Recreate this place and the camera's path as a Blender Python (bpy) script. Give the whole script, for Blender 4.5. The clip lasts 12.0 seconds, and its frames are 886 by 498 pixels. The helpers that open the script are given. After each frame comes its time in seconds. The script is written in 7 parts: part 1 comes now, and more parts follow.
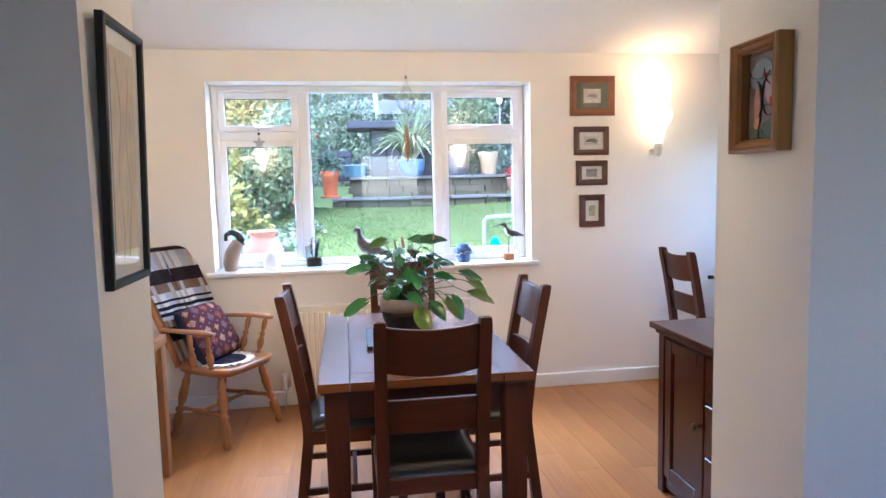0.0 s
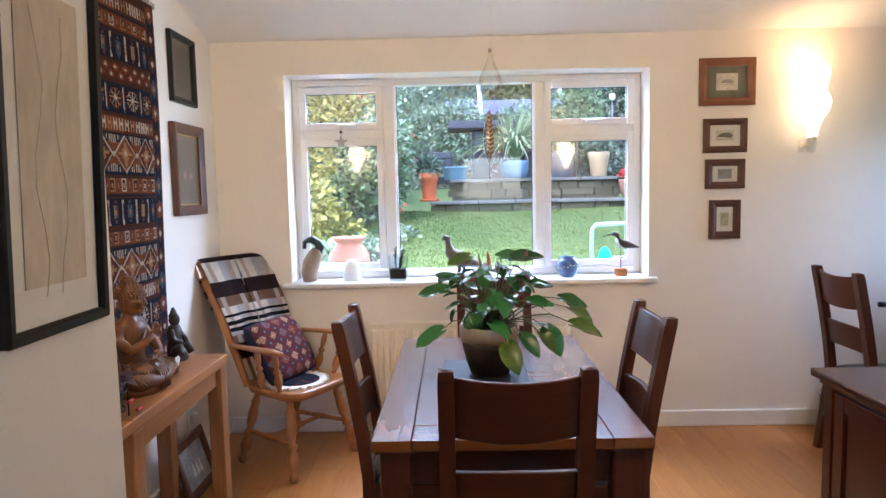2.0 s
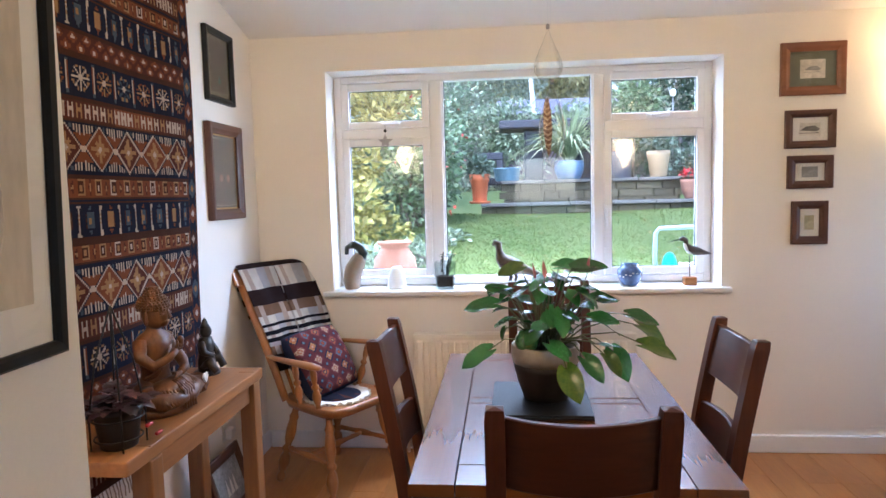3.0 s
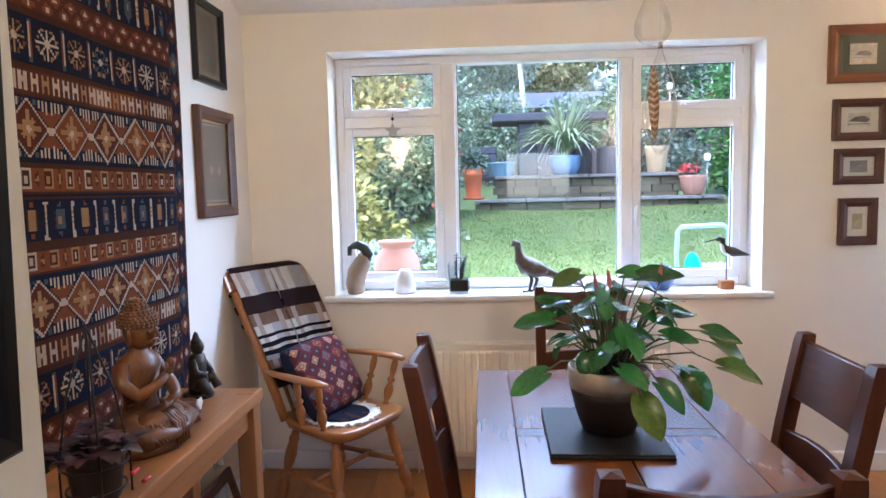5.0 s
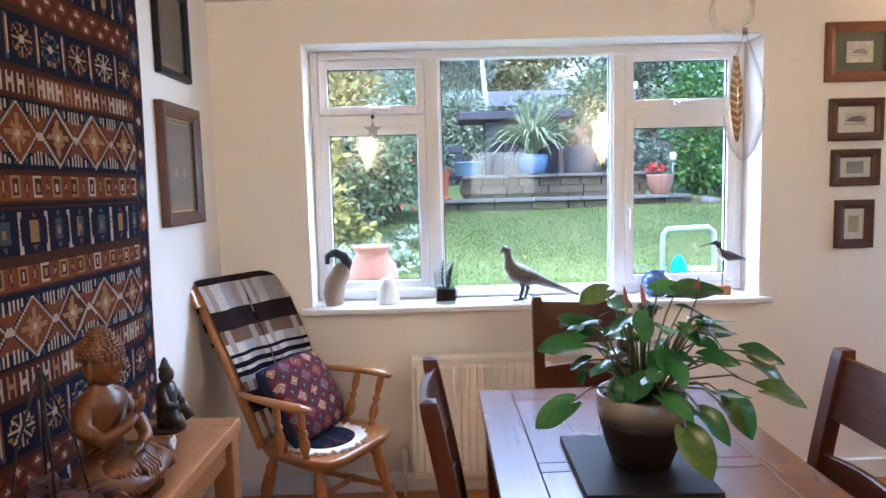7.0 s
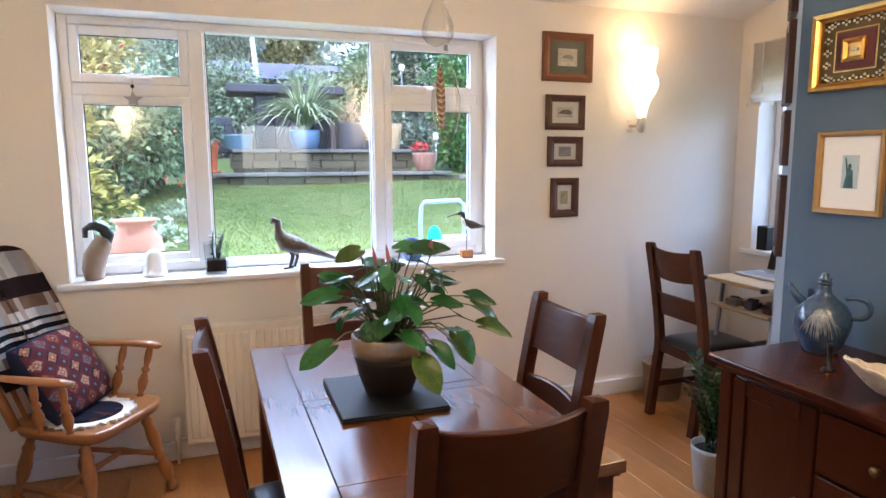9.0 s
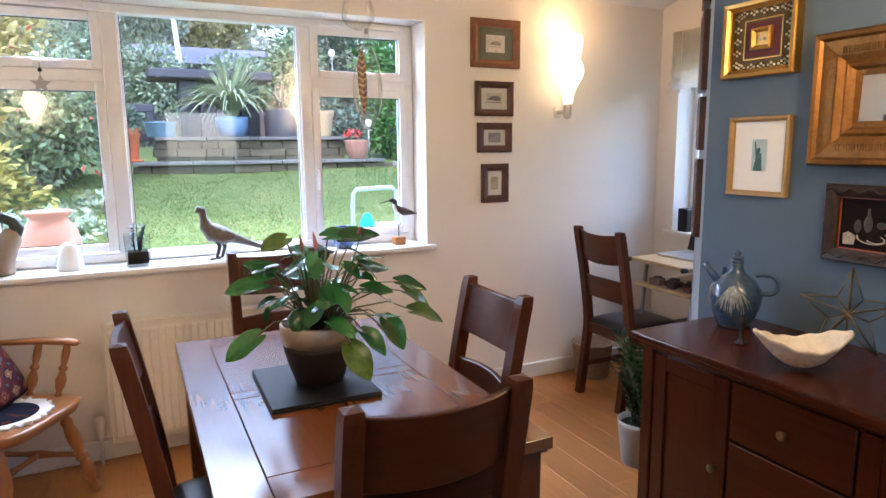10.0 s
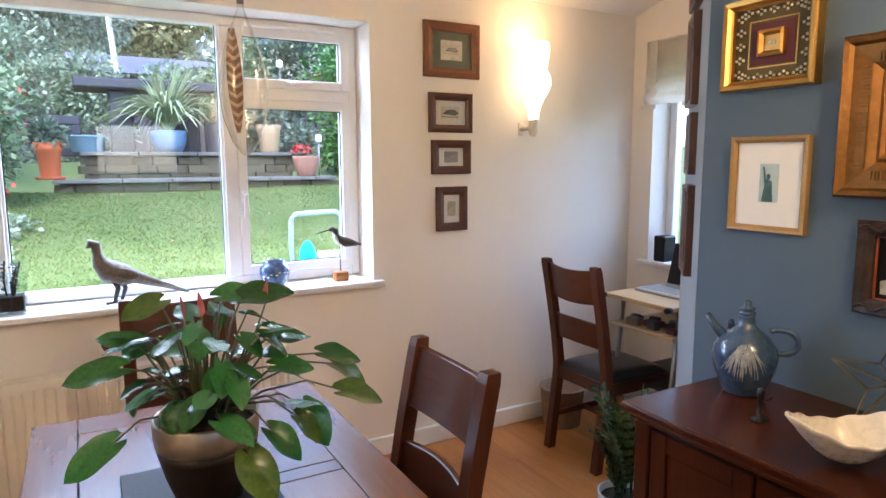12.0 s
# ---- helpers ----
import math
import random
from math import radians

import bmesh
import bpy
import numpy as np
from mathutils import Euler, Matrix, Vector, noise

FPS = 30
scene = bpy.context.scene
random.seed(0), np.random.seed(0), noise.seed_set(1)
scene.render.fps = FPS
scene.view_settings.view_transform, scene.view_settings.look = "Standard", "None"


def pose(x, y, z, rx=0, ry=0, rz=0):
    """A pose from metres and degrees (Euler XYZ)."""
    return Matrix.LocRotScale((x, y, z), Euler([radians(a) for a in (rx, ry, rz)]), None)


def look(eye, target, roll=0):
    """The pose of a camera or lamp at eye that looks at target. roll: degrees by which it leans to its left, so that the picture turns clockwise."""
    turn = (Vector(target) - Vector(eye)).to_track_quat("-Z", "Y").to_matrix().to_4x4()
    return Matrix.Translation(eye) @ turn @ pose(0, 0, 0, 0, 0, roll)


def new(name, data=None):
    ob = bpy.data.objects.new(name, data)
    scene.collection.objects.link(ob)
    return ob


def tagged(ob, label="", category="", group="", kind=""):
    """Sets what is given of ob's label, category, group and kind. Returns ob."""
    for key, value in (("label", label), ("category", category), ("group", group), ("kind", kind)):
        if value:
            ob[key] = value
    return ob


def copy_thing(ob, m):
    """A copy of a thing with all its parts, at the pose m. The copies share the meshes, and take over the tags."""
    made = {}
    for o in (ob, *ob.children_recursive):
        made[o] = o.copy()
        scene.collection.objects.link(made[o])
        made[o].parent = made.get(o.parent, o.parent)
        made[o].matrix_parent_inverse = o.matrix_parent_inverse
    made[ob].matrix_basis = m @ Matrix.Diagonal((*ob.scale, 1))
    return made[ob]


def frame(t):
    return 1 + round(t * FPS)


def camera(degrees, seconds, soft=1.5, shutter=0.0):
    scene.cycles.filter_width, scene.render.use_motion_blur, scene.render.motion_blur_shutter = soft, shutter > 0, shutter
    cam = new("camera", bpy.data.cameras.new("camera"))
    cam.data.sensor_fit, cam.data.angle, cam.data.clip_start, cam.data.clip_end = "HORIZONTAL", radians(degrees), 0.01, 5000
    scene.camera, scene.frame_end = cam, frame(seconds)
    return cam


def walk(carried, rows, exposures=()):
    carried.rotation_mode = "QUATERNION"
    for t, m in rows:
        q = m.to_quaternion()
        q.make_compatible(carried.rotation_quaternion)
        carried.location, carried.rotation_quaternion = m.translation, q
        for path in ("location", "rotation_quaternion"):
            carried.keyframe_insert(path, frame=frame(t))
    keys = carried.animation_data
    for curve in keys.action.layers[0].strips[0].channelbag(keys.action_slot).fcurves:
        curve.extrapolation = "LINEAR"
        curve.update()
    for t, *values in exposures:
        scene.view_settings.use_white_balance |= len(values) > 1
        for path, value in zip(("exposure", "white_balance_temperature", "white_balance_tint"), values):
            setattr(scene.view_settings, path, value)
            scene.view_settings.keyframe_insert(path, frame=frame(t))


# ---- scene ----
cam = camera(69.1, 12.0)
PATH = [
    (0, (0.135, 0.167, 1.443), (0.432, 2.135, 1.249), -1.3),
    (0.5, (0.253, 0.328, 1.435), (0.419, 2.312, 1.247), -1.3),
    (1, (0.318, 0.45, 1.435), (0.367, 2.441, 1.243), -1.4),
    (1.5, (0.298, 0.576, 1.446), (0.313, 2.568, 1.265), -1.3),
    (2, (0.257, 0.683, 1.447), (0.225, 2.675, 1.268), -1.2),
    (2.5, (0.248, 0.801, 1.444), (0.14, 2.79, 1.265), -1.5),
    (3, (0.259, 0.944, 1.446), (0.068, 2.928, 1.277), -1.5),
    (3.5, (0.211, 1.015, 1.436), (-0.01, 2.996, 1.265), -1.2),
    (5.5, (-0.018, 1.362, 1.463), (-0.089, 3.352, 1.277), -1.4),
    (6, (-0.082, 1.447, 1.481), (-0.108, 3.439, 1.303), -1.5),
    (6.5, (-0.116, 1.503, 1.47), (-0.114, 3.494, 1.28), -1.5),
    (6.7, (-0.117, 1.506, 1.472), (-0.126, 3.497, 1.284), -1.5),
    (8.3, (-0.088, 1.178, 1.475), (0.344, 3.115, 1.221), -0.8),
    (8.5, (-0.099, 1.182, 1.474), (0.397, 3.102, 1.214), -0.5),
    (9, (-0.111, 1.201, 1.473), (0.572, 3.06, 1.196), -0.2),
    (9.5, (-0.11, 1.201, 1.463), (0.7, 3.003, 1.154), -0.1),
    (10, (-0.09, 1.188, 1.467), (0.771, 2.965, 1.151), -0.5),
    (10.5, (-0.033, 1.198, 1.46), (0.833, 2.97, 1.127), -0.3),
    (11, (0.035, 1.308, 1.477), (0.96, 3.051, 1.155), -0.3),
    (11.5, (0.093, 1.444, 1.484), (1.064, 3.165, 1.179), -0.3),
    (12, (0.175, 1.617, 1.495), (1.151, 3.341, 1.223), -0.2),
]
walk(cam, [(t, look(eye, target, roll)) for t, eye, target, roll in PATH], [(0, 3.38, 4900, 14), (0.5, 3.36, 4850, 14), (1.5, 3.22, 5150, 14), (2.0, 3.05, 5280, 14), (3.5, 3.04, 5150, 14), (6.5, 2.97, 5080, 14), (8.5, 2.98, 5250, 14), (9.5, 2.98, 5450, 15), (12, 2.98, 5500, 14)])

# ---- world, sun, lamps ----
sky_world = bpy.data.worlds.new("overcast_sky")
scene.world = sky_world
sky_world.use_nodes = True
wn = sky_world.node_tree
sky_tex = wn.nodes.new("ShaderNodeTexSky")
sky_tex.sky_type = "NISHITA"
sky_tex.sun_disc = False
sky_tex.sun_elevation, sky_tex.sun_rotation = radians(52), radians(212)
sky_tex.air_density, sky_tex.dust_density, sky_tex.ozone_density = 1.0, 1.2, 1.4
wn.nodes["Background"].inputs[1].default_value = 0.13
wn.links.new(sky_tex.outputs[0], wn.nodes["Background"].inputs[0])


def lamp(name, kind, at, energy, colour=(1, 1, 1), target=None, **more):
    data = bpy.data.lights.new(name, kind)
    data.energy, data.color = energy, colour
    for key, value in more.items():
        setattr(data, key, value)
    ob = new(name, data)
    ob.matrix_world = look(at, target) if target else pose(*at)
    return ob


lamp("sun", "SUN", (-5, -3, 12), 0.62, (1.0, 0.96, 0.9), (0, 5, 0), angle=radians(25))
WARM = (1.0, 0.62, 0.28)
# sky light that comes in over the lawn through the wide window, and through the alcove window
lamp("window_daylight", "AREA", (0.35, 5.66, 3.34), 77, (0.84, 0.92, 1.0), (0.35, 2.9, 0.75), shape="RECTANGLE", size=3.4, size_y=1.9)
lamp("window_daylight", "AREA", (-1.8, 6.3, 1.75), 9, (0.84, 0.92, 1.0), (0.6, 3.0, 1.2), shape="RECTANGLE", size=0.9, size_y=1.4)
lamp("window_daylight", "AREA", (2.98, 6.3, 1.75), 12, (0.84, 0.92, 1.0), (0.0, 3.0, 1.2), shape="RECTANGLE", size=0.9, size_y=1.4)
lamp("alcove_daylight", "AREA", (4.2, 3.98, 2.6), 8, (0.92, 0.95, 1.0), (2.4, 4.0, 1.0), shape="RECTANGLE", size=1.0, size_y=1.4)
SCONCES = [(2.295, 4.503, -1), (1.47, 1.70, 1), (-0.74, 1.77, 1)]
for sx, sy, way in SCONCES:
    lamp("sconce_bulb", "POINT", (sx, sy + way * 0.16, 2.13 if way < 0 else 2.09), 0.32 if way < 0 else (1.7 if sx > 0 else 0.5), (1.0, 0.52, 0.19) if way < 0 else WARM, shadow_soft_size=0.04)


# ---- materials ----
def rgb(c):
    return (*c, 1.0) if len(c) == 3 else c


def scaled(c, k):
    return tuple(min(1.0, v * k) for v in c[:3])


def mat(name, col, rough=0.6, metal=0.0, var=0.12, s1=3.0, s2=60.0, bump=0.05, stretch=(1, 1, 1), col2=None, coat=0.0,
        rand=0.0, island=0.0, glow=0.0, glow_col=None, dist=0.004, rvar=0.08, spec=0.5, through_light=0.0, sheen=0.0):
    m = bpy.data.materials.new(name)
    m.use_nodes = True
    nt = m.node_tree
    N, L = nt.nodes, nt.links
    p = N["Principled BSDF"]
    tc, mp = N.new("ShaderNodeTexCoord"), N.new("ShaderNodeMapping")
    mp.inputs["Scale"].default_value = stretch
    L.new(tc.outputs["Object"], mp.inputs["Vector"])
    big, fine = N.new("ShaderNodeTexNoise"), N.new("ShaderNodeTexNoise")
    for node, s, d in ((big, s1, 3), (fine, s2, 5)):
        node.inputs["Scale"].default_value, node.inputs["Detail"].default_value = s, d
        L.new(mp.outputs[0], node.inputs["Vector"])
    mixf = N.new("ShaderNodeMix")
    mixf.inputs[0].default_value = 0.42
    L.new(big.outputs[0], mixf.inputs[2]), L.new(fine.outputs[0], mixf.inputs[3])
    ramp = N.new("ShaderNodeValToRGB")
    ramp.color_ramp.elements[0].position, ramp.color_ramp.elements[1].position = 0.3, 0.7
    ramp.color_ramp.elements[0].color = rgb(scaled(col, 1 - var))
    ramp.color_ramp.elements[1].color = rgb(col2 or scaled(col, 1 + var))
    L.new(mixf.outputs[0], ramp.inputs[0])
    out = ramp.outputs[0]
    if rand or island:
        src = N.new("ShaderNodeObjectInfo").outputs["Random"] if rand else N.new("ShaderNodeNewGeometry").outputs["Random Per Island"]
        k = rand or island
        mr = N.new("ShaderNodeMapRange")
        mr.inputs[3].default_value, mr.inputs[4].default_value = 1 - k, 1 + k
        L.new(src, mr.inputs[0])
        hs = N.new("ShaderNodeHueSaturation")
        L.new(out, hs.inputs["Color"]), L.new(mr.outputs[0], hs.inputs["Value"])
        out = hs.outputs[0]
    L.new(out, p.inputs["Base Color"])
    rr = N.new("ShaderNodeMapRange")
    rr.inputs[3].default_value, rr.inputs[4].default_value = max(0.02, rough - rvar), min(1.0, rough + rvar)
    L.new(fine.outputs[0], rr.inputs[0]), L.new(rr.outputs[0], p.inputs["Roughness"])
    p.inputs["Metallic"].default_value = metal
    p.inputs["Specular IOR Level"].default_value = spec
    p.inputs["Coat Weight"].default_value = coat
    p.inputs["Coat Roughness"].default_value = 0.12
    p.inputs["Sheen Weight"].default_value = sheen
    if through_light:
        p.inputs["Subsurface Weight"].default_value = 0.0
        tl, ms = N.new("ShaderNodeBsdfTranslucent"), N.new("ShaderNodeMixShader")
        L.new(out, tl.inputs[0])
        ms.inputs[0].default_value = through_light
        L.new(p.outputs[0], ms.inputs[1]), L.new(tl.outputs[0], ms.inputs[2])
        L.new(ms.outputs[0], N["Material Output"].inputs[0])
    if glow:
        p.inputs["Emission Color"].default_value = rgb(glow_col or col)
        p.inputs["Emission Strength"].default_value = glow
    if bump:
        b = N.new("ShaderNodeBump")
        b.inputs["Strength"].default_value, b.inputs["Distance"].default_value = bump, dist
        L.new(mixf.outputs[0], b.inputs["Height"]), L.new(b.outputs[0], p.inputs["Normal"])
    return m


def wood(name, dark, light, axis, rough=0.4, coat=0.0, rand=0.0, bump=0.12, grain=28.0, rvar=0.08, spec=0.5):
    """Grain that runs along the axis 0, 1 or 2 of the object."""
    stretch = [1.0, 1.0, 1.0]
    stretch[axis] = 0.06
    return mat(name, scaled(dark, 1), rough, var=0.0, col2=light, s1=grain * 0.35, s2=grain * 3, stretch=stretch, coat=coat, rand=rand, bump=bump, dist=0.002, rvar=rvar, spec=spec)


def glass(name, tint=(1, 1, 1), ior=1.5, rough=0.0, strength=0.9, power=5.0):
    m = bpy.data.materials.new(name)
    m.use_nodes = True
    N, L = m.node_tree.nodes, m.node_tree.links
    lw, pw, ma, tr, gl, ms = (N.new("ShaderNode" + k) for k in ("LayerWeight", "Math", "Math", "BsdfTransparent", "BsdfGlossy", "MixShader"))
    lw.inputs[0].default_value = 0.5
    pw.operation, ma.operation = "POWER", "MULTIPLY_ADD"
    pw.inputs[1].default_value = power
    ma.inputs[1].default_value, ma.inputs[2].default_value = strength, ((ior - 1) / (ior + 1)) ** 2
    L.new(lw.outputs["Facing"], pw.inputs[0]), L.new(pw.outputs[0], ma.inputs[0])
    tr.inputs[0].default_value = rgb(tint)
    gl.inputs["Roughness"].default_value = rough
    L.new(ma.outputs[0], ms.inputs[0]), L.new(tr.outputs[0], ms.inputs[1]), L.new(gl.outputs[0], ms.inputs[2])
    L.new(ms.outputs[0], N["Material Output"].inputs[0])
    return m


PAINT = mat("cream_wall_paint", (0.85, 0.81, 0.755), 0.85, var=0.025, s1=1.2, s2=140, bump=0.10, dist=0.0015)
CEIL = mat("white_ceiling_paint", (0.82, 0.81, 0.79), 0.9, var=0.02, s1=1.0, s2=120, bump=0.08, dist=0.0015)
BLUE = mat("blue_grey_wall_paint", (0.082, 0.124, 0.178), 0.72, var=0.05, s1=1.4, s2=150, bump=0.12, dist=0.0015)
GLOSS = mat("white_gloss_paint", (0.86, 0.87, 0.88), 0.3, var=0.02, s1=4, s2=90, bump=0.03)
UPVC = mat("white_plastic", (0.80, 0.81, 0.83), 0.32, var=0.02, s1=5, s2=60, bump=0.01)
PANE = glass("window_glass")
SILLP = mat("white_sill_paint", (0.83, 0.83, 0.83), 0.3, var=0.025, s1=5, s2=70, bump=0.02)
RAD = mat("cream_radiator_enamel", (0.84, 0.81, 0.74), 0.35, var=0.03, s1=3, s2=60, bump=0.01)
OAK = wood("oak_floor_boards", (0.37, 0.140, 0.031), (0.53, 0.245, 0.068), 1, 0.34, coat=0.12, rand=0.13, bump=0.08)
GAPS = mat("floor_joint_dark", (0.17, 0.075, 0.025), 0.8)
D0, D1 = (0.040, 0.0100, 0.0036), (0.092, 0.0255, 0.0085)
DARK = [wood("dark_stained_wood_" + a, D0, D1, i, 0.34, rand=0.1, bump=0.04, grain=30, spec=0.3) for i, a in enumerate("xyz")]
T0, T1 = (0.125, 0.038, 0.0085), (0.165, 0.055, 0.0125)
TOPW = [wood("table_top_wood_" + a, T0, T1, i, 0.25, coat=0.22, rand=0.14, bump=0.003, grain=26, rvar=0.004, spec=0.5) for i, a in enumerate("xyz")]
S0, S1 = (0.044, 0.0095, 0.0036), (0.066, 0.0160, 0.0058)
SIDEW = [wood("sideboard_mahogany_" + a, S0, S1, i, 0.24, rand=0.08, bump=0.015, grain=22, rvar=0.03, spec=0.4) for i, a in enumerate("xyz")]
P0, P1 = (0.25, 0.088, 0.020), (0.43, 0.185, 0.055)
PINE = [wood("golden_pine_" + a, P0, P1, i, 0.32, coat=0.3, rand=0.1, bump=0.08, grain=26) for i, a in enumerate("xyz")]
C0, C1 = (0.19, 0.072, 0.020), (0.38, 0.172, 0.054)
RUST = [wood("rustic_oak_" + a, C0, C1, i, 0.45, coat=0.1, rand=0.12, bump=0.3, grain=20) for i, a in enumerate("xyz")]
LEATHER = mat("black_leather", (0.012, 0.012, 0.014), 0.3, var=0.3, s1=8, s2=220, bump=0.25, dist=0.002)
BRASS = mat("dull_brass", (0.20, 0.13, 0.06), 0.4, metal=1.0, var=0.2)
STEEL = mat("grey_metal", (0.32, 0.32, 0.33), 0.35, metal=1.0, var=0.1)
BLACK = mat("black_lacquer", (0.011, 0.011, 0.012), 0.38, var=0.2, s1=9, spec=0.25)
WHITE_PL = mat("white_moulded_plastic", (0.78, 0.78, 0.77), 0.45, var=0.03)
CARD = mat("cream_mount_card", (0.72, 0.70, 0.64), 0.9, var=0.03)
WCARD = mat("white_mount_card", (0.78, 0.78, 0.77), 0.9, var=0.02)


# ---- mesh helpers ----
def box(bm, lo, hi, bev=0.0, m=None, mi=0, seg=1):
    x0, y0, z0 = lo
    x1, y1, z1 = hi
    v = [bm.verts.new(c) for c in ((x0, y0, z0), (x1, y0, z0), (x1, y1, z0), (x0, y1, z0), (x0, y0, z1), (x1, y0, z1), (x1, y1, z1), (x0, y1, z1))]
    fs = [bm.faces.new([v[i] for i in q]) for q in ((3, 2, 1, 0), (4, 5, 6, 7), (0, 1, 5, 4), (1, 2, 6, 5), (2, 3, 7, 6), (3, 0, 4, 7))]
    for f in fs:
        f.material_index = mi
    if bev:
        es = list({e for f in fs for e in f.edges})
        r = bmesh.ops.bevel(bm, geom=es, offset=bev, segments=seg, affect="EDGES", profile=0.6, clamp_overlap=True)
        v = list({q for f in r["faces"] for q in f.verts} | {q for q in v if q.is_valid})
        for f in r["faces"]:
            f.material_index = mi
    if m is not None:
        bmesh.ops.transform(bm, matrix=m, verts=[q for q in v if q.is_valid])
    return bm


def prism(bm, quad, depth, mi=0):
    """A solid from a polygon of points, pushed along the vector depth."""
    a = [bm.verts.new(p) for p in quad]
    b = [bm.verts.new(Vector(p) + Vector(depth)) for p in quad]
    n = len(quad)
    fs = [bm.faces.new(a[::-1]), bm.faces.new(b)] + [bm.faces.new((a[i], a[(i + 1) % n], b[(i + 1) % n], b[i])) for i in range(n)]
    for f in fs:
        f.material_index = mi
    bmesh.ops.recalc_face_normals(bm, faces=fs)
    return bm


def lathe(bm, prof, seg=24, m=None, mi=0, cap=True, squash=(1, 1)):
    m = m or Matrix()
    rings = [[bm.verts.new(m @ Vector((r * squash[0] * math.cos(2 * math.pi * k / seg), r * squash[1] * math.sin(2 * math.pi * k / seg), z))) for k in range(seg)] for r, z in prof]
    fs = []
    for a, b in zip(rings, rings[1:]):
        fs += [bm.faces.new((a[k], a[(k + 1) % seg], b[(k + 1) % seg], b[k])) for k in range(seg)]
    if cap:
        fs += [bm.faces.new(rings[0][::-1]), bm.faces.new(rings[-1])]
    for f in fs:
        f.material_index, f.smooth = mi, True
    return bm


def tube(bm, pts, rad, seg=8, mi=0, loop=False, flat=1.0):
    pts = [Vector(p) for p in pts]
    n = len(pts)
    rads = rad if isinstance(rad, (list, tuple)) else [rad] * n
    rings, side = [], None
    for i, p in enumerate(pts):
        a = pts[(i - 1) % n] if loop or i else p
        b = pts[(i + 1) % n] if loop or i < n - 1 else p
        d = (b - a).normalized()
        if side is None:
            side = d.cross(Vector((0, 0, 1)))
            if side.length < 0.05:
                side = d.cross(Vector((0, 1, 0)))
        side = (side - d * side.dot(d)).normalized()
        up = d.cross(side)
        rings.append([bm.verts.new(p + side * rads[i] * math.cos(2 * math.pi * k / seg) + up * rads[i] * flat * math.sin(2 * math.pi * k / seg)) for k in range(seg)])
    pairs = list(zip(rings, rings[1:])) + ([(rings[-1], rings[0])] if loop else [])
    fs = [bm.faces.new((a[k], a[(k + 1) % seg], b[(k + 1) % seg], b[k])) for a, b in pairs for k in range(seg)]
    if not loop:
        fs += [bm.faces.new(rings[0][::-1]), bm.faces.new(rings[-1])]
    for f in fs:
        f.material_index, f.smooth = mi, True
    return bm


def grid(bm, nu, nv, at, mi=None, smooth=True):
    vs = [[bm.verts.new(at(i / nu, j / nv)) for i in range(nu + 1)] for j in range(nv + 1)]
    for j in range(nv):
        for i in range(nu):
            f = bm.faces.new((vs[j][i], vs[j][i + 1], vs[j + 1][i + 1], vs[j + 1][i]))
            f.smooth = smooth
            f.material_index = mi((i + 0.5) / nu, (j + 0.5) / nv) if mi else 0
    return bm


def slab(bm, pts, up, thick, bend):
    """A curved board: a row of points, its height vector and thickness vector."""
    rows = []
    for p in pts:
        p = Vector(p)
        rows.append([bm.verts.new(p), bm.verts.new(p + Vector(up)), bm.verts.new(p + Vector(up) + Vector(thick)), bm.verts.new(p + Vector(thick))])
    for a, b in zip(rows, rows[1:]):
        for k in range(4):
            bm.faces.new((a[k], b[k], b[(k + 1) % 4], a[(k + 1) % 4]))
    bm.faces.new(rows[0]), bm.faces.new(rows[-1][::-1])
    bmesh.ops.recalc_face_normals(bm, faces=bm.faces[:])
    if bend:
        es = [e for e in bm.edges if len(e.link_faces) == 2 and e.calc_face_angle(0) > 0.8]
        bmesh.ops.bevel(bm, geom=es, offset=bend, segments=1, affect="EDGES")
    return bm


def bm_():
    return bmesh.new()


def mesh_of(name, bm, mats):
    me = bpy.data.meshes.new(name)
    bm.to_mesh(me)
    bm.free()
    for q in mats if isinstance(mats, (list, tuple)) else [mats]:
        me.materials.append(q)
    return me


def part(name, bm, material, parent=None, label="", at=None):
    ob = new(name, mesh_of(name, bm, material))
    if parent is not None:
        ob.parent = parent
    if at is not None:
        ob.matrix_basis = at
    if label:
        ob["label"] = label
    return ob


def thing(name, label, category, m=None, group=""):
    ob = new(name)
    ob.empty_display_size = 0.05
    if m is not None:
        ob.matrix_basis = m
    return tagged(ob, label, category, group)


def solid(name, bm, material, label, category, group="", m=None):
    return tagged(part(name, bm, material, None, at=m), label, category, group)


def built(name, bm, material, label=""):
    return tagged(part(name, bm, material), label, kind="structure")


# ---- the shell of the rooms ----
YF, XL, XR = 4.503, -1.14, 3.13          # window wall, side walls
WX0, WX1, WZ0, WZ1 = -0.716, 1.416, 0.905, 2.139
CZ, SLOPE = 2.335, 0.26                  # ceiling at the window wall, its rise towards the hall


def ceil_z(y):
    return CZ + SLOPE * (YF - y)


b = bm_()
box(b, (XL - 0.25, YF, -0.15), (WX0, YF + 0.3, 2.7)), box(b, (WX1, YF, -0.15), (XR + 0.25, YF + 0.3, 2.7))
box(b, (WX0, YF, -0.15), (WX1, YF + 0.3, WZ0 - 0.012)), box(b, (WX0, YF, WZ1), (WX1, YF + 0.3, 2.7))
built("wall_north", b, PAINT, "cream painted plaster wall with a wide window opening")
b = bm_()
box(b, (XL - 0.2, 1.45, -0.15), (XL, YF, 3.3))
built("wall_west", b, PAINT, "cream painted plaster side wall")
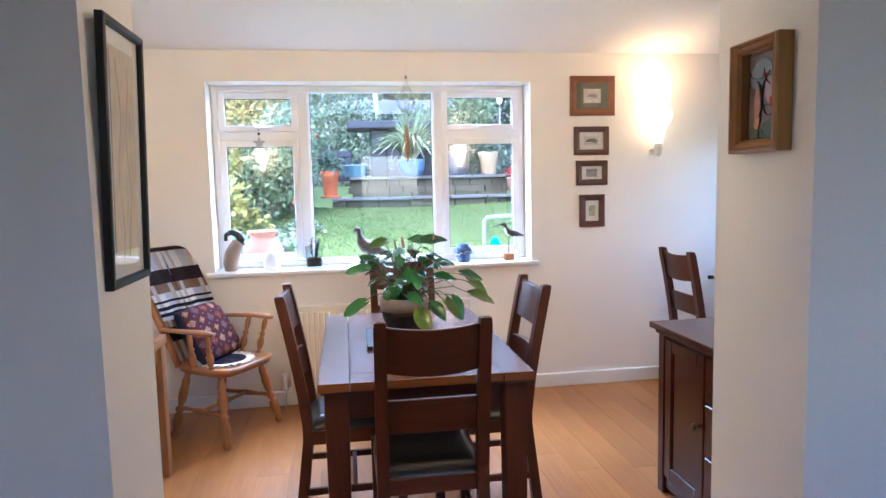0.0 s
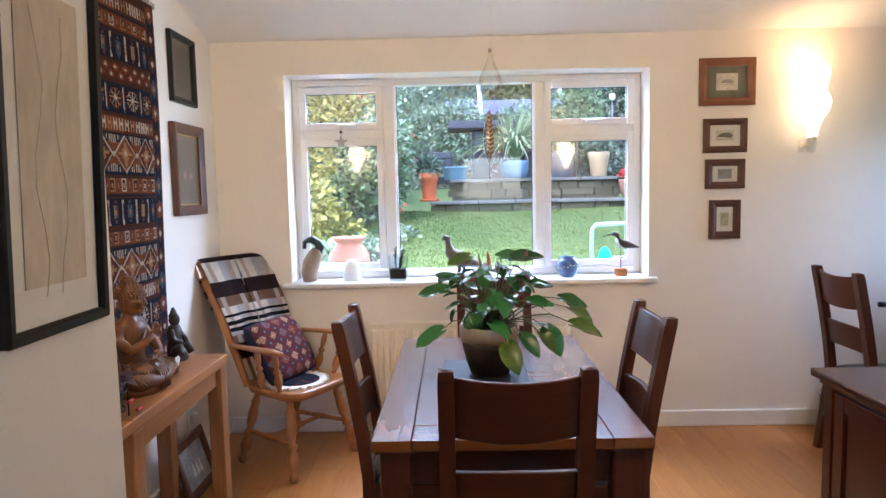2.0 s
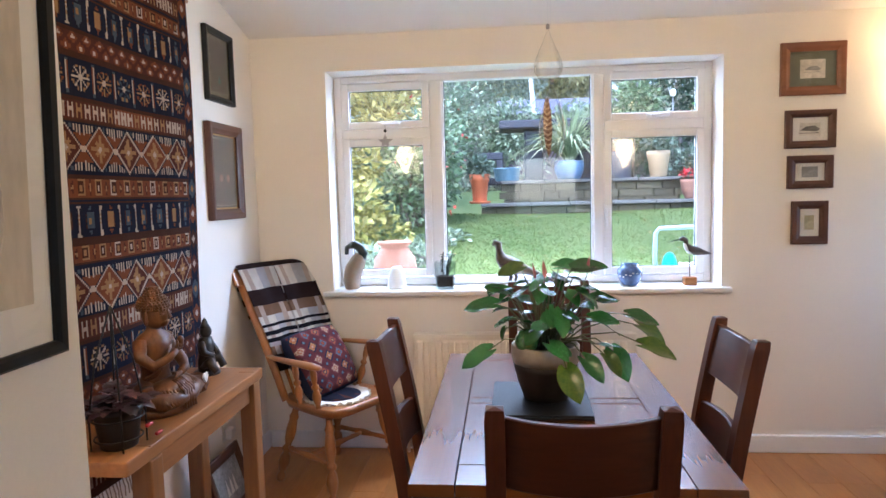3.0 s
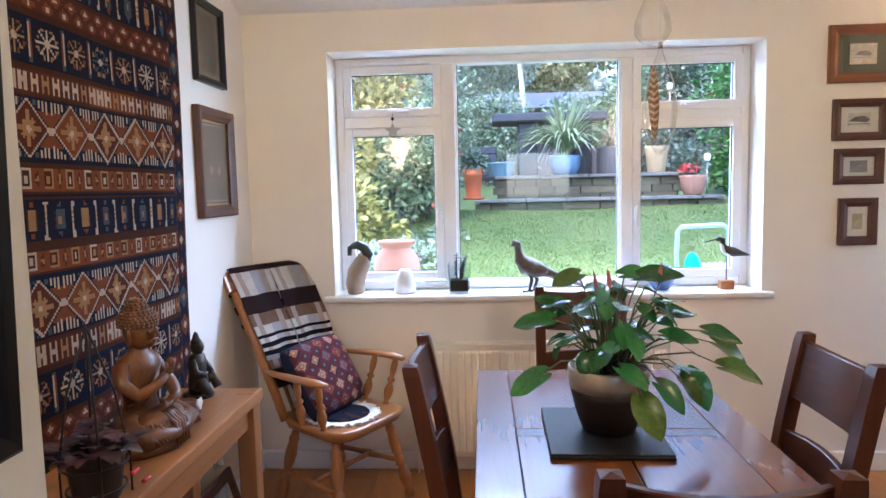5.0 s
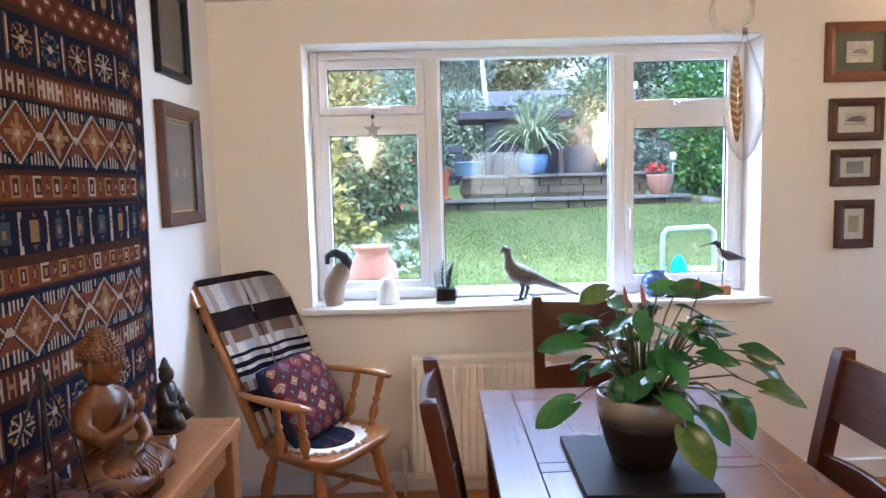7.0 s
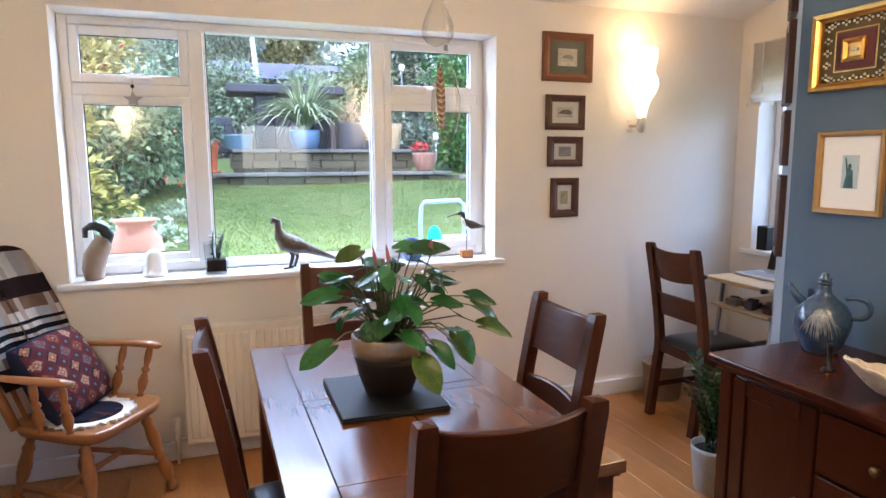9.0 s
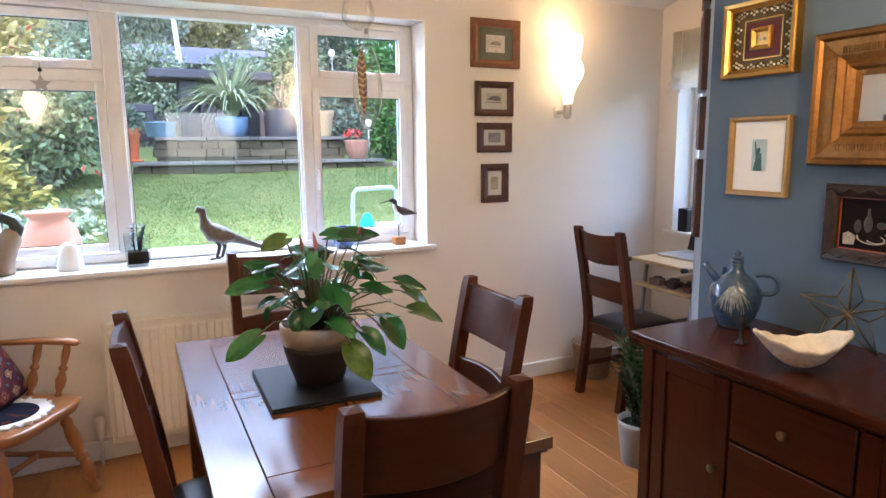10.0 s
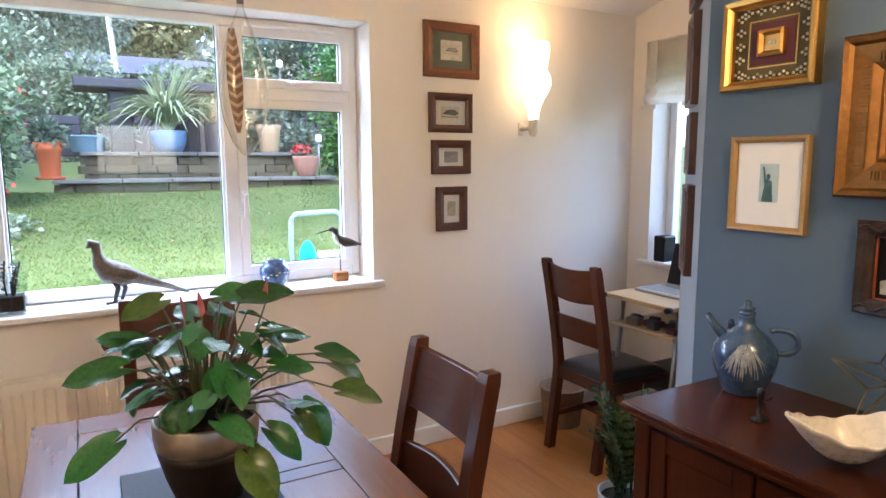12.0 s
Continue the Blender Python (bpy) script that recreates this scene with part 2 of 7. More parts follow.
# the east wall of the alcove with its own window opening
EY0, EY1, EZ0, EZ1 = 3.62, 4.34, 0.90, 2.02
b = bm_()
box(b, (XR, EY1, -0.15), (XR + 0.25, YF, 3.3)), box(b, (XR, 3.3, -0.15), (XR + 0.25, EY0, 3.3))
box(b, (XR, EY0, -0.15), (XR + 0.25, EY1, EZ0)), box(b, (XR, EY0, EZ1), (XR + 0.25, EY1, 3.3))
built("wall_east", b, PAINT, "cream painted alcove wall with a small window")
# the thick wall of the opening between hall and dining room
b = bm_()
box(b, (XL - 0.2, 1.45, -0.15), (-0.33, 1.77, 3.3)), box(b, (1.08, 1.355, -0.15), (2.25, 1.70, 3.3)), box(b, (-0.33, 1.42, 2.06), (1.08, 1.70, 3.3))
built("wall_opening", b, mat("white_wall_paint", (0.78, 0.77, 0.75), 0.85, var=0.03, s1=1.2, s2=140, bump=0.10, dist=0.0015), "white painted thick wall with an open doorway")
# blue chimney wall with its splayed corner
BX, BY = 2.05, 3.115
b = bm_()
prism(b, [(BX, 1.70, -0.15), (BX, BY, -0.15), (BX + 0.2, BY, -0.15), (BX + 0.2, 1.70, -0.15)], (0, 0, 3.3))
built("wall_blue", b, BLUE, "blue-grey painted wall hung with framed pictures")
# the splay has the same blue, its brighter light put into a paler colour
b = bm_()
prism(b, [(BX, BY + 0.001, -0.15), (2.46, 3.53, -0.15), (XR, 3.53, -0.15), (XR, 3.3, -0.15), (BX + 0.2, BY + 0.001, -0.15)], (0, 0, 3.3))
built("wall_splay", b, mat("blue_grey_paint_lit_paler", (0.30, 0.34, 0.38), 0.85, var=0.03, s1=1.2, s2=140, bump=0.10, dist=0.0015), "blue-grey splayed corner wall, coloured paler as if brightly lit, with small pictures")
# hall behind the opening
b = bm_()
for hx, yb in ((XL - 0.2, 1.45), (2.25, 1.70)):
    parts = [((-2.2, -0.15), (-0.9, 2.6)), ((-0.4, -0.15), (yb, 2.6)), ((-0.9, -0.15), (-0.4, 1.25)), ((-0.9, 1.95), (-0.4, 2.6))]
    for lo, hi in parts if hx < 0 else [((-2.2, -0.15), (yb, 2.6))]:
        box(b, (hx, lo[0], lo[1]), (hx + 0.2, hi[0], hi[1]))
for lo, hi in (((XL - 0.2, -0.15), (0.45, 2.6)), ((1.45, -0.15), (2.45, 2.6)), ((0.45, -0.15), (1.45, 1.05)), ((0.45, 2.0), (1.45, 2.6))):
    box(b, (lo[0], -2.4, lo[1]), (hi[0], -2.2, hi[1]))
built("wall_hall", b, PAINT, "plain painted walls of the hall")
b = bm_()
prism(b, [(XL - 0.2, YF + 0.3, ceil_z(YF + 0.3)), (XL - 0.2, 1.6, ceil_z(1.6)), (XL - 0.2, 1.6, ceil_z(1.6) + 0.2), (XL - 0.2, YF + 0.3, ceil_z(YF + 0.3) + 0.2)], (XR + 0.45 - XL, 0, 0))
built("ceiling", b, CEIL, "white sloping plaster ceiling")
b = bm_()
box(b, (XL - 0.2, -2.4, 2.4), (2.45, 1.6, 2.6))
built("ceiling_hall", b, CEIL, "white flat hall ceiling")
b = bm_()
box(b, (XL - 0.2, -2.4, -0.15), (XR + 0.25, YF + 0.3, -0.012))
floor_ob = built("floor", b, GAPS, "golden oak plank floor")

# skirting boards with a rounded top edge
SKIRT = bm_()
for lo, hi in (((XL + 0.022, YF - 0.022, 0.0), (XR, YF, 0.098)), ((XL, 1.77, 0.0), (XL + 0.022, YF, 0.098))):
    box(SKIRT, lo, hi, 0.005)
box(SKIRT, (XR - 0.018, 3.53, 0.0), (XR, YF - 0.022, 0.098), 0.005)
box(SKIRT, (BX - 0.018, 1.70, 0.0), (BX, BY, 0.098), 0.005)
built("baseboard", SKIRT, GLOSS, "white gloss painted skirting board")


# ---- the main window ----
def window(name, x0, x1, z0, z1, y, lights, label):
    """Casement window in the plane y: an outer casing, and lights given as (x0, x1, z0, z1, opening)."""
    ob = tagged(thing(name, label, ""), kind="structure")
    fw = 0.042
    b = bm_()
    for lo, hi in (((x0, z0), (x0 + fw, z1)), ((x1 - fw, z0), (x1, z1)), ((x0 + fw, z0), (x1 - fw, z0 + fw)), ((x0 + fw, z1 - fw), (x1 - fw, z1))):
        box(b, (lo[0], y, lo[1]), (hi[0], y + 0.07, hi[1]), 0.004)
    part("window_frame", b, UPVC, ob)
    for a, c, d, e, opening in lights:
        w = 0.042 if opening else 0.012
        yy = y - 0.012 if opening else y + 0.012
        b = bm_()
        for lo, hi in (((a, d), (a + w, e)), ((c - w, d), (c, e)), ((a + w, d), (c - w, d + w)), ((a + w, e - w), (c - w, e))):
            box(b, (lo[0], yy, lo[1]), (hi[0], yy + 0.055, hi[1]), 0.006 if opening else 0.003, seg=2)
        s = part("sash", b, UPVC, ob)
        b = bm_()
        box(b, (a + w - 0.004, yy + 0.026, d + w - 0.004), (c - w + 0.004, yy + 0.030, e - w + 0.004))
        g = part("pane", b, PANE, s)
        g.visible_shadow = False
        b = bm_()
        gk = 0.004
        for lo, hi in (((a + w, d + w), (a + w + gk, e - w)), ((c - w - gk, d + w), (c - w, e - w)), ((a + w, d + w), (c - w, d + w + gk)), ((a + w, e - w - gk), (c - w, e - w))):
            box(b, (lo[0], yy + 0.020, lo[1]), (hi[0], yy + 0.0255, hi[1]))
        part("gasket", b, BLACK, s)
    return ob


WY = 4.685
lights = [(-0.672, -0.160, 1.835, 2.095, True), (-0.674, -0.160, 0.972, 1.777, True), (-0.090, 0.770, 0.947, 2.122, False),
          (0.826, 1.375, 1.832, 2.100, True), (0.826, 1.375, 0.966, 1.778, True)]
win = window("window_1", WX0, WX1, WZ0 + 0.015, WZ1, WY, lights, "white plastic casement window onto the garden")
b = bm_()
for lo, hi in (((-0.160, 0.962), (-0.088, WZ1 - 0.042)), ((0.768, 0.962), (0.828, WZ1 - 0.042))):
    box(b, (lo[0], WY, lo[1]), (hi[0], WY + 0.07, hi[1]), 0.004)
part("mullion", b, UPVC, win)
b = bm_()
for x0, x1 in ((-0.674, -0.160), (0.828, 1.374)):
    box(b, (x0, WY, 1.777), (x1, WY + 0.07, 1.835), 0.004)
part("transom", b, UPVC, win)
for hx, sgn in ((-0.181, 1), (0.846, -1)):
    b = bm_()
    box(b, (hx - 0.012, WY - 0.028, 1.30), (hx + 0.012, WY - 0.012, 1.36), 0.004, seg=2)
    box(b, (hx - 0.008, WY - 0.045, 1.325), (hx + 0.008, WY - 0.028, 1.343), 0.003)
    box(b, (hx - 0.009, WY - 0.055, 1.24), (hx + 0.009, WY - 0.043, 1.345), 0.004, seg=2)
    part("handle", b, UPVC, win, "white espagnolette window handle")
for hx in (-0.41, 1.09):
    b = bm_()
    box(b, (hx - 0.03, WY - 0.03, 1.842), (hx + 0.03, WY - 0.012, 1.866), 0.004)
    box(b, (hx - 0.012, WY - 0.058, 1.848), (hx + 0.085, WY - 0.03, 1.862), 0.005, seg=2)
    part("handle", b, UPVC, win, "white espagnolette window handle")
b = bm_()
for x0, x1 in ((-0.62, -0.22), (0.88, 1.30)):
    box(b, (x0, WY - 0.026, 2.098), (x1, WY, 2.118), 0.006, seg=2)
part("trickle_vent", b, UPVC, win)
b = bm_()
box(b, (-0.768, YF - 0.045, 0.885), (1.463, YF, 0.915), 0.011, seg=3)
box(b, (WX0 + 0.001, YF + 0.0005, 0.893), (WX1 - 0.001, WY + 0.06, 0.915))
built("window_sill", b, SILLP, "white painted wooden window sill")

# the small alcove window with its blind
b = bm_()
for lo, hi in (((EY0, EZ0), (EY0 + 0.05, EZ1)), ((EY1 - 0.05, EZ0), (EY1, EZ1)), ((EY0 + 0.05, EZ0), (EY1 - 0.05, EZ0 + 0.05)), ((EY0 + 0.05, EZ1 - 0.05), (EY1 - 0.05, EZ1))):
    box(b, (XR + 0.14, lo[0], lo[1]), (XR + 0.20, hi[0], hi[1]), 0.005)
win2 = tagged(thing("window_2", "small white plastic alcove window", ""), kind="structure")
part("window_frame", b, UPVC, win2)
b = bm_()
box(b, (XR + 0.165, EY0 + 0.045, EZ0 + 0.045), (XR + 0.169, EY1 - 0.045, EZ1 - 0.045))
part("pane", b, PANE, win2).visible_shadow = False
b = bm_()
box(b, (XR - 0.035, EY0 - 0.06, EZ0 - 0.026), (XR + 0.139, EY1 + 0.06, EZ0 + 0.002), 0.008, seg=2)
part("window_sill", b, SILLP, win2)

# ---- radiator ----
rad = thing("radiator", "cream enamelled panel radiator with ribbed front below the window", "radiator", pose(0.35, 4.42, 0))
b = bm_()
RW, RZ0, RZ1 = 1.2, 0.10, 0.672


def rib(u, v):
    x = (u - 0.5) * (RW - 0.03)
    k = (u * 33) % 1.0
    w = max(0.0, min(1.0, (0.5 - abs(k - 0.5)) * 6))
    edge = 1.0 if 0.05 < v < 0.95 else 0.0
    return Vector((x, -0.018 - 0.0065 * w * edge, RZ0 + 0.004 + v * (RZ1 - RZ0 - 0.008)))


def rib_v(u, v):
    v2 = (0, 0.035, 0.06, 0.94, 0.965, 1)[round(v * 5)]
    return rib(u, v2)


grid(b, 264, 5, rib_v, smooth=False)
part("front_panel", b, RAD, rad)
b = bm_()
box(b, (-RW / 2, -0.0145, RZ0), (RW / 2, 0.0, RZ1), 0.004), box(b, (-RW / 2, 0.04, RZ0), (RW / 2, 0.055, RZ1), 0.004)
part("back_panel", b, RAD, rad)
for sx in (-1, 1):
    b = bm_()
    box(b, (sx * RW / 2 - 0.003, -0.024, RZ0 + 0.005), (sx * RW / 2 + 0.003, 0.058, RZ1 + 0.006), 0.002)
    part("side_cover", b, RAD, rad)
b = bm_()
for yy in (-0.0225, 0.016, 0.0535):
    box(b, (-RW / 2 + 0.004, yy - 0.003, RZ1 + 0.003), (RW / 2 - 0.004, yy + 0.003, RZ1 + 0.009))
for k in range(118):
    xk = -RW / 2 + 0.012 + k * 0.01
    box(b, (xk - 0.0028, -0.0192, RZ1 + 0.0035), (xk + 0.0028, 0.0502, RZ1 + 0.008))
box(b, (-RW / 2 + 0.004, -0.0262, RZ1 - 0.012), (RW / 2 - 0.004, 0.0565, RZ1 + 0.0042))
part("top_grille", b, RAD, rad)
b = bm_()
tube(b, [(-RW / 2 - 0.004, 0.02, 0.13), (-RW / 2 - 0.05, 0.02, 0.13), (-RW / 2 - 0.05, 0.02, 0.0)], 0.008)
part("pipe", b, RAD, rad)
b = bm_()
lathe(b, [(0.012, 0), (0.017, 0.004), (0.019, 0.03), (0.016, 0.05), (0.02, 0.055), (0.022, 0.10), (0.018, 0.112), (0.004, 0.114)], 16, pose(-RW / 2 - 0.05, 0.02, 0.12))
part("valve", b, WHITE_PL, rad, "white thermostatic valve")


# ---- wall lights ----
SHADE, SHADE_DIM = (mat("lit_shade_glass", (0.9, 0.85, 0.75), 0.4, glow=g, glow_col=(1.0, 0.68, 0.33), bump=0) for g in (4.0, 0.42))
PLASTER = mat("plaster_bracket", (0.8, 0.76, 0.7), 0.7)
for sx, sy, way in SCONCES:
    sc = thing("wall_light", "cone-shaped translucent wall light, lit warm, on a slim bracket", "wall light", pose(sx, sy, 0.045 if way < 0 else 0.0, 0, 0, 0 if way > 0 else 180), "wall lights")
    b = bm_()
    lathe(b, [(0.026, 1.66), (0.034, 1.71), (0.052, 1.76), (0.080, 1.805), (0.094, 1.845), (0.090, 1.88), (0.070, 1.915), (0.072, 1.945), (0.082, 1.99), (0.084, 2.025), (0.076, 2.055), (0.072, 2.055), (0.080, 2.02), (0.068, 1.95), (0.02, 1.70)], 28, m=pose(0, 0.115, 0), squash=(1, 0.9))
    part("shade", b, SHADE if way > 0 else SHADE_DIM, sc)
    b = bm_()
    lathe(b, [(0.008, 1.575), (0.022, 1.585), (0.027, 1.62), (0.024, 1.668)], 16, m=pose(0, 0.115, 0))
    tube(b, [(0, 0.002, 1.62), (0, 0.115, 1.62)], 0.012)
    box(b, (-0.018, 0.0005, 1.585), (0.018, 0.010, 1.655), 0.004)
    part("bracket", b, PLASTER, sc)

# ---- dining table ----
TX0, TX1, TY0, TY1, TZ = 0.016, 0.806, 2.42, 3.69, 0.755
tab = thing("dining_table", "dark polished wooden dining table with framed plank top", "table", pose(0.411, 3.055, 0))
hx, hy = (TX1 - TX0) / 2, (TY1 - TY0) / 2
SR = 0.113
rows_y = [-hy, -hy + 0.118, -0.03, 0.025, hy - 0.118, hy]
for sx in (-1, 1):
    b = bm_()
    xa, xb = sorted((sx * hx, sx * (hx - SR)))
    box(b, (xa, -hy, TZ - 0.032), (xb - (0.001 if sx < 0 else 0), hy, TZ), 0.0012)
    part("board", b, TOPW[1], tab)
for ya, yb in zip(rows_y, rows_y[1:]):
    cuts = [-hx + SR, 0.0, hx - SR] if yb - ya > 0.3 else [-hx + SR, hx - SR]
    for xa, xb in zip(cuts, cuts[1:]):
        b = bm_()
        box(b, (xa + 0.0016, ya + 0.0016, TZ - 0.032), (xb - 0.0016, yb - 0.0016, TZ - 0.0006), 0.0012)
        part("board", b, TOPW[0 if yb - ya < 0.3 else 1], tab)
b = bm_()
box(b, (-hx + 0.01, -hy + 0.01, TZ - 0.042), (hx - 0.01, hy - 0.01, TZ - 0.0325))
part("underframe", b, DARK[1], tab)
for sx in (-1, 1):
    b = bm_()
    xa, xb = sorted((sx * (hx - 0.055), sx * (hx - 0.08)))
    box(b, (xa, -hy + 0.1, TZ - 0.15), (xb, hy - 0.1, TZ - 0.042), 0.002)
    part("apron", b, DARK[1], tab)
    b = bm_()
    ya, yb = sorted((sx * (hy - 0.055), sx * (hy - 0.08)))
    box(b, (-hx + 0.1, ya, TZ - 0.15), (hx - 0.1, yb, TZ - 0.042), 0.002)
    part("apron", b, DARK[0], tab)
    for sy in (-1, 1):
        b = bm_()
        x1, y1 = sx * (hx - 0.02), sy * (hy - 0.02)
        xa, xb = sorted((x1, x1 - sx * 0.088))
        ya, yb = sorted((y1, y1 - sy * 0.088))
        box(b, (xa, ya, 0.0), (xb, yb, TZ - 0.042), 0.006, seg=2)
        for v in b.verts:
            if v.co.z < 0.4:
                v.co.x += (x1 - sx * 0.04 - v.co.x) * 0.12
                v.co.y += (y1 - sy * 0.04 - v.co.y) * 0.12
        part("leg", b, DARK[2], tab)


# ---- ladder-back dining chair: local x across, y to the front, origin under the seat's back edge ----
def rake(z):
    """How far the back post leans behind the seat's back edge at the height z."""
    return -0.095 * max(0.0, (z - 0.46) / 0.56) ** 1.25 - 0.05 * max(0.0, (0.40 - z) / 0.40)


def dining_chair(m):
    ch = thing("dining_chair", "dark-stained ladder-back dining chair with a black leather seat pad", "chair", m, "dining chairs")
    W = 0.197
    for sx in (-1, 1):
        b = bm_()
        rows = []
        for z in (0.0, 0.1, 0.25, 0.40, 0.46, 0.6, 0.75, 0.9, 0.985, 1.008):
            k = 0.021 if z < 1.0 else 0.0185
            c = Vector((sx * (W - 0.021), rake(z), z))
            rows.append([b.verts.new(c + Vector((q * k, r * k, 0))) for q, r in ((-1, -1), (1, -1), (1, 1), (-1, 1))])
        for a, d in zip(rows, rows[1:]):
            for k in range(4):
                b.faces.new((a[k], a[(k + 1) % 4], d[(k + 1) % 4], d[k]))
        top = b.verts.new((sx * (W - 0.021), rake(1.012), 1.0125))
        for k in range(4):
            b.faces.new((rows[-1][k], rows[-1][(k + 1) % 4], top))
        b.faces.new(rows[0][::-1])
        es = [e for e in b.edges if e.calc_face_angle(0) > 1.2]
        bmesh.ops.bevel(b, geom=es, offset=0.003, segments=1, affect="EDGES")
        part("back_post", b, DARK[2], ch)
        b = bm_()
        fx = sx * (W + 0.005 - 0.02)
        box(b, (fx - 0.02, 0.37, 0.0), (fx + 0.02, 0.41, 0.435), 0.003)
        part("front_leg", b, DARK[2], ch)
        b = bm_()
        xa = sx * (W - 0.012) - 0.01
        box(b, (xa, 0.02, 0.375), (xa + 0.02, 0.37, 0.435), 0.002)
        part("seat_rail", b, DARK[1], ch)
        b = bm_()
        box(b, (xa + 0.001, -0.01, 0.155), (xa + 0.019, 0.37, 0.185), 0.003)
        part("stretcher", b, DARK[1], ch)
    for ya, zz in ((0.38, 0.375), (-0.012, 0.375)):
        b = bm_()
        box(b, (-W + 0.03, ya, zz), (W - 0.03, ya + 0.02, 0.435), 0.002)
        part("seat_rail", b, DARK[0], ch)
    b = bm_()
    box(b, (-W + 0.02, 0.18, 0.158), (W - 0.02, 0.2, 0.182), 0.003)
    part("stretcher", b, DARK[0], ch)
    for z0, h in ((0.825, 0.165), (0.60, 0.125)):
        b = bm_()
        n = 33
        pts = []
        for k in range(n):
            u = -1 + 2 * k / (n - 1)
            pts.append((u * (W - 0.038), rake(z0) - 0.006 - 0.022 * (1 - u * u), z0 - 0.012 * (1 - u * u) * (1 if z0 > 0.7 else -0.6)))
        slab(b, pts, (0, rake(z0 + h) - rake(z0), h), (0, 0.019, 0), 0.003)
        part("back_slat", b, DARK[0], ch)
    b = bm_()

    def pad(u, v):
        x, y = (u - 0.5) * 2, (v - 0.5) * 2
        e = max(0.0, 1 - abs(x) ** 5) * max(0.0, 1 - abs(y) ** 5)
        return Vector((x * (W - 0.012) * (1 + 0.03 * v), 0.20 + y * 0.205, 0.437 + 0.042 * e ** 0.5))

    grid(b, 18, 18, pad)
    r = bmesh.ops.extrude_face_region(b, geom=b.faces[:])
    for v in [q for q in r["geom"] if isinstance(q, bmesh.types.BMVert)]:
        v.co.z = 0.436
    part("seat_pad", b, LEATHER, ch, "black leather seat pad")
    return ch


chair = dining_chair(pose(0.408, 2.322, 0, 0, 0, 0))
copy_thing(chair, pose(-0.052, 3.02, 0, 0, 0, -90))
copy_thing(chair, pose(0.888, 2.995, 0, 0, 0, 90))
copy_thing(chair, pose(0.468, 4.03, 0, 0, 0, 180))
copy_thing(chair, pose(2.302, 3.975, 0, 0, 0, -90))

# ---- sideboard ----
SX0, SX1, SY0, SY1, SZ = 1.545, 2.045, 1.76, 2.90, 0.80
sb = thing("sideboard", "dark mahogany sideboard with panelled doors and drawers", "sideboard", pose(0, 0, 0))
b = bm_()
box(b, (SX0 - 0.035, SY0 - 0.005, SZ - 0.028), (SX1, SY1 + 0.03, SZ), 0.007, seg=2)
part("top", b, SIDEW[1], sb)
b = bm_()
box(b, (SX0 - 0.012, SY0, SZ - 0.05), (SX1, SY1 + 0.012, SZ - 0.0285), 0.004)
part("moulding", b, SIDEW[1], sb)
b = bm_()
box(b, (SX0 + 0.02, SY0, 0.07), (SX1, SY1, SZ - 0.05), 0.003)
part("carcass", b, SIDEW[2], sb)
for yy in (SY0, SY1 - 0.05):
    b = bm_()
    box(b, (SX0, yy, 0.0), (SX0 + 0.05, yy + 0.052, SZ - 0.05), 0.004)
    part("corner_post", b, SIDEW[2], sb)
b = bm_()
box(b, (SX0 + 0.012, SY0 + 0.05, 0.03), (SX0 + 0.03, SY1 - 0.05, 0.085), 0.003)
part("plinth", b, SIDEW[1], sb)
b = bm_()
for lo, hi in (((SX0 + 0.05, 0.08), (SX0 + 0.11, SZ - 0.06)), ((SX1 - 0.07, 0.08), (SX1 - 0.01, SZ - 0.06)), ((SX0 + 0.11, 0.08), (SX1 - 0.07, 0.16)), ((SX0 + 0.11, SZ - 0.13), (SX1 - 0.07, SZ - 0.06))):
    box(b, (lo[0], SY1, lo[1]), (hi[0], SY1 + 0.008, hi[1]), 0.002)
part("end_panel", b, SIDEW[2], sb)


def front(y0, y1, z0, z1, knob, kind):
    f = bm_()
    w = 0.055 if kind == "door" else 0.0
    if w:
        for lo, hi in (((y0, z0), (y0 + w, z1)), ((y1 - w, z0), (y1, z1)), ((y0 + w, z0), (y1 - w, z0 + w)), ((y0 + w, z1 - w), (y1 - w, z1))):
            box(f, (SX0 + 0.003, lo[0], lo[1]), (SX0 + 0.024, hi[0], hi[1]), 0.003)
        box(f, (SX0 + 0.012, y0 + w - 0.002, z0 + w - 0.002), (SX0 + 0.022, y1 - w + 0.002, z1 - w + 0.002))
    else:
        box(f, (SX0 + 0.003, y0, z0), (SX0 + 0.024, y1, z1), 0.004)
    d = part(kind, f, SIDEW[2 if kind == "door" else 1], sb)
    for ky, kz in knob:
        f = bm_()
        lathe(f, [(0.006, 0), (0.006, 0.012), (0.013, 0.016), (0.014, 0.024), (0.009, 0.03), (0.001, 0.031)], 14, pose(SX0 + 0.004, ky, kz, 0, -90, 0))
        part("knob", f, BRASS, d, "dull metal knob")


front(2.525, 2.845, 0.09, 0.735, [(2.56, 0.43)], "door")
for k, (za, zb) in enumerate(((0.545, 0.735), (0.325, 0.537), (0.09, 0.317))):
    front(2.13, 2.517, za, zb, [(2.325, (za + zb) / 2)], "drawer")
front(1.815, 2.122, 0.09, 0.735, [(2.085, 0.43)], "door")

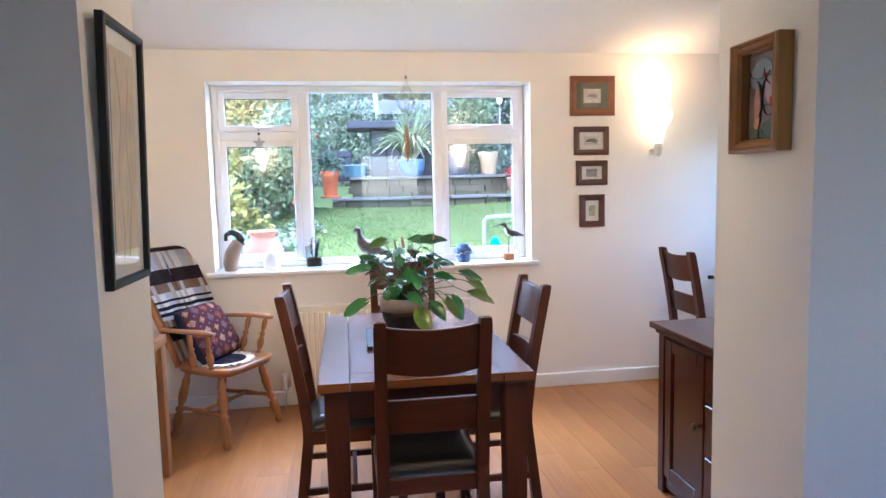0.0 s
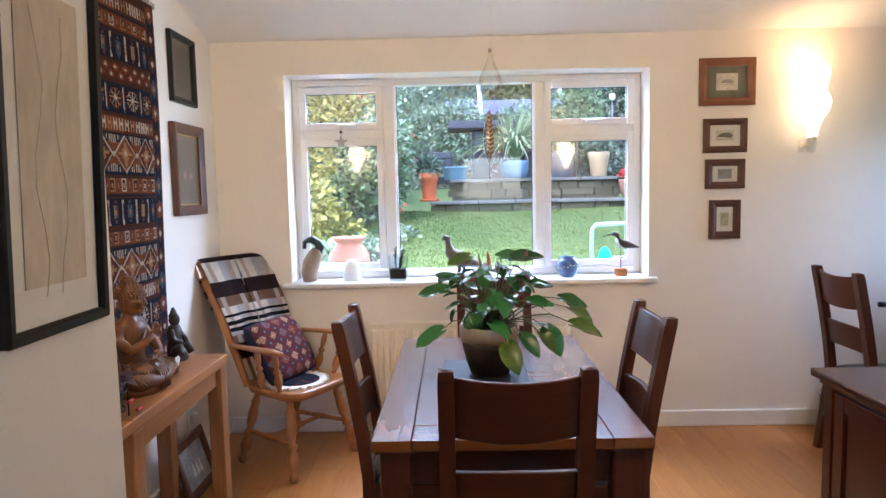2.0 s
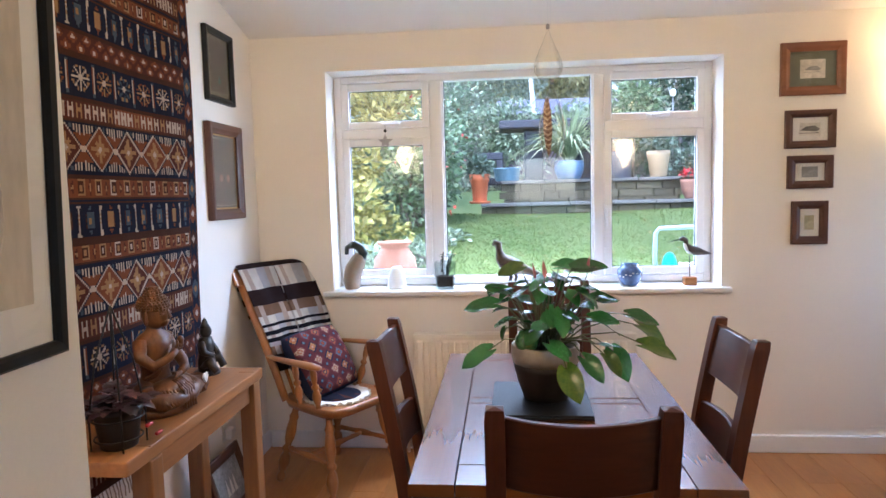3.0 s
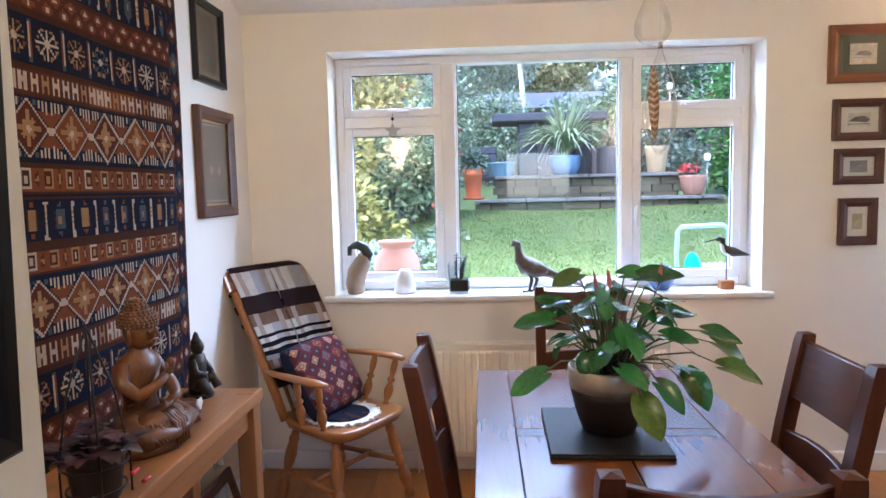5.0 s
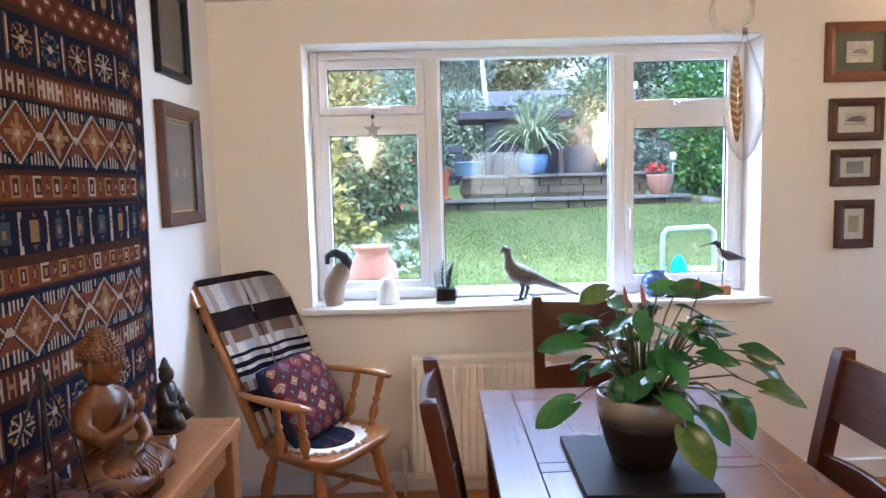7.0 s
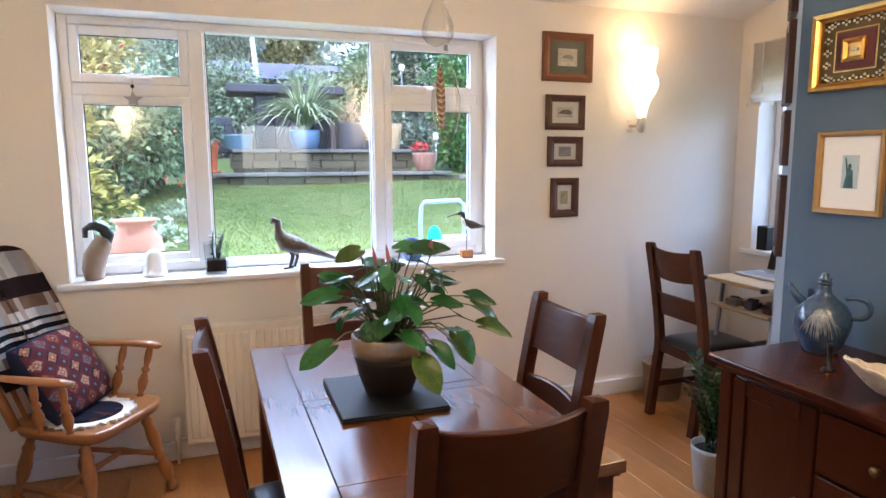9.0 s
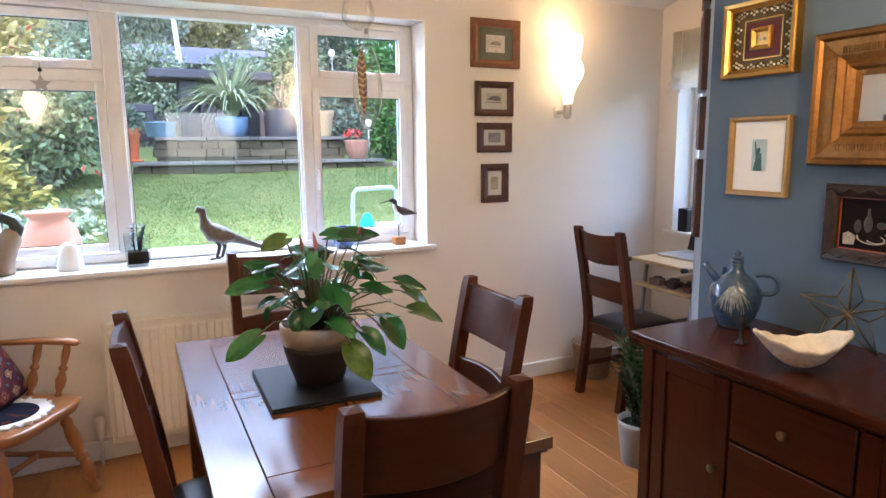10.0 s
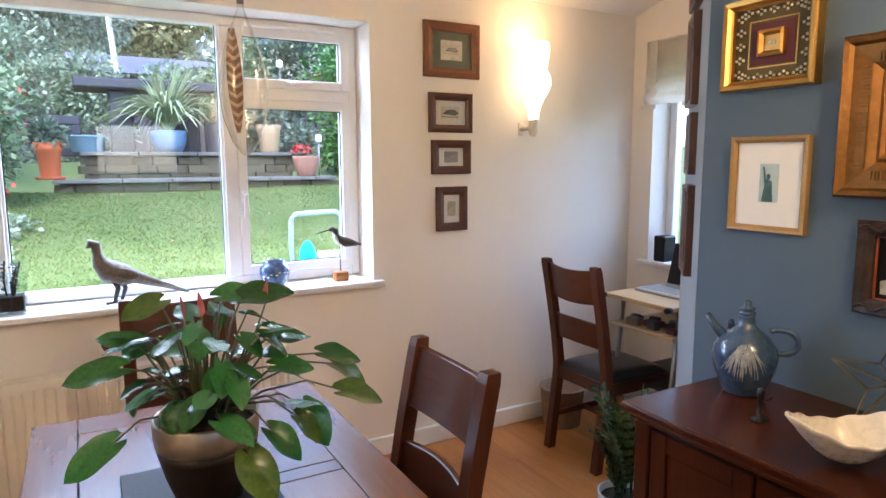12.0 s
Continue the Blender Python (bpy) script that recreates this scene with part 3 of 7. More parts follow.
# ---- console table against the side wall ----
con = thing("console_table", "rustic golden oak console table with visible leg joints", "console table", pose(0, 0, 0))
CX0, CX1, CY0, CY1, CZT = -1.115, -0.79, 2.58, 3.57, 0.727
b = bm_()
box(b, (CX0, CY0, CZT - 0.045), (CX1, CY1, CZT), 0.007, seg=2)
for v in b.verts:
    v.co.x += 0.006 * math.sin(v.co.y * 9) if v.co.x > -0.9 else 0
part("top", b, RUST[1], con)
for cy in (CY0 + 0.15, CY1 - 0.05):
    for cx in (CX0 + 0.045, CX1 - 0.037):
        b = bm_()
        box(b, (cx - 0.033, cy - 0.034, 0.0), (cx + 0.033, cy + 0.034, CZT - 0.046), 0.006, seg=2)
        part("leg", b, RUST[2], con)
        b = bm_()
        box(b, (cx - 0.031, cy - 0.032, CZT - 0.002), (cx + 0.035, cy + 0.032, CZT + 0.0012), 0.001)
        part("joint", b, RUST[0], con, "dark end-grain joint")
for cx in (CX0 + 0.045, CX1 - 0.037):
    b = bm_()
    box(b, (cx - 0.012, CY0 + 0.15, CZT - 0.13), (cx + 0.012, CY1 - 0.05, CZT - 0.045), 0.003)
    part("rail", b, RUST[1], con)


# ---- wooden armchair with blanket and cushion; local y to the front ----
arm = thing("armchair", "turned golden pine kitchen armchair standing in the corner", "chair", pose(-0.63, 4.11, 0, 0, 0, -122))
SEATZ = 0.442
b = bm_()


def seat(u, v):
    x, y = (u - 0.5) * 2, (v - 0.5) * 2
    wd = 0.235 - 0.035 * (1 - v)
    k = max(abs(x), abs(y)) / max(1e-6, (abs(x) ** 5 + abs(y) ** 5) ** 0.2)
    dish = 0.018 * max(0.0, 1 - (x * x + y * y) / 0.8)
    return Vector((x * k * wd, 0.02 + y * k * 0.225, SEATZ - dish))


grid(b, 20, 20, seat)
r = bmesh.ops.extrude_face_region(b, geom=b.faces[:])
for v in [q for q in r["geom"] if isinstance(q, bmesh.types.BMVert)]:
    v.co.z = SEATZ - 0.042
    v.co.x *= 0.93
    v.co.y *= 0.93
part("seat", b, PINE[1], arm)


def turned(b, p0, p1, prof, seg=12):
    p0, p1 = Vector(p0), Vector(p1)
    m = Matrix.Translation(p0) @ (p1 - p0).to_track_quat("Z", "Y").to_matrix().to_4x4()
    lathe(b, [(r, z * (p1 - p0).length) for r, z in prof], seg, m)


LEGP = [(0.015, 0), (0.023, 0.02), (0.026, 0.06), (0.019, 0.10), (0.013, 0.12), (0.022, 0.15), (0.030, 0.24), (0.025, 0.33), (0.014, 0.37), (0.026, 0.40), (0.026, 0.43), (0.015, 0.46), (0.025, 0.56), (0.027, 0.66), (0.021, 0.78), (0.025, 0.82), (0.017, 0.87), (0.015, 1.0)]
SPIN = [(0.010, 0), (0.016, 0.05), (0.010, 0.10), (0.019, 0.22), (0.022, 0.32), (0.016, 0.42), (0.010, 0.48), (0.018, 0.52), (0.018, 0.56), (0.010, 0.60), (0.015, 0.72), (0.016, 0.85), (0.012, 1.0)]
feet = [(-0.235, 0.225), (0.235, 0.225), (-0.20, -0.21), (0.20, -0.21)]
heads = [(-0.165, 0.14), (0.165, 0.14), (-0.14, -0.12), (0.14, -0.12)]
for (fx, fy), (tx, ty) in zip(feet, heads):
    b = bm_()
    turned(b, (fx, fy, 0), (tx, ty, SEATZ - 0.03), LEGP)
    part("leg", b, PINE[2], arm)


def on_leg(k, z):
    q = z / (SEATZ - 0.03)
    return Vector((feet[k][0] + (heads[k][0] - feet[k][0]) * q, feet[k][1] + (heads[k][1] - feet[k][1]) * q, z))


STR = [(0.008, 0), (0.012, 0.1), (0.011, 0.3), (0.018, 0.5), (0.011, 0.7), (0.012, 0.9), (0.008, 1)]
for k in (0, 1):
    b = bm_()
    turned(b, on_leg(k, 0.18), on_leg(k + 2, 0.18), STR)
    part("stretcher", b, PINE[1], arm)
b = bm_()
turned(b, (on_leg(0, 0.18) + on_leg(2, 0.18)) / 2, (on_leg(1, 0.18) + on_leg(3, 0.18)) / 2, STR)
part("stretcher", b, PINE[0], arm)


def back_at(x, q):
    """A point of the back: x across, q from 0 at the seat to 1 at the top."""
    return Vector((x * (1 + 0.16 * q), -0.17 - 0.27 * q - 0.05 * q * q + 0.5 * x * x, SEATZ + 0.63 * q))


for sx in (-1, 1):
    b = bm_()
    tube(b, [back_at(sx * 0.19, q) for q in (-0.02, 0.15, 0.35, 0.55, 0.75, 0.98)], [0.017, 0.018, 0.02, 0.02, 0.019, 0.018], 10, flat=1.3)
    part("back_post", b, PINE[2], arm)
for k in range(5):
    b = bm_()
    xk = -0.12 + 0.06 * k
    tube(b, [back_at(xk, q) for q in (0.0, 0.3, 0.6, 0.93)], [0.008, 0.011, 0.011, 0.008], 8)
    part("spindle", b, PINE[2], arm)
b = bm_()
pts = [back_at(-0.235 + 0.47 * k / 12, 0.88) for k in range(13)]
slab(b, pts, back_at(0, 1.02) - back_at(0, 0.88), (0, 0.024, 0.006), 0.005)
part("crest_rail", b, PINE[0], arm)
for sx in (-1, 1):
    b = bm_()
    p0 = back_at(sx * 0.195, 0.33)
    pts = [p0, p0 + Vector((sx * 0.03, 0.09, 0.005)), Vector((sx * 0.258, 0.02, 0.662)), Vector((sx * 0.260, 0.13, 0.662)), Vector((sx * 0.250, 0.185, 0.657))]
    tube(b, pts, [0.015, 0.02, 0.026, 0.03, 0.02], 10, flat=0.55)
    part("armrest", b, PINE[1], arm)
    for yy, tz in ((0.13, 0.657), (0.0, 0.657)):
        b = bm_()
        turned(b, (sx * 0.20, yy - 0.02, SEATZ - 0.01), (sx * 0.254, yy + 0.01, tz), SPIN)
        part("arm_post", b, PINE[2], arm)

CLOTH = [mat("blanket_" + n, c, 0.95, var=0.12, s1=30, s2=500, bump=0.5, dist=0.003, spec=0.15) for n, c in
         (("cream", (0.78, 0.74, 0.69)), ("dark_brown", (0.040, 0.024, 0.026)), ("tan", (0.26, 0.155, 0.10)), ("grey", (0.54, 0.53, 0.56)), ("black", (0.012, 0.012, 0.018)), ("pink", (0.56, 0.46, 0.40)))]
ARM_M = pose(-0.63, 4.11, 0, 0, 0, -122)


def plaid(u, v):
    """v runs from the top of the back down the front."""
    bands = ((0.10, 1), (0.29, 0), (0.43, 1), (0.52, 2), (0.60, 0), (0.625, 4), (0.66, 0), (0.685, 4), (0.72, 0), (0.745, 4), (0.78, 3), (0.86, 2), (1.01, 1))
    row = next(i for lim, i in bands if v < lim)
    cols = (0, 5, 3, 3, 0, 0, 5, 0)
    c = cols[int(u * 7.99)]
    if row == 0 and c in (3, 5):
        return c
    if row == 1 and c == 3:
        return 1
    if row == 2 and c == 5:
        return 5
    return row


def drape(x0, x1, flip):
    def at(u, v):
        x = x0 + (x1 - x0) * u
        wav = 0.006 * math.sin(u * 9 + flip) + 0.004 * math.sin(v * 14 + u * 5)
        if v < 0.09:
            a = v / 0.09
            p = back_at(x, 1.03)
            return p + Vector((0, -0.035 + 0.085 * a, 0.012 * math.sin(a * math.pi)))
        q = 1.02 - (v - 0.09) / 0.91 * 0.80
        p = back_at(x, q)
        return p + Vector((0, 0.048 + wav + 0.012 * (1 - q), 0.0))
    return at


blanket = thing("blanket", "brown and cream plaid wool blanket folded over a chair back", "blanket", ARM_M)
for x0, x1, fl in ((-0.205, -0.005, 0.0), (0.0, 0.20, 2.0)):
    b = bm_()
    grid(b, 24, 84, drape(x0, x1, fl), plaid)
    bmesh.ops.solidify(b, geom=b.faces[:], thickness=0.012)
    part("fold", b, CLOTH, blanket)
b = bm_()
grid(b, 24, 30, lambda u, v: back_at(-0.2 + 0.4 * u, 1.03 - 0.42 * v) + Vector((0, -0.038 + 0.006 * math.sin(u * 12), 0)), lambda u, v: 1 if (v * 3.2) % 1 < 0.5 else 0)
bmesh.ops.solidify(b, geom=b.faces[:], thickness=0.01)
part("back_fold", b, CLOTH, blanket)

CUSH = [mat("cushion_" + n, c, 0.95, var=0.18, s1=25, s2=420, bump=0.5, dist=0.002, spec=0.12) for n, c in
        (("maroon", (0.085, 0.022, 0.026)), ("navy", (0.016, 0.020, 0.045)), ("rust", (0.26, 0.075, 0.035)), ("gold", (0.30, 0.155, 0.07)), ("cream", (0.34, 0.25, 0.18)), ("teal", (0.08, 0.13, 0.17)), ("plum", (0.13, 0.035, 0.04)))]
KILIM = [mat("kilim_" + n, scaled(c, 0.86), 0.95, var=0.18, s1=25, s2=420, bump=0.5, dist=0.002, spec=0.12) for n, c in
         (("maroon", (0.075, 0.021, 0.014)), ("navy", (0.008, 0.010, 0.024)), ("rust", (0.150, 0.045, 0.018)), ("gold", (0.27, 0.15, 0.062)), ("cream", (0.40, 0.32, 0.25)), ("teal", (0.050, 0.068, 0.085)), ("brown", (0.050, 0.018, 0.011)))]


def cush_col(u, v):
    cu, cv = u * 5, v * 5
    i, j = int(cu), int(cv)
    du, dv = abs(cu - i - 0.5), abs(cv - j - 0.5)
    if min(u, v, 1 - u, 1 - v) < 0.035:
        return 1
    d = du + dv
    pick = (i * 3 + j * 5) % 4
    saw = 0.05 * (int((cu - cv) * 9) % 2)
    if d < 0.09:
        return (4, 2, 3, 4)[pick]
    if d < 0.19:
        return (2, 6, 1, 2)[pick]
    if d < 0.31 + saw:
        return (3, 5, 2, 4)[pick]
    if d < 0.42 + saw:
        return (1, 0, 6, 2)[pick] if (i + j) % 2 == 0 else 6
    if (du > 0.42 and dv > 0.42):
        return 5
    return 0 if (i + j) % 2 else 1 if d > 0.8 else 0


b = bm_()
for sgn in (1, -1):
    grid(b, 60, 60, lambda u, v: Vector(((u - 0.5) * 0.42 * (1 - 0.10 * (2 * v - 1) ** 2 * 0.5), (v - 0.5) * 0.36 * (1 - 0.10 * (2 * u - 1) ** 2 * 0.5), sgn * 0.062 * (max(0.0, 1 - (2 * u - 1) ** 4) * max(0.0, 1 - (2 * v - 1) ** 4)) ** 0.5)), cush_col)
bmesh.ops.remove_doubles(b, verts=b.verts[:], dist=0.0005)
bmesh.ops.recalc_face_normals(b, faces=b.faces[:])
solid("cushion", b, CUSH, "maroon kilim-patterned square cushion leaning on the armchair", "cushion", m=ARM_M @ pose(0.0, -0.085, SEATZ + 0.160, 121, 0, 10))
# round seat mat with a crocheted edge
mat_thing = thing("seat_mat", "round navy woven seat mat with a white crocheted edge", "seat mat", ARM_M @ pose(0.02, 0.05, SEATZ))
b = bm_()
rim = [(0.150 + 0.022 * (1 if k % 2 else 0.2), k) for k in range(56)]
c0 = [b.verts.new((0.118 * math.cos(2 * math.pi * k / 56), 0.118 * math.sin(2 * math.pi * k / 56), 0.009)) for _, k in rim]
c1 = [b.verts.new((r * math.cos(2 * math.pi * k / 56), r * math.sin(2 * math.pi * k / 56), 0.007 + 0.004 * (k % 3))) for r, k in rim]
c2 = [b.verts.new((v.co.x, v.co.y, 0.001)) for v in c1]
for k in range(56):
    j = (k + 1) % 56
    b.faces.new((c0[k], c1[k], c1[j], c0[j])), b.faces.new((c1[k], c2[k], c2[j], c1[j]))
part("crochet_edge", b, CLOTH[0], mat_thing, "white crocheted edge")
b = bm_()
lathe(b, [(0.119, 0.0), (0.119, 0.010), (0.09, 0.012), (0.001, 0.013)], 40)
for f in b.faces:
    c = f.calc_center_median()
    f.material_index = 1 if int((c.x + 0.2) * 60) % 4 == 0 else 0
part("mat_centre", b, [KILIM[1], KILIM[0]], mat_thing)


def ell(bm, c, r, m=None, mi=0, seg=16, rings=10):
    """An ellipsoid with the centre c and the half axes r."""
    base = (m or Matrix()) @ Matrix.Translation(c)
    prof = []
    for k in range(rings + 1):
        a = -math.pi / 2 + math.pi * k / rings
        prof.append((max(0.004, math.cos(a)) * r[0], math.sin(a) * r[2]))
    return lathe(bm, prof, seg, base, mi, squash=(1, r[1] / r[0]))


# ---- framed pictures: local x across, z up, the wall behind at y = 0, facing -y ----
def moulding(bm, w, h, prof, mi=0):
    loops = []
    for o, d in prof:
        x, z = w / 2 - o, h / 2 - o
        loops.append([bm.verts.new(p) for p in ((-x, -d, -z), (x, -d, -z), (x, -d, z), (-x, -d, z))])
    for a, c in zip(loops, loops[1:]):
        for k in range(4):
            f = bm.faces.new((a[k], a[(k + 1) % 4], c[(k + 1) % 4], c[k]))
            f.material_index = mi
    bmesh.ops.recalc_face_normals(bm, faces=bm.faces[:])
    return bm


def plate(bm, x0, x1, z0, z1, d, mi=0, t=0.0015):
    return box(bm, (x0, -d - t, z0), (x1, -d, z1), mi=mi)


def picture(m, w, h, fw, depth, wood_m, label, mount, inner, art, shapes=(), profile=None, name="framed_picture", category="picture", glazed=True):
    """inner: half extents and centre (x, z, hw, hh) of the print inside its mount; shapes: (material, function on a bmesh)."""
    ob = thing(name, label, category, m)
    b = bm_()
    moulding(b, w, h, profile or [(0, 0), (0, depth * 0.85), (fw * 0.12, depth), (fw * 0.55, depth * 0.92), (fw * 0.8, depth * 0.7), (fw, depth * 0.6), (fw, depth * 0.25)])
    part("moulding", b, wood_m, ob)
    b = bm_()
    plate(b, -w / 2 + fw * 0.6, w / 2 - fw * 0.6, -h / 2 + fw * 0.6, h / 2 - fw * 0.6, 0.004)
    part("mount", b, mount, ob)
    x, z, hw, hh = inner
    b = bm_()
    plate(b, x - hw, x + hw, z - hh, z + hh, 0.006)
    part("print", b, art, ob)
    for q, fn in shapes:
        b = bm_()
        fn(b)
        many = len(b.faces) > 200
        dr = part("drawing", b, q, ob)
        if many:
            tagged(dr, kind="stuff")
    if glazed:
        b = bm_()
        plate(b, -w / 2 + fw * 0.8, w / 2 - fw * 0.8, -h / 2 + fw * 0.8, h / 2 - fw * 0.8, depth * 0.3, t=0.001)
        part("glazing", b, PANE, ob).visible_shadow = False
    return ob


def span(x0, x1, z0, z1):
    return (x0 + x1) / 2, (z0 + z1) / 2, x1 - x0, z1 - z0


PICW = wood("picture_oak", (0.16, 0.060, 0.024), (0.27, 0.105, 0.042), 0, 0.4)
PICD = wood("picture_dark_oak", (0.060, 0.022, 0.012), (0.12, 0.045, 0.022), 0, 0.4)
GREENM = mat("green_mount_card", (0.16, 0.17, 0.12), 0.9, var=0.05)
ETCH = mat("sepia_etching", (0.60, 0.57, 0.50), 0.9, var=0.35, s1=14, s2=90, bump=0)
ETCHG = mat("grey_etching", (0.28, 0.28, 0.27), 0.9, var=0.45, s1=16, s2=90, bump=0)
ETCHY = mat("ochre_etching", (0.42, 0.38, 0.24), 0.9, var=0.4, s1=14, s2=80, bump=0)
INK = mat("dark_ink", (0.15, 0.14, 0.13), 0.9, var=0.4, s1=40, s2=120, bump=0)


def hull(s):
    def fn(b):
        prism(b, [(-0.045 * s, -0.0085, -0.006 * s), (0.03 * s, -0.0085, -0.012 * s), (0.045 * s, -0.0085, 0.0), (0.02 * s, -0.0085, 0.016 * s), (-0.02 * s, -0.0085, 0.012 * s)], (0, 0.0008, 0))
        box(b, (-0.05 * s, -0.0085, -0.020 * s), (0.04 * s, -0.0078, -0.017 * s))
    return fn


for x0, x1, z0, z1, fw, wd, mo, hw, hh, art, label, extra in (
        (1.697, 2.019, 1.908, 2.177, 0.046, PICW, GREENM, 0.062, 0.048, ETCH, "square oak frame with a small boat etching in a green mount", [(ETCHG, hull(0.9))]),
        (1.725, 1.977, 1.637, 1.833, 0.038, PICD, CARD, 0.052, 0.032, ETCH, "small dark oak frame with an etching of a ship", [(INK, hull(1.1))]),
        (1.740, 1.968, 1.428, 1.599, 0.040, PICD, CARD, 0.040, 0.028, ETCHG, "small dark oak frame with a grey landscape etching", []),
        (1.766, 1.947, 1.135, 1.362, 0.042, PICD, CARD, 0.024, 0.038, ETCHY, "small upright dark oak frame with an ochre etching", [])):
    cx, cz, w, h = span(x0, x1, z0, z1)
    picture(pose(cx, YF, cz), w, h, fw, 0.022, wd, label, mo, (0, 0, hw, hh), art, extra)

# west wall
OLIVE = mat("olive_mount_card", (0.12, 0.10, 0.06), 0.8, var=0.1)
MINI1 = mat("red_brown_miniature", (0.16, 0.075, 0.045), 0.6, var=0.4, s1=18, s2=60, bump=0, col2=(0.12, 0.11, 0.08))
MINI2 = mat("teal_miniature", (0.05, 0.085, 0.075), 0.6, var=0.4, s1=10, s2=50, bump=0, col2=(0.16, 0.11, 0.085))
GILT = mat("gilt_slip", (0.52, 0.30, 0.09), 0.35, metal=1.0, var=0.2, s1=20)


def edge_line(w, h, t):
    def fn(b):
        for lo, hi in (((-w, -h), (-w + t, h)), ((w - t, -h), (w, h)), ((-w, -h), (w, -h + t)), ((-w, h - t), (w, h))):
            box(b, (lo[0], -0.0095, lo[1]), (hi[0], -0.0078, hi[1]))
    return fn


picture(pose(XL, 4.068, 2.10, 0, 0, 90), 0.305, 0.352, 0.03, 0.025, BLACK, "dark framed miniature painting in a grey-brown mount", OLIVE, (0, 0, 0.085, 0.12), MINI1, [(mat("teal_paint", (0.10, 0.22, 0.20), 0.7), lambda b: prism(b, [(-0.012, -0.0085, -0.08), (0.02, -0.0085, -0.08), (0.004, -0.0085, -0.04)], (0, 0.0008, 0)))])
picture(pose(XL, 4.076, 1.585, 0, 0, 90), 0.378, 0.472, 0.052, 0.032, PICD, "broad dark wooden frame with gilt slip and teal painting", MINI2, (0, -0.02, 0.12, 0.16), MINI2,
        [(GILT, edge_line(0.138, 0.185, 0.009)), (mat("pale_line", (0.42, 0.40, 0.30), 0.7), edge_line(0.122, 0.165, 0.003)),
         (mat("rose_paint", (0.42, 0.24, 0.18), 0.7), lambda b: [ell(b, (dx, -0.0075, -0.03), (0.018, 0.001, 0.02)) for dx in (-0.04, 0.04)])])
# in the opening
BLK = [(0, 0), (0, 0.015), (0.003, 0.017), (0.013, 0.016), (0.017, 0.011), (0.017, 0.006)]
NUDE = mat("pale_wash_drawing", (0.55, 0.50, 0.43), 0.9, var=0.25, s1=5, s2=30, bump=0, stretch=(2, 1, 0.6))
picture(pose(-0.3215, 1.606, 1.520, 1.7, 0, 90), 0.242, 0.531, 0.020, 0.016, BLACK, "tall black frame with a pale drawing in a white mount", WCARD, (0, 0.01, 0.072, 0.205), NUDE,
        [(mat("pencil_line", (0.62, 0.57, 0.50), 0.9), lambda b: [tube(b, [(x0 + 0.012 * math.sin(k * 1.3 + x0 * 40), -0.008, 0.19 - 0.05 * k) for k in range(9)], 0.0006, 5) for x0 in (-0.03, 0.02)])], BLK)
ABST = mat("blue_grey_abstract", (0.10, 0.13, 0.16), 0.55, var=0.5, s1=9, s2=26, bump=0.2, col2=(0.28, 0.20, 0.19))
OCHRE = wood("honey_wood", (0.20, 0.085, 0.016), (0.36, 0.17, 0.040), 2, 0.3, coat=0.2)
ART = [mat("paint_" + n, c, 0.55, var=0.2, s1=20) for n, c in (("red", (0.36, 0.05, 0.04)), ("pink", (0.42, 0.22, 0.17)), ("grey_blue", (0.20, 0.26, 0.32)), ("green", (0.08, 0.12, 0.08)), ("black", (0.02, 0.02, 0.025)), ("lilac", (0.34, 0.27, 0.32)), ("salmon", (0.50, 0.24, 0.13)))]


def blob(x, z, rx, rz, d=0.008):
    return lambda b: ell(b, (x, -d, z), (rx, 0.0012, rz), seg=14, rings=8)


ABSTF = [(0, 0), (0, 0.036), (0.003, 0.042), (0.007, 0.042), (0.010, 0.037), (0.013, 0.040), (0.020, 0.034), (0.024, 0.026), (0.026, 0.029), (0.028, 0.027), (0.030, 0.014), (0.030, 0.008)]


def arc(x, z, rx, rz, a0, a1, r, d=0.0095):
    """A painted stroke along a part of an ellipse."""
    return lambda b: tube(b, [(x + rx * math.cos(radians(a0 + (a1 - a0) * k / 10)), -d, z + rz * math.sin(radians(a0 + (a1 - a0) * k / 10))) for k in range(11)], [r * (0.6 + 0.4 * math.sin(math.pi * k / 10)) for k in range(11)], 6, flat=0.25)


picture(pose(1.08, 1.507, 1.628, 0, 0, -90), 0.168, 0.250, 0.030, 0.046, OCHRE, "small deep gilded wood frame with an abstract figure painting", ABST, (0, 0, 0.056, 0.096), ABST,
        [(ART[2], blob(-0.007, 0.055, 0.036, 0.03, 0.0078)), (ART[5], blob(0.020, 0.015, 0.019, 0.032)), (ART[2], blob(-0.032, 0.045, 0.016, 0.026, 0.0082)), (ART[1], blob(-0.025, -0.022, 0.010, 0.046)), (ART[6], blob(-0.022, -0.06, 0.012, 0.014, 0.0084)),
         (ART[0], blob(0.000, 0.047, 0.008, 0.008, 0.0088)), (ART[0], blob(0.024, -0.012, 0.006, 0.009, 0.0088)), (ART[3], blob(0.014, -0.075, 0.036, 0.018)), (ART[3], blob(-0.032, -0.08, 0.018, 0.014)),
         (ART[4], lambda b: [fn(b) for fn in (arc(0.020, 0.0, 0.024, 0.045, 60, 300, 0.0028), arc(-0.014, 0.06, 0.036, 0.02, 180, 340, 0.0024), arc(-0.022, -0.02, 0.016, 0.055, -80, 110, 0.0026), arc(0.014, -0.05, 0.029, 0.03, 10, 170, 0.0024), arc(0.036, 0.07, 0.036, 0.05, 190, 250, 0.0026), arc(-0.007, -0.085, 0.009, 0.01, 0, 320, 0.002))])], ABSTF, glazed=False)
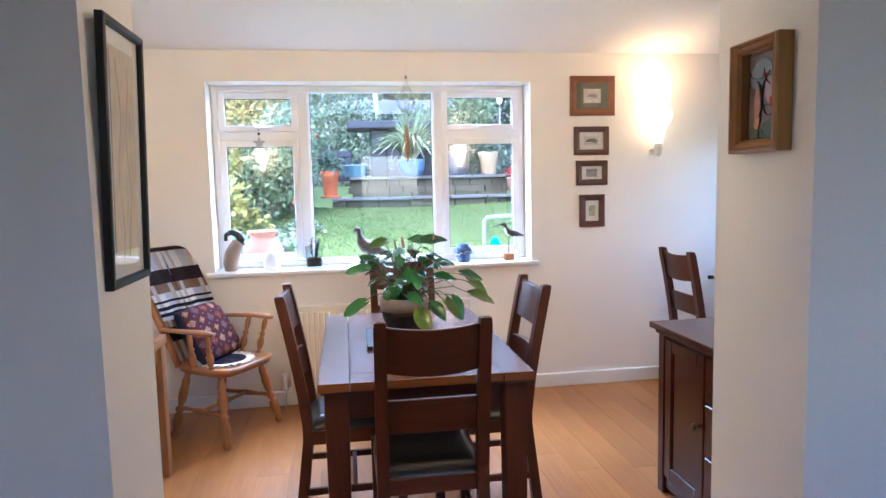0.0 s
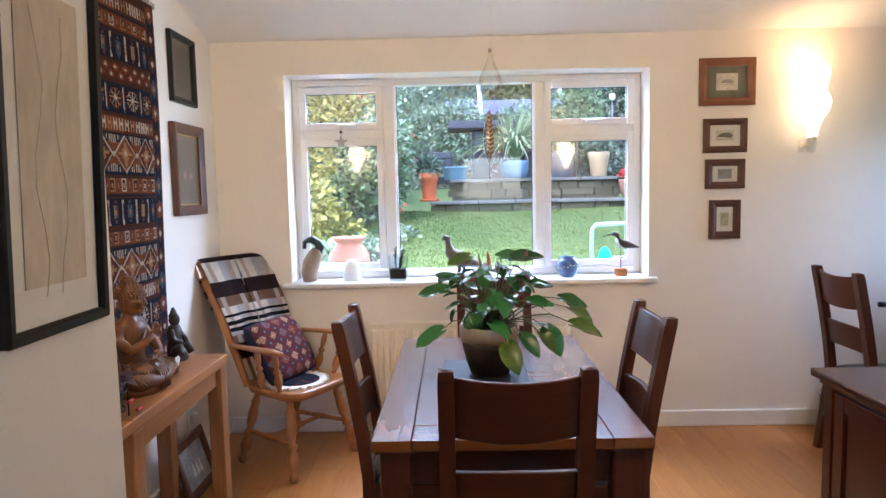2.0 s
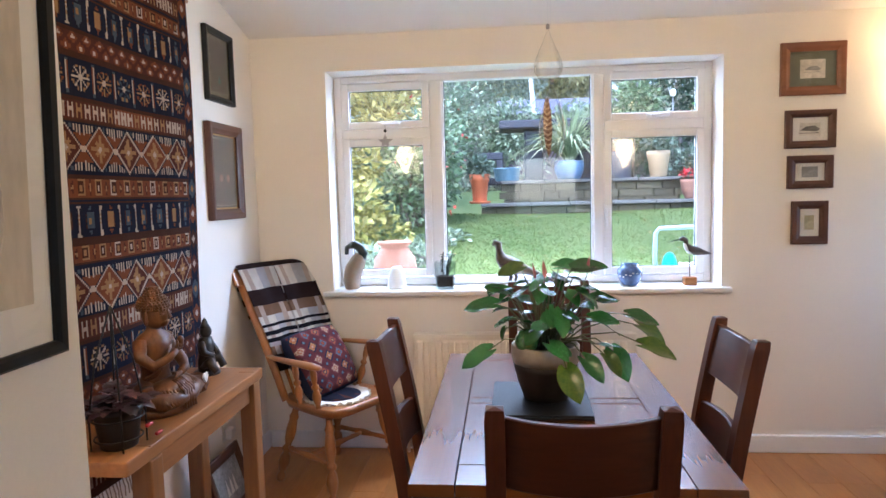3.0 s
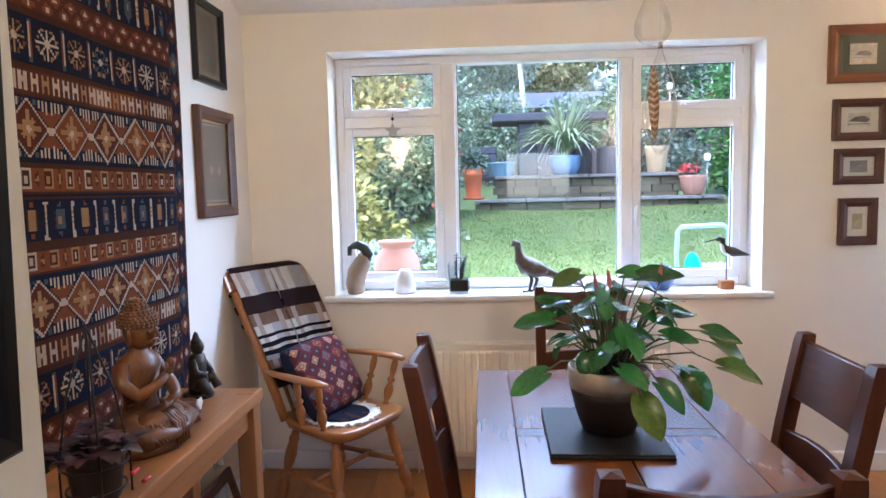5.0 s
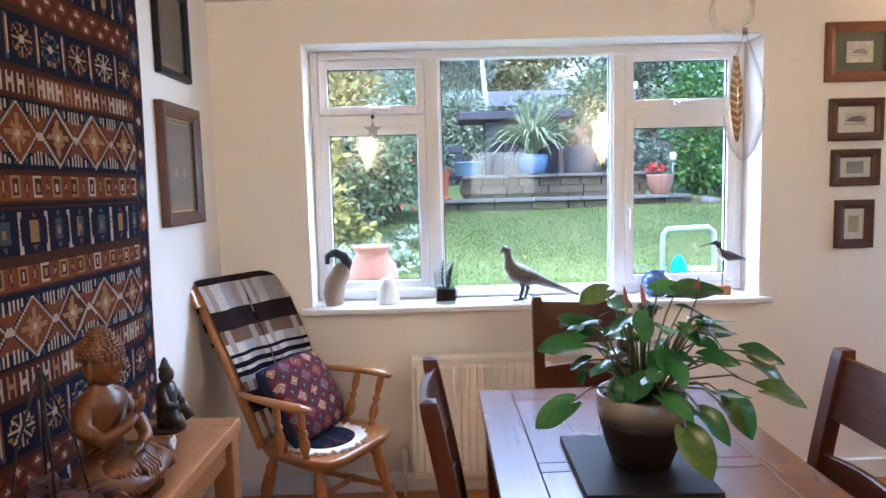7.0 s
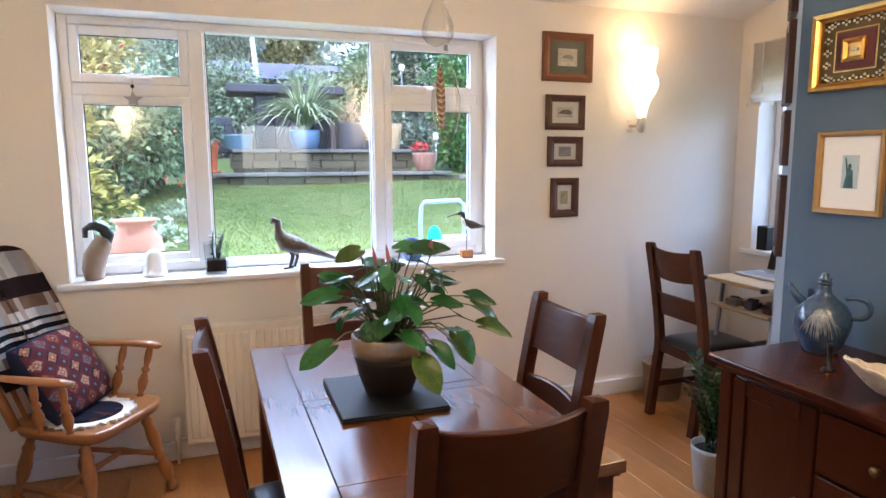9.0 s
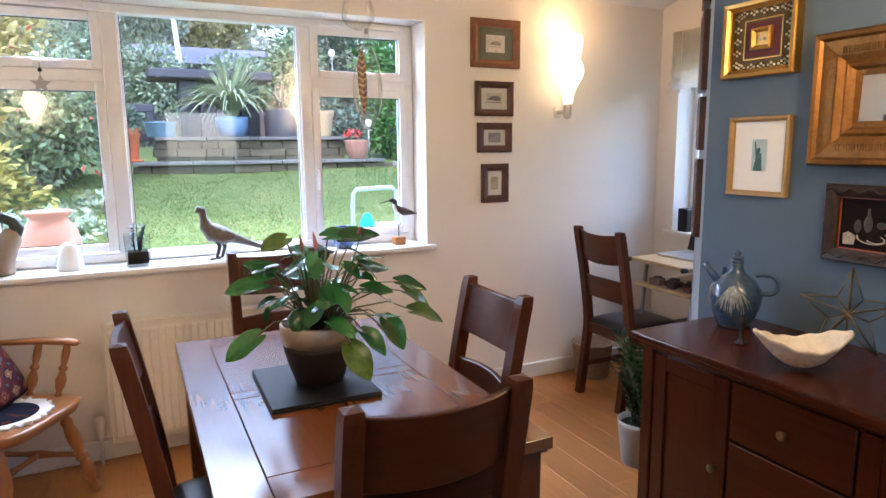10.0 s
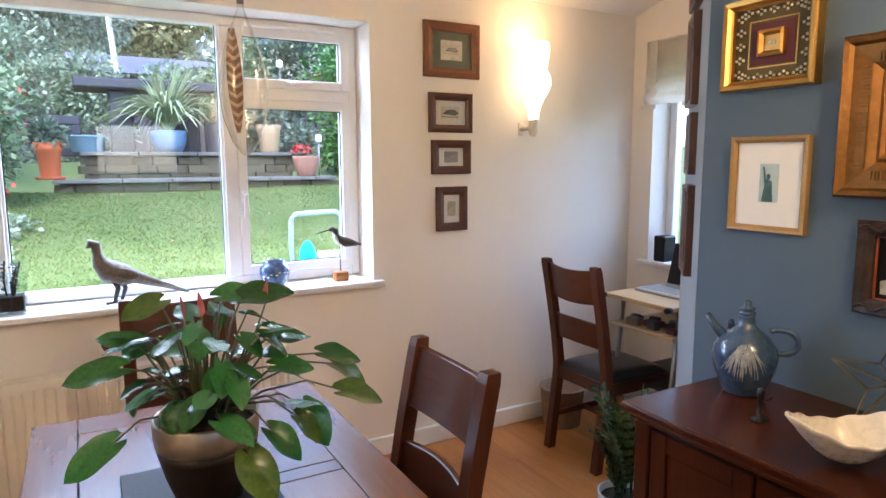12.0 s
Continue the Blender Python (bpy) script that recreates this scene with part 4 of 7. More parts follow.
# blue wall
GOLDL = mat("satin_gold_wood", (0.36, 0.215, 0.075), 0.45, metal=0.25, var=0.15, s1=12, s2=80)
GOLDF = mat("bright_gilt", (0.58, 0.34, 0.09), 0.38, metal=1.0, var=0.15, s1=12, s2=80, bump=0.1)
OLDGOLD = mat("old_gilt_plaster", (0.24, 0.115, 0.030), 0.36, metal=0.85, var=0.35, s1=10, s2=70, bump=0.5, dist=0.004)
OLIVEV = mat("olive_velvet", (0.10, 0.075, 0.03), 0.9, var=0.15)
PALEP = mat("pale_ornament", (0.55, 0.52, 0.42), 0.6, var=0.15)
CRIM = mat("crimson_card", (0.10, 0.025, 0.03), 0.8)


def beads(b):
    for k in range(20):
        side, j = divmod(k, 5)
        u = -0.085 + 0.0425 * j
        x, z = ((u, 0.098), (0.108, -u), (-u, -0.098), (-0.108, u))[side]
        for dx, dz in ((0.0, 0.008), (0.0, -0.008), (0.012, 0.0), (-0.012, 0.0)):
            ell(b, (x + dx, -0.010, z + dz), (0.0052, 0.004, 0.0048), seg=8, rings=5)


cx, cz, w, h = span(2.726, 3.033, 1.71, 1.985)
picture(pose(BX, cx, cz, 0, 0, -90), w, h, 0.03, 0.045, GOLDF, "bright gilt frame with beaded border and tiny picture", OLIVEV, (0, 0, 0.070, 0.062), CRIM,
        [(PALEP, beads), (GILT, edge_line(0.080, 0.072, 0.004)), (GOLDF, lambda b: moulding(b, 0.085, 0.078, [(0, 0.006), (0, 0.022), (0.008, 0.026), (0.016, 0.012)])), (GILT, lambda b: plate(b, -0.03, 0.03, -0.026, 0.026, 0.009)),
         (PALEP, lambda b: [ell(b, (dx, -0.0115, 0), (0.006, 0.002, 0.007), seg=8, rings=5) for dx in (-0.007, 0.007)])], glazed=False)
cx, cz, w, h = span(2.737, 2.995, 1.27, 1.567)
LIB = mat("pale_blue_print", (0.42, 0.52, 0.56), 0.8, var=0.12, s1=20)
VERD = mat("verdigris_print", (0.055, 0.13, 0.145), 0.8, var=0.3, s1=40)


def monument(b):
    prism(b, [(-0.020, -0.0085, -0.054), (0.018, -0.0085, -0.054), (0.013, -0.0085, 0.010), (-0.007, -0.0085, 0.016)], (0, 0.0008, 0))
    ell(b, (0.001, -0.0085, 0.023), (0.007, 0.001, 0.010), seg=10, rings=6)
    prism(b, [(-0.011, -0.0085, 0.0), (-0.005, -0.0085, 0.004), (-0.014, -0.0085, 0.054), (-0.019, -0.0085, 0.054)], (0, 0.0008, 0))


picture(pose(BX, cx, cz, 0, 0, -90), w, h, 0.02, 0.022, GOLDL, "slim gilt frame with a tiny print in white mount", WCARD, (0.002, 0.004, 0.031, 0.059), LIB, [(VERD, monument)], glazed=False)
MIRROR = mat("mirror_silver", (0.88, 0.90, 0.90), 0.03, rvar=0.005, metal=1.0, var=0.0, bump=0)
mir = picture(pose(BX, 2.355, 1.606, 0, 0, -90), 0.578, 0.43, 0.145, 0.06, OLDGOLD, "wall mirror in a heavy old gilt plaster frame", CARD, (0, 0, 0.001, 0.001), CARD, name="wall_mirror", category="mirror", glazed=False,
              profile=[(0, 0), (0, 0.05), (0.008, 0.06), (0.02, 0.056), (0.028, 0.045), (0.045, 0.042), (0.075, 0.036), (0.095, 0.028), (0.105, 0.034), (0.116, 0.030), (0.125, 0.018), (0.143, 0.014), (0.145, 0.008)])
b = bm_()
plate(b, -0.16, 0.16, -0.085, 0.085, 0.011)
part("mirror_glass", b, MIRROR, mir, at=pose(0, 0, 0, -1.3, 0, 0))
b = bm_()
for k in range(46):
    for sz in (-1, 1):
        box(b, (-0.20 + 0.0089 * k, -0.043, sz * 0.155 - 0.012), (-0.196 + 0.0089 * k, -0.037, sz * 0.155 + 0.012))
for k in range(30):
    for sx in (-1, 1):
        box(b, (sx * 0.229 - 0.012, -0.043, -0.135 + 0.0092 * k), (sx * 0.229 + 0.012, -0.037, -0.131 + 0.0092 * k))
part("fluting", b, OLDGOLD, mir)
CARVE = mat("carved_dark_wood", (0.028, 0.014, 0.010), 0.4, var=0.4, s1=24, s2=80, bump=0.8, dist=0.008)
STILL = mat("dark_still_life", (0.010, 0.008, 0.008), 0.85, var=0.3, s1=8, spec=0.1)
REDL = wood("red_slip", (0.25, 0.06, 0.025), (0.36, 0.10, 0.04), 0, 0.4)


def scroll(b):
    for sz in (-1, 1):
        tube(b, [(-0.19 + 0.38 * k / 40, -0.034, sz * 0.108 + 0.008 * math.sin(k * 0.95)) for k in range(41)], 0.004, 6)


picture(pose(BX, 2.38, 1.204, 0, 0, -90), 0.40, 0.256, 0.042, 0.034, CARVE, "carved dark frame with a red slip round a dark still life", STILL, (0, 0, 0.145, 0.078), STILL,
        [(CARVE, scroll), (REDL, edge_line(0.160, 0.090, 0.008)), (mat("ivory_paint", (0.40, 0.37, 0.33), 0.7, var=0.4, s1=30), lambda b: [arc(-0.045, -0.040, 0.050, 0.022, 170, 400, 0.007, 0.009)(b), arc(-0.035, -0.046, 0.028, 0.012, 200, 420, 0.006, 0.0092)(b), prism(b, [(-0.140, -0.0085, -0.070), (-0.104, -0.0085, -0.070), (-0.100, -0.0085, -0.040), (-0.124, -0.0085, -0.028), (-0.142, -0.0085, -0.036)], (0, 0.0008, 0))]),
         (mat("bottle_paint", (0.055, 0.045, 0.036), 0.5, var=0.5, s1=30), lambda b: [blob(-0.062, 0.002, 0.014, 0.028, 0.0082)(b), blob(-0.062, 0.036, 0.005, 0.018, 0.0082)(b), blob(-0.095, -0.008, 0.012, 0.022, 0.0082)(b), blob(-0.020, 0.0, 0.016, 0.012, 0.0082)(b)]),
         (ART[3], lambda b: ell(b, (0.06, -0.0085, -0.03), (0.02, 0.001, 0.02)))], glazed=False)
picture(pose(BX, 2.29, 2.085, 0, 0, -90), 0.42, 0.30, 0.03, 0.03, GOLDF, "gilt framed picture hung above the mirror", CARD, (0, 0, 0.12, 0.09), ETCHG)
# splayed corner: four small dark frames
for d, z0, z1, w in ((0.20, 1.055, 1.40, 0.20), (0.20, 1.44, 1.67, 0.15), (0.24, 1.70, 2.04, 0.22), (0.24, 2.07, 2.36, 0.22)):
    picture(pose(BX + d, BY + d * 1.012, (z0 + z1) / 2, 0, 0, -135), w, z1 - z0, 0.03, 0.03, PICD, "narrow dark framed print on the splayed corner", CARD, (0, 0, w * 0.22, (z1 - z0) * 0.25), ETCH)
# framed print leaning on the wall under the console
picture(pose(XL + 0.105, 3.72, 0.138, -17, 0, 90), 0.34, 0.285, 0.045, 0.018, PICD, "dark framed harbour print leaning on the skirting", ETCHG, (0, 0, 0.12, 0.09), ETCHG,
        [(mat("sail_white", (0.6, 0.58, 0.52), 0.8), lambda b: [prism(b, [(x - 0.012, -0.0085, -0.05), (x + 0.014, -0.0085, -0.05), (x + 0.004, -0.0085, 0.03)], (0, 0.0008, 0)) for x in (-0.04, 0.0, 0.035)])])

# ---- hanging kilim ----
RY0, RY1, RZA, RZB = 2.50, 3.735, 0.47, 2.325
BANDS = [(2.325, 2.29, "edge"), (2.29, 2.215, "H"), (2.215, 2.135, "sq"), (2.135, 2.01, "lamp"), (2.01, 1.93, "dots"), (1.93, 1.79, "star"), (1.79, 1.715, "H"), (1.715, 1.545, "dia"), (1.545, 1.455, "sq"), (1.455, 1.325, "lamp"),
         (1.325, 1.24, "sq"), (1.24, 1.075, "dia"), (1.075, 0.995, "H"), (0.995, 0.855, "star"), (0.855, 0.775, "dots"), (0.775, 0.65, "lamp"), (0.65, 0.57, "sq"), (0.57, 0.49, "H"), (0.49, 0.46, "edge")]
MAROON, NAVY, RUSTC, GOLDC, CREAM, TEAL, BROWN = range(7)


def rug_col(u, v):
    y, z = RY0 + (RY1 - RY0) * u, RZB + (RZA - RZB) * v
    if RY1 - y < 0.085:
        c, q = ((z * 9) % 1), (RY1 - y) / 0.085
        if q < 0.14 or q > 0.9:
            return BROWN if int(z * 60) % 3 else RUSTC
        d = abs(c - 0.5) * 2 + abs(q - 0.5) * 1.4
        k = int(z * 9) % 4
        return (GOLDC if k == 1 else CREAM) if d < 0.3 else (RUSTC, TEAL, MAROON, BROWN)[k] if d < 0.8 else NAVY
    top, low, kind = next((q for q in BANDS if z > q[1] - 1e-6), BANDS[-1])
    f = (z - low) / (top - low)
    y = RY1 - 0.085 - y
    if kind == "edge":
        return BROWN
    if kind == "H":
        p = (y / 0.042) % 1
        if f < 0.08 or f > 0.92:
            return BROWN
        on = (0.12 < p < 0.32 or 0.62 < p < 0.82 or (0.32 <= p <= 0.62 and 0.42 < f < 0.58)) and 0.16 < f < 0.84
        return (CREAM if int(y / 0.042) % 4 else GOLDC) if on else RUSTC if int(y / 0.25) % 3 == 1 else MAROON
    if kind == "sq":
        p = (y / 0.084) % 1
        if f < 0.10 or f > 0.90:
            return NAVY if (f < 0.05 or f > 0.95) else BROWN
        a, c = abs(p - 0.36), abs(f - 0.5)
        if a < 0.07 and c < 0.12:
            return CREAM if int(y / 0.084) % 2 else GOLDC
        if a < 0.15 and c < 0.22:
            return BROWN
        if a < 0.21 and c < 0.28:
            return GOLDC if int(y / 0.084) % 3 else CREAM
        if abs(p - 0.86) / 0.07 + c / 0.14 < 1:
            return GOLDC
        if abs(p - 0.86) / 0.11 + c / 0.3 < 1:
            return MAROON
        return RUSTC if c < 0.34 else BROWN
    if kind == "dots":
        p, q = (y / 0.07) % 1, f
        if q < 0.1 or q > 0.9:
            return BROWN
        d = min(abs(p - 0.5) / 0.5 + abs(q - 0.3) / 0.34, (0.5 - abs(p - 0.5)) / 0.5 + abs(q - 0.7) / 0.34)
        return CREAM if d < 0.3 else RUSTC if d < 0.75 else MAROON
    if kind == "lamp":
        p = (y / 0.105) % 1
        if f < 0.06 or f > 0.94:
            return BROWN
        a, c = abs(p - 0.36), abs(f - 0.5) * 2
        if abs(p - 0.87) < (0.035 if c < 0.5 else 0.05 + 0.09 * (c - 0.5)) and c < 0.8:
            return CREAM if (c > 0.35 or int(f * 20) % 2) else GOLDC
        if a < 0.20 - 0.03 * (int(c * 8) % 2) and c < 0.42:
            return GOLDC if (a < 0.06 and c < 0.15) else TEAL if int(y / 0.105) % 3 == 0 and a < 0.11 else BROWN if a > 0.15 else GOLDC if (int(y / 0.105) % 2) else TEAL
        if a < 0.09 * (0.85 - c) * 3 and 0.5 < c < 0.78:
            return RUSTC if int(y / 0.105) % 2 else TEAL
        return NAVY
    if kind == "star":
        p = (y / 0.125) % 1
        if f < 0.05 or f > 0.95:
            return BROWN
        a, c = (p - 0.38) * 0.125, (f - 0.5) * 0.14
        r = math.hypot(a, c)
        if abs(p - 0.88) < 0.055 and abs(f - 0.5) < 0.40:
            return TEAL if abs(f - 0.5) > 0.32 else RUSTC if abs(p - 0.88) < 0.025 else CREAM
        ang = (math.atan2(c, a) / (math.pi / 4)) % 1
        if r < 0.011:
            return CREAM
        if r < 0.042 and min(ang, 1 - ang) < 0.20 - 1.5 * r:
            return (GOLDC, CREAM, GOLDC, TEAL)[int(y / 0.125) % 4]
        if 0.034 < r < 0.044 and 0.3 < ang < 0.7:
            return GOLDC if int(y / 0.125) % 2 else RUSTC
        return NAVY
    p = (y / 0.17) % 1                      # rows of large diamonds
    a, c = abs(p - 0.5) * 2, abs(f - 0.5) * 2
    d = a + c
    if f < 0.04 or f > 0.96:
        return NAVY
    if a > 0.90 and c < 0.12:
        return CREAM
    if d < 0.14:
        return CREAM
    if d < 0.62 and (a < 0.10 or c < 0.10 or (abs(a - c) < 0.13 and d < 0.5)):
        return GOLDC
    if d < 0.84:
        return RUSTC if int(y / 0.17) % 2 else MAROON
    if d < 0.94:
        return CREAM
    if d < 1.02:
        return NAVY
    comb = int(p * 22) % 2 and c > 0.45 + 0.4 * (1 - a)
    return (CREAM if a > 0.4 else TEAL) if comb and c < 0.9 else NAVY if c > 0.55 else RUSTC


rug = thing("wall_hanging", "antique red, navy and gold banded kilim hung on the wall", "wall hanging", pose(XL, 0, 0))


def rug_at(u, v):
    wav = 0.006 * math.sin(v * 5 + u * 7) + 0.004 * math.sin(u * 17)
    return Vector((0.022 + wav, RY0 + (RY1 - RY0) * u + 0.006 * math.sin(v * 6), RZB + (RZA - RZB) * v))


b = bm_()
grid(b, 180, 270, rug_at, rug_col)
part("weave", b, KILIM, rug)
b = bm_()
grid(b, 24, 30, lambda u, v: rug_at(u, v) - Vector((0.008, 0, 0)))
part("backing", b, KILIM[BROWN], rug)
b = bm_()
rng = random.Random(4)
for zz, sg in ((RZB, 1), (RZA, -1)):
    for k in range(70):
        u = k / 69
        p = rug_at(u, 0 if sg > 0 else 1)
        tube(b, [p, p + Vector((0.006, rng.uniform(-0.006, 0.006), sg * rng.uniform(0.012, 0.02) if sg > 0 else -0.03)), p + Vector((0.014, rng.uniform(-0.012, 0.012), 0.004 if sg > 0 else -0.06))], 0.0022, 4)
tagged(part("fringe", b, KILIM[CREAM], rug), kind="stuff")
b = bm_()
tube(b, [(0.012, RY0 - 0.04, RZB + 0.004), (0.012, RY1 + 0.03, RZB + 0.004)], 0.009)
part("rod", b, PINE[1], rug)

# ---- on the console ----
CARVED = mat("carved_brown_wood", (0.110, 0.040, 0.013), 0.38, var=0.45, s1=22, s2=110, stretch=(1, 1, 0.35), coat=0.15, bump=0.5, col2=(0.20, 0.080, 0.027))
b = bm_()
lathe(b, [(0.112, 0.0), (0.120, 0.010), (0.114, 0.026), (0.095, 0.032)], 28, squash=(1, 0.85))
for sx in (-1, 1):
    # folded legs and feet under the robe
    tube(b, [(sx * 0.040, 0.02, 0.072), (sx * 0.094, -0.025, 0.058), (sx * 0.086, -0.072, 0.048), (sx * 0.020, -0.092, 0.045), (-sx * 0.034, -0.086, 0.045)], [0.038, 0.034, 0.028, 0.022, 0.014], 14)
    # long ears
    ell(b, (sx * 0.037, 0.006, 0.296), (0.006, 0.009, 0.023), seg=10, rings=8)
    # folds of the robe over each knee
    for k in range(6):
        tube(b, [(sx * (0.018 + 0.012 * k), -0.060, 0.098 - 0.004 * k), (sx * (0.034 + 0.013 * k), -0.088, 0.074 - 0.004 * k), (sx * (0.026 + 0.013 * k), -0.103, 0.036)], [0.005, 0.0055, 0.004], 6)
# one arm across the lap, the other raised in front of the chest
tube(b, [(0.058, 0.016, 0.226), (0.082, 0.004, 0.182), (0.076, -0.034, 0.142), (0.036, -0.070, 0.128), (-0.008, -0.082, 0.124)], [0.022, 0.020, 0.018, 0.014, 0.011], 14)
tube(b, [(-0.058, 0.016, 0.226), (-0.084, -0.002, 0.184), (-0.074, -0.040, 0.156), (-0.040, -0.070, 0.176), (-0.018, -0.080, 0.198)], [0.022, 0.020, 0.017, 0.013, 0.011], 14)
for k in range(4):
    tube(b, [(-0.022 + 0.008 * k, -0.080, 0.196), (-0.020 + 0.008 * k, -0.087, 0.216), (-0.018 + 0.007 * k, -0.084, 0.234 - 0.004 * abs(k - 1.5))], [0.006, 0.005, 0.003], 7)
    tube(b, [(-0.006 - 0.008 * k, -0.082, 0.126), (-0.020 - 0.007 * k, -0.092, 0.122), (-0.028 - 0.007 * k, -0.090, 0.116)], [0.006, 0.005, 0.003], 7)
ell(b, (-0.006, -0.088, 0.226), (0.011, 0.011, 0.013), seg=10, rings=7)
# trunk, with the hem of the robe slung from one shoulder
lathe(b, [(0.066, 0.04), (0.060, 0.085), (0.049, 0.125), (0.056, 0.17), (0.067, 0.212), (0.058, 0.236), (0.030, 0.252), (0.023, 0.262), (0.023, 0.276)], 24, pose(0, 0.010, 0), squash=(1, 0.74))
for dz in (0.0, 0.010, 0.019):
    tube(b, [(0.052, 0.010, 0.244 - dz), (0.030, -0.030, 0.222 - dz), (-0.010, -0.040, 0.178 - dz), (-0.046, -0.026, 0.136 - dz), (-0.054, 0.008, 0.120 - dz)], 0.0035, 7)
for k in range(5):
    tube(b, [(-0.020 + 0.010 * k, -0.064, 0.100), (-0.024 + 0.012 * k, -0.104, 0.070), (-0.026 + 0.013 * k, -0.108, 0.012)], [0.005, 0.006, 0.004], 7)
ell(b, (0, -0.040, 0.075), (0.086, 0.052, 0.030))
# head: oval face, brow, lids, nose, lips
ell(b, (0, -0.002, 0.306), (0.038, 0.044, 0.050), seg=24, rings=16)
ell(b, (0, -0.030, 0.280), (0.018, 0.014, 0.016), seg=14, rings=9)
tube(b, [(0, -0.042, 0.322), (0, -0.048, 0.308), (0, -0.054, 0.297), (0, -0.048, 0.292)], [0.003, 0.004, 0.006, 0.004], 8)
ell(b, (0, -0.0455, 0.2845), (0.0095, 0.004, 0.0024), seg=10, rings=6)
ell(b, (0, -0.0440, 0.2800), (0.0080, 0.004, 0.0026), seg=10, rings=6)
for sx in (-1, 1):
    ell(b, (sx * 0.0165, -0.0385, 0.308), (0.0095, 0.005, 0.0045), seg=10, rings=7)
    tube(b, [(sx * 0.004, -0.0440, 0.320), (sx * 0.016, -0.0420, 0.3245), (sx * 0.028, -0.0330, 0.318)], 0.0022, 6)
# cap of hair in rows of small curls, with the raised crown
lathe(b, [(0.0425, 0.318), (0.0435, 0.332), (0.040, 0.348), (0.030, 0.361), (0.0235, 0.366), (0.021, 0.378), (0.013, 0.389), (0.003, 0.393)], 24, pose(0, 0.004, 0), squash=(1, 1.14))
for zr, rr, n in ((0.321, 0.043, 26), (0.329, 0.0435, 26), (0.337, 0.0425, 25), (0.345, 0.0408, 24), (0.352, 0.037, 21), (0.3585, 0.032, 18), (0.365, 0.0245, 14), (0.372, 0.0225, 13), (0.379, 0.020, 11), (0.386, 0.0145, 8)):
    for k in range(n):
        a = 2 * math.pi * (k + 0.5 * (round(zr * 1000) % 2)) / n
        ell(b, (rr * math.cos(a), 0.004 + rr * 1.14 * math.sin(a), zr), (0.0044, 0.0044, 0.0040), seg=6, rings=4)
solid("seated_statue", b, CARVED, "carved brown wooden seated meditating statue on the console", "statue", m=pose(-0.945, 3.03, CZT, 0, 0, 84) @ Matrix.Scale(1.10, 4))
DARKB = mat("dark_bronze", (0.052, 0.046, 0.042), 0.38, metal=0.5, var=0.4, s1=30, s2=90, bump=0.3)
b = bm_()
lathe(b, [(0.048, 0), (0.05, 0.008), (0.045, 0.014)], 18)
for sx in (-1, 1):
    tube(b, [(sx * 0.02, 0.0, 0.035), (sx * 0.045, -0.03, 0.055), (sx * 0.04, -0.05, 0.018)], [0.022, 0.02, 0.014], 8)
    tube(b, [(sx * 0.03, 0.005, 0.125), (sx * 0.05, -0.012, 0.09), (sx * 0.025, -0.035, 0.075)], [0.014, 0.013, 0.010], 8)
lathe(b, [(0.04, 0.015), (0.042, 0.05), (0.035, 0.08), (0.04, 0.115), (0.03, 0.138), (0.014, 0.145)], 14, squash=(1, 0.75))
ell(b, (0, -0.003, 0.163), (0.021, 0.022, 0.026), seg=12, rings=8)
lathe(b, [(0.02, 0.178), (0.012, 0.192), (0.008, 0.205), (0.002, 0.214)], 10)
solid("small_figure", b, DARKB, "small dark bronze crouching figure on the console end", "figurine", m=pose(-0.985, 3.47, CZT, 0, 0, 95) @ Matrix.Scale(1.1, 4))
orn = thing("wooden_bowl", "small round turned wooden bowl with a white heart tag", "bowl", pose(-0.905, 3.205, CZT))
b = bm_()
lathe(b, [(0.02, 0), (0.04, 0.012), (0.05, 0.035), (0.044, 0.06), (0.03, 0.072), (0.026, 0.068)], 20)
part("bowl", b, CARVED, orn)
b = bm_()
for sx in (-1, 1):
    ell(b, (0.0, sx * 0.009, 0.075), (0.004, 0.012, 0.012), seg=10, rings=6)
prism(b, [(-0.004, -0.02, 0.072), (-0.004, 0.02, 0.072), (-0.004, 0.0, 0.048)], (0.008, 0, 0))
part("heart_tag", b, WHITE_PL, orn, "white heart tag", at=pose(0.052, -0.02, 0.0))

LEAFP = mat("purple_green_leaf", (0.050, 0.062, 0.040), 0.42, var=0.5, s1=14, col2=(0.13, 0.055, 0.080), island=0.5, through_light=0.15)
DPOT = mat("black_plastic_pot", (0.015, 0.014, 0.016), 0.4, var=0.2)
SOIL = mat("dark_soil", (0.025, 0.016, 0.011), 0.95, var=0.5, s1=40, s2=150, bump=0.8, dist=0.01)


def leaf_mesh(bm, base, along, normal, length, width, fold=0.15, droop=0.25, heart=0.0, n=6, mi=0):
    base, along, normal = Vector(base), Vector(along).normalized(), Vector(normal)
    side = along.cross(normal).normalized()
    normal = side.cross(along)
    rows = []
    for k in range(n + 1):
        t = k / n
        w = width * 0.5 * (math.sin(math.pi * min(1.0, t ** (0.66 - 0.10 * heart) * 0.985 + 0.015)) ** 0.75)
        c = base + along * (length * (t - 0.12 * heart * (1 - t))) - normal * (droop * length * t * t)
        rows.append([bm.verts.new(c - side * w + normal * (fold * w) - along * heart * 0.10 * length * (1 - t) ** 3), bm.verts.new(c), bm.verts.new(c + side * w + normal * (fold * w) - along * heart * 0.10 * length * (1 - t) ** 3)])
    for a, c in zip(rows, rows[1:]):
        for j in (0, 1):
            f = bm.faces.new((a[j], a[j + 1], c[j + 1], c[j]))
            f.smooth, f.material_index = True, mi
    return bm


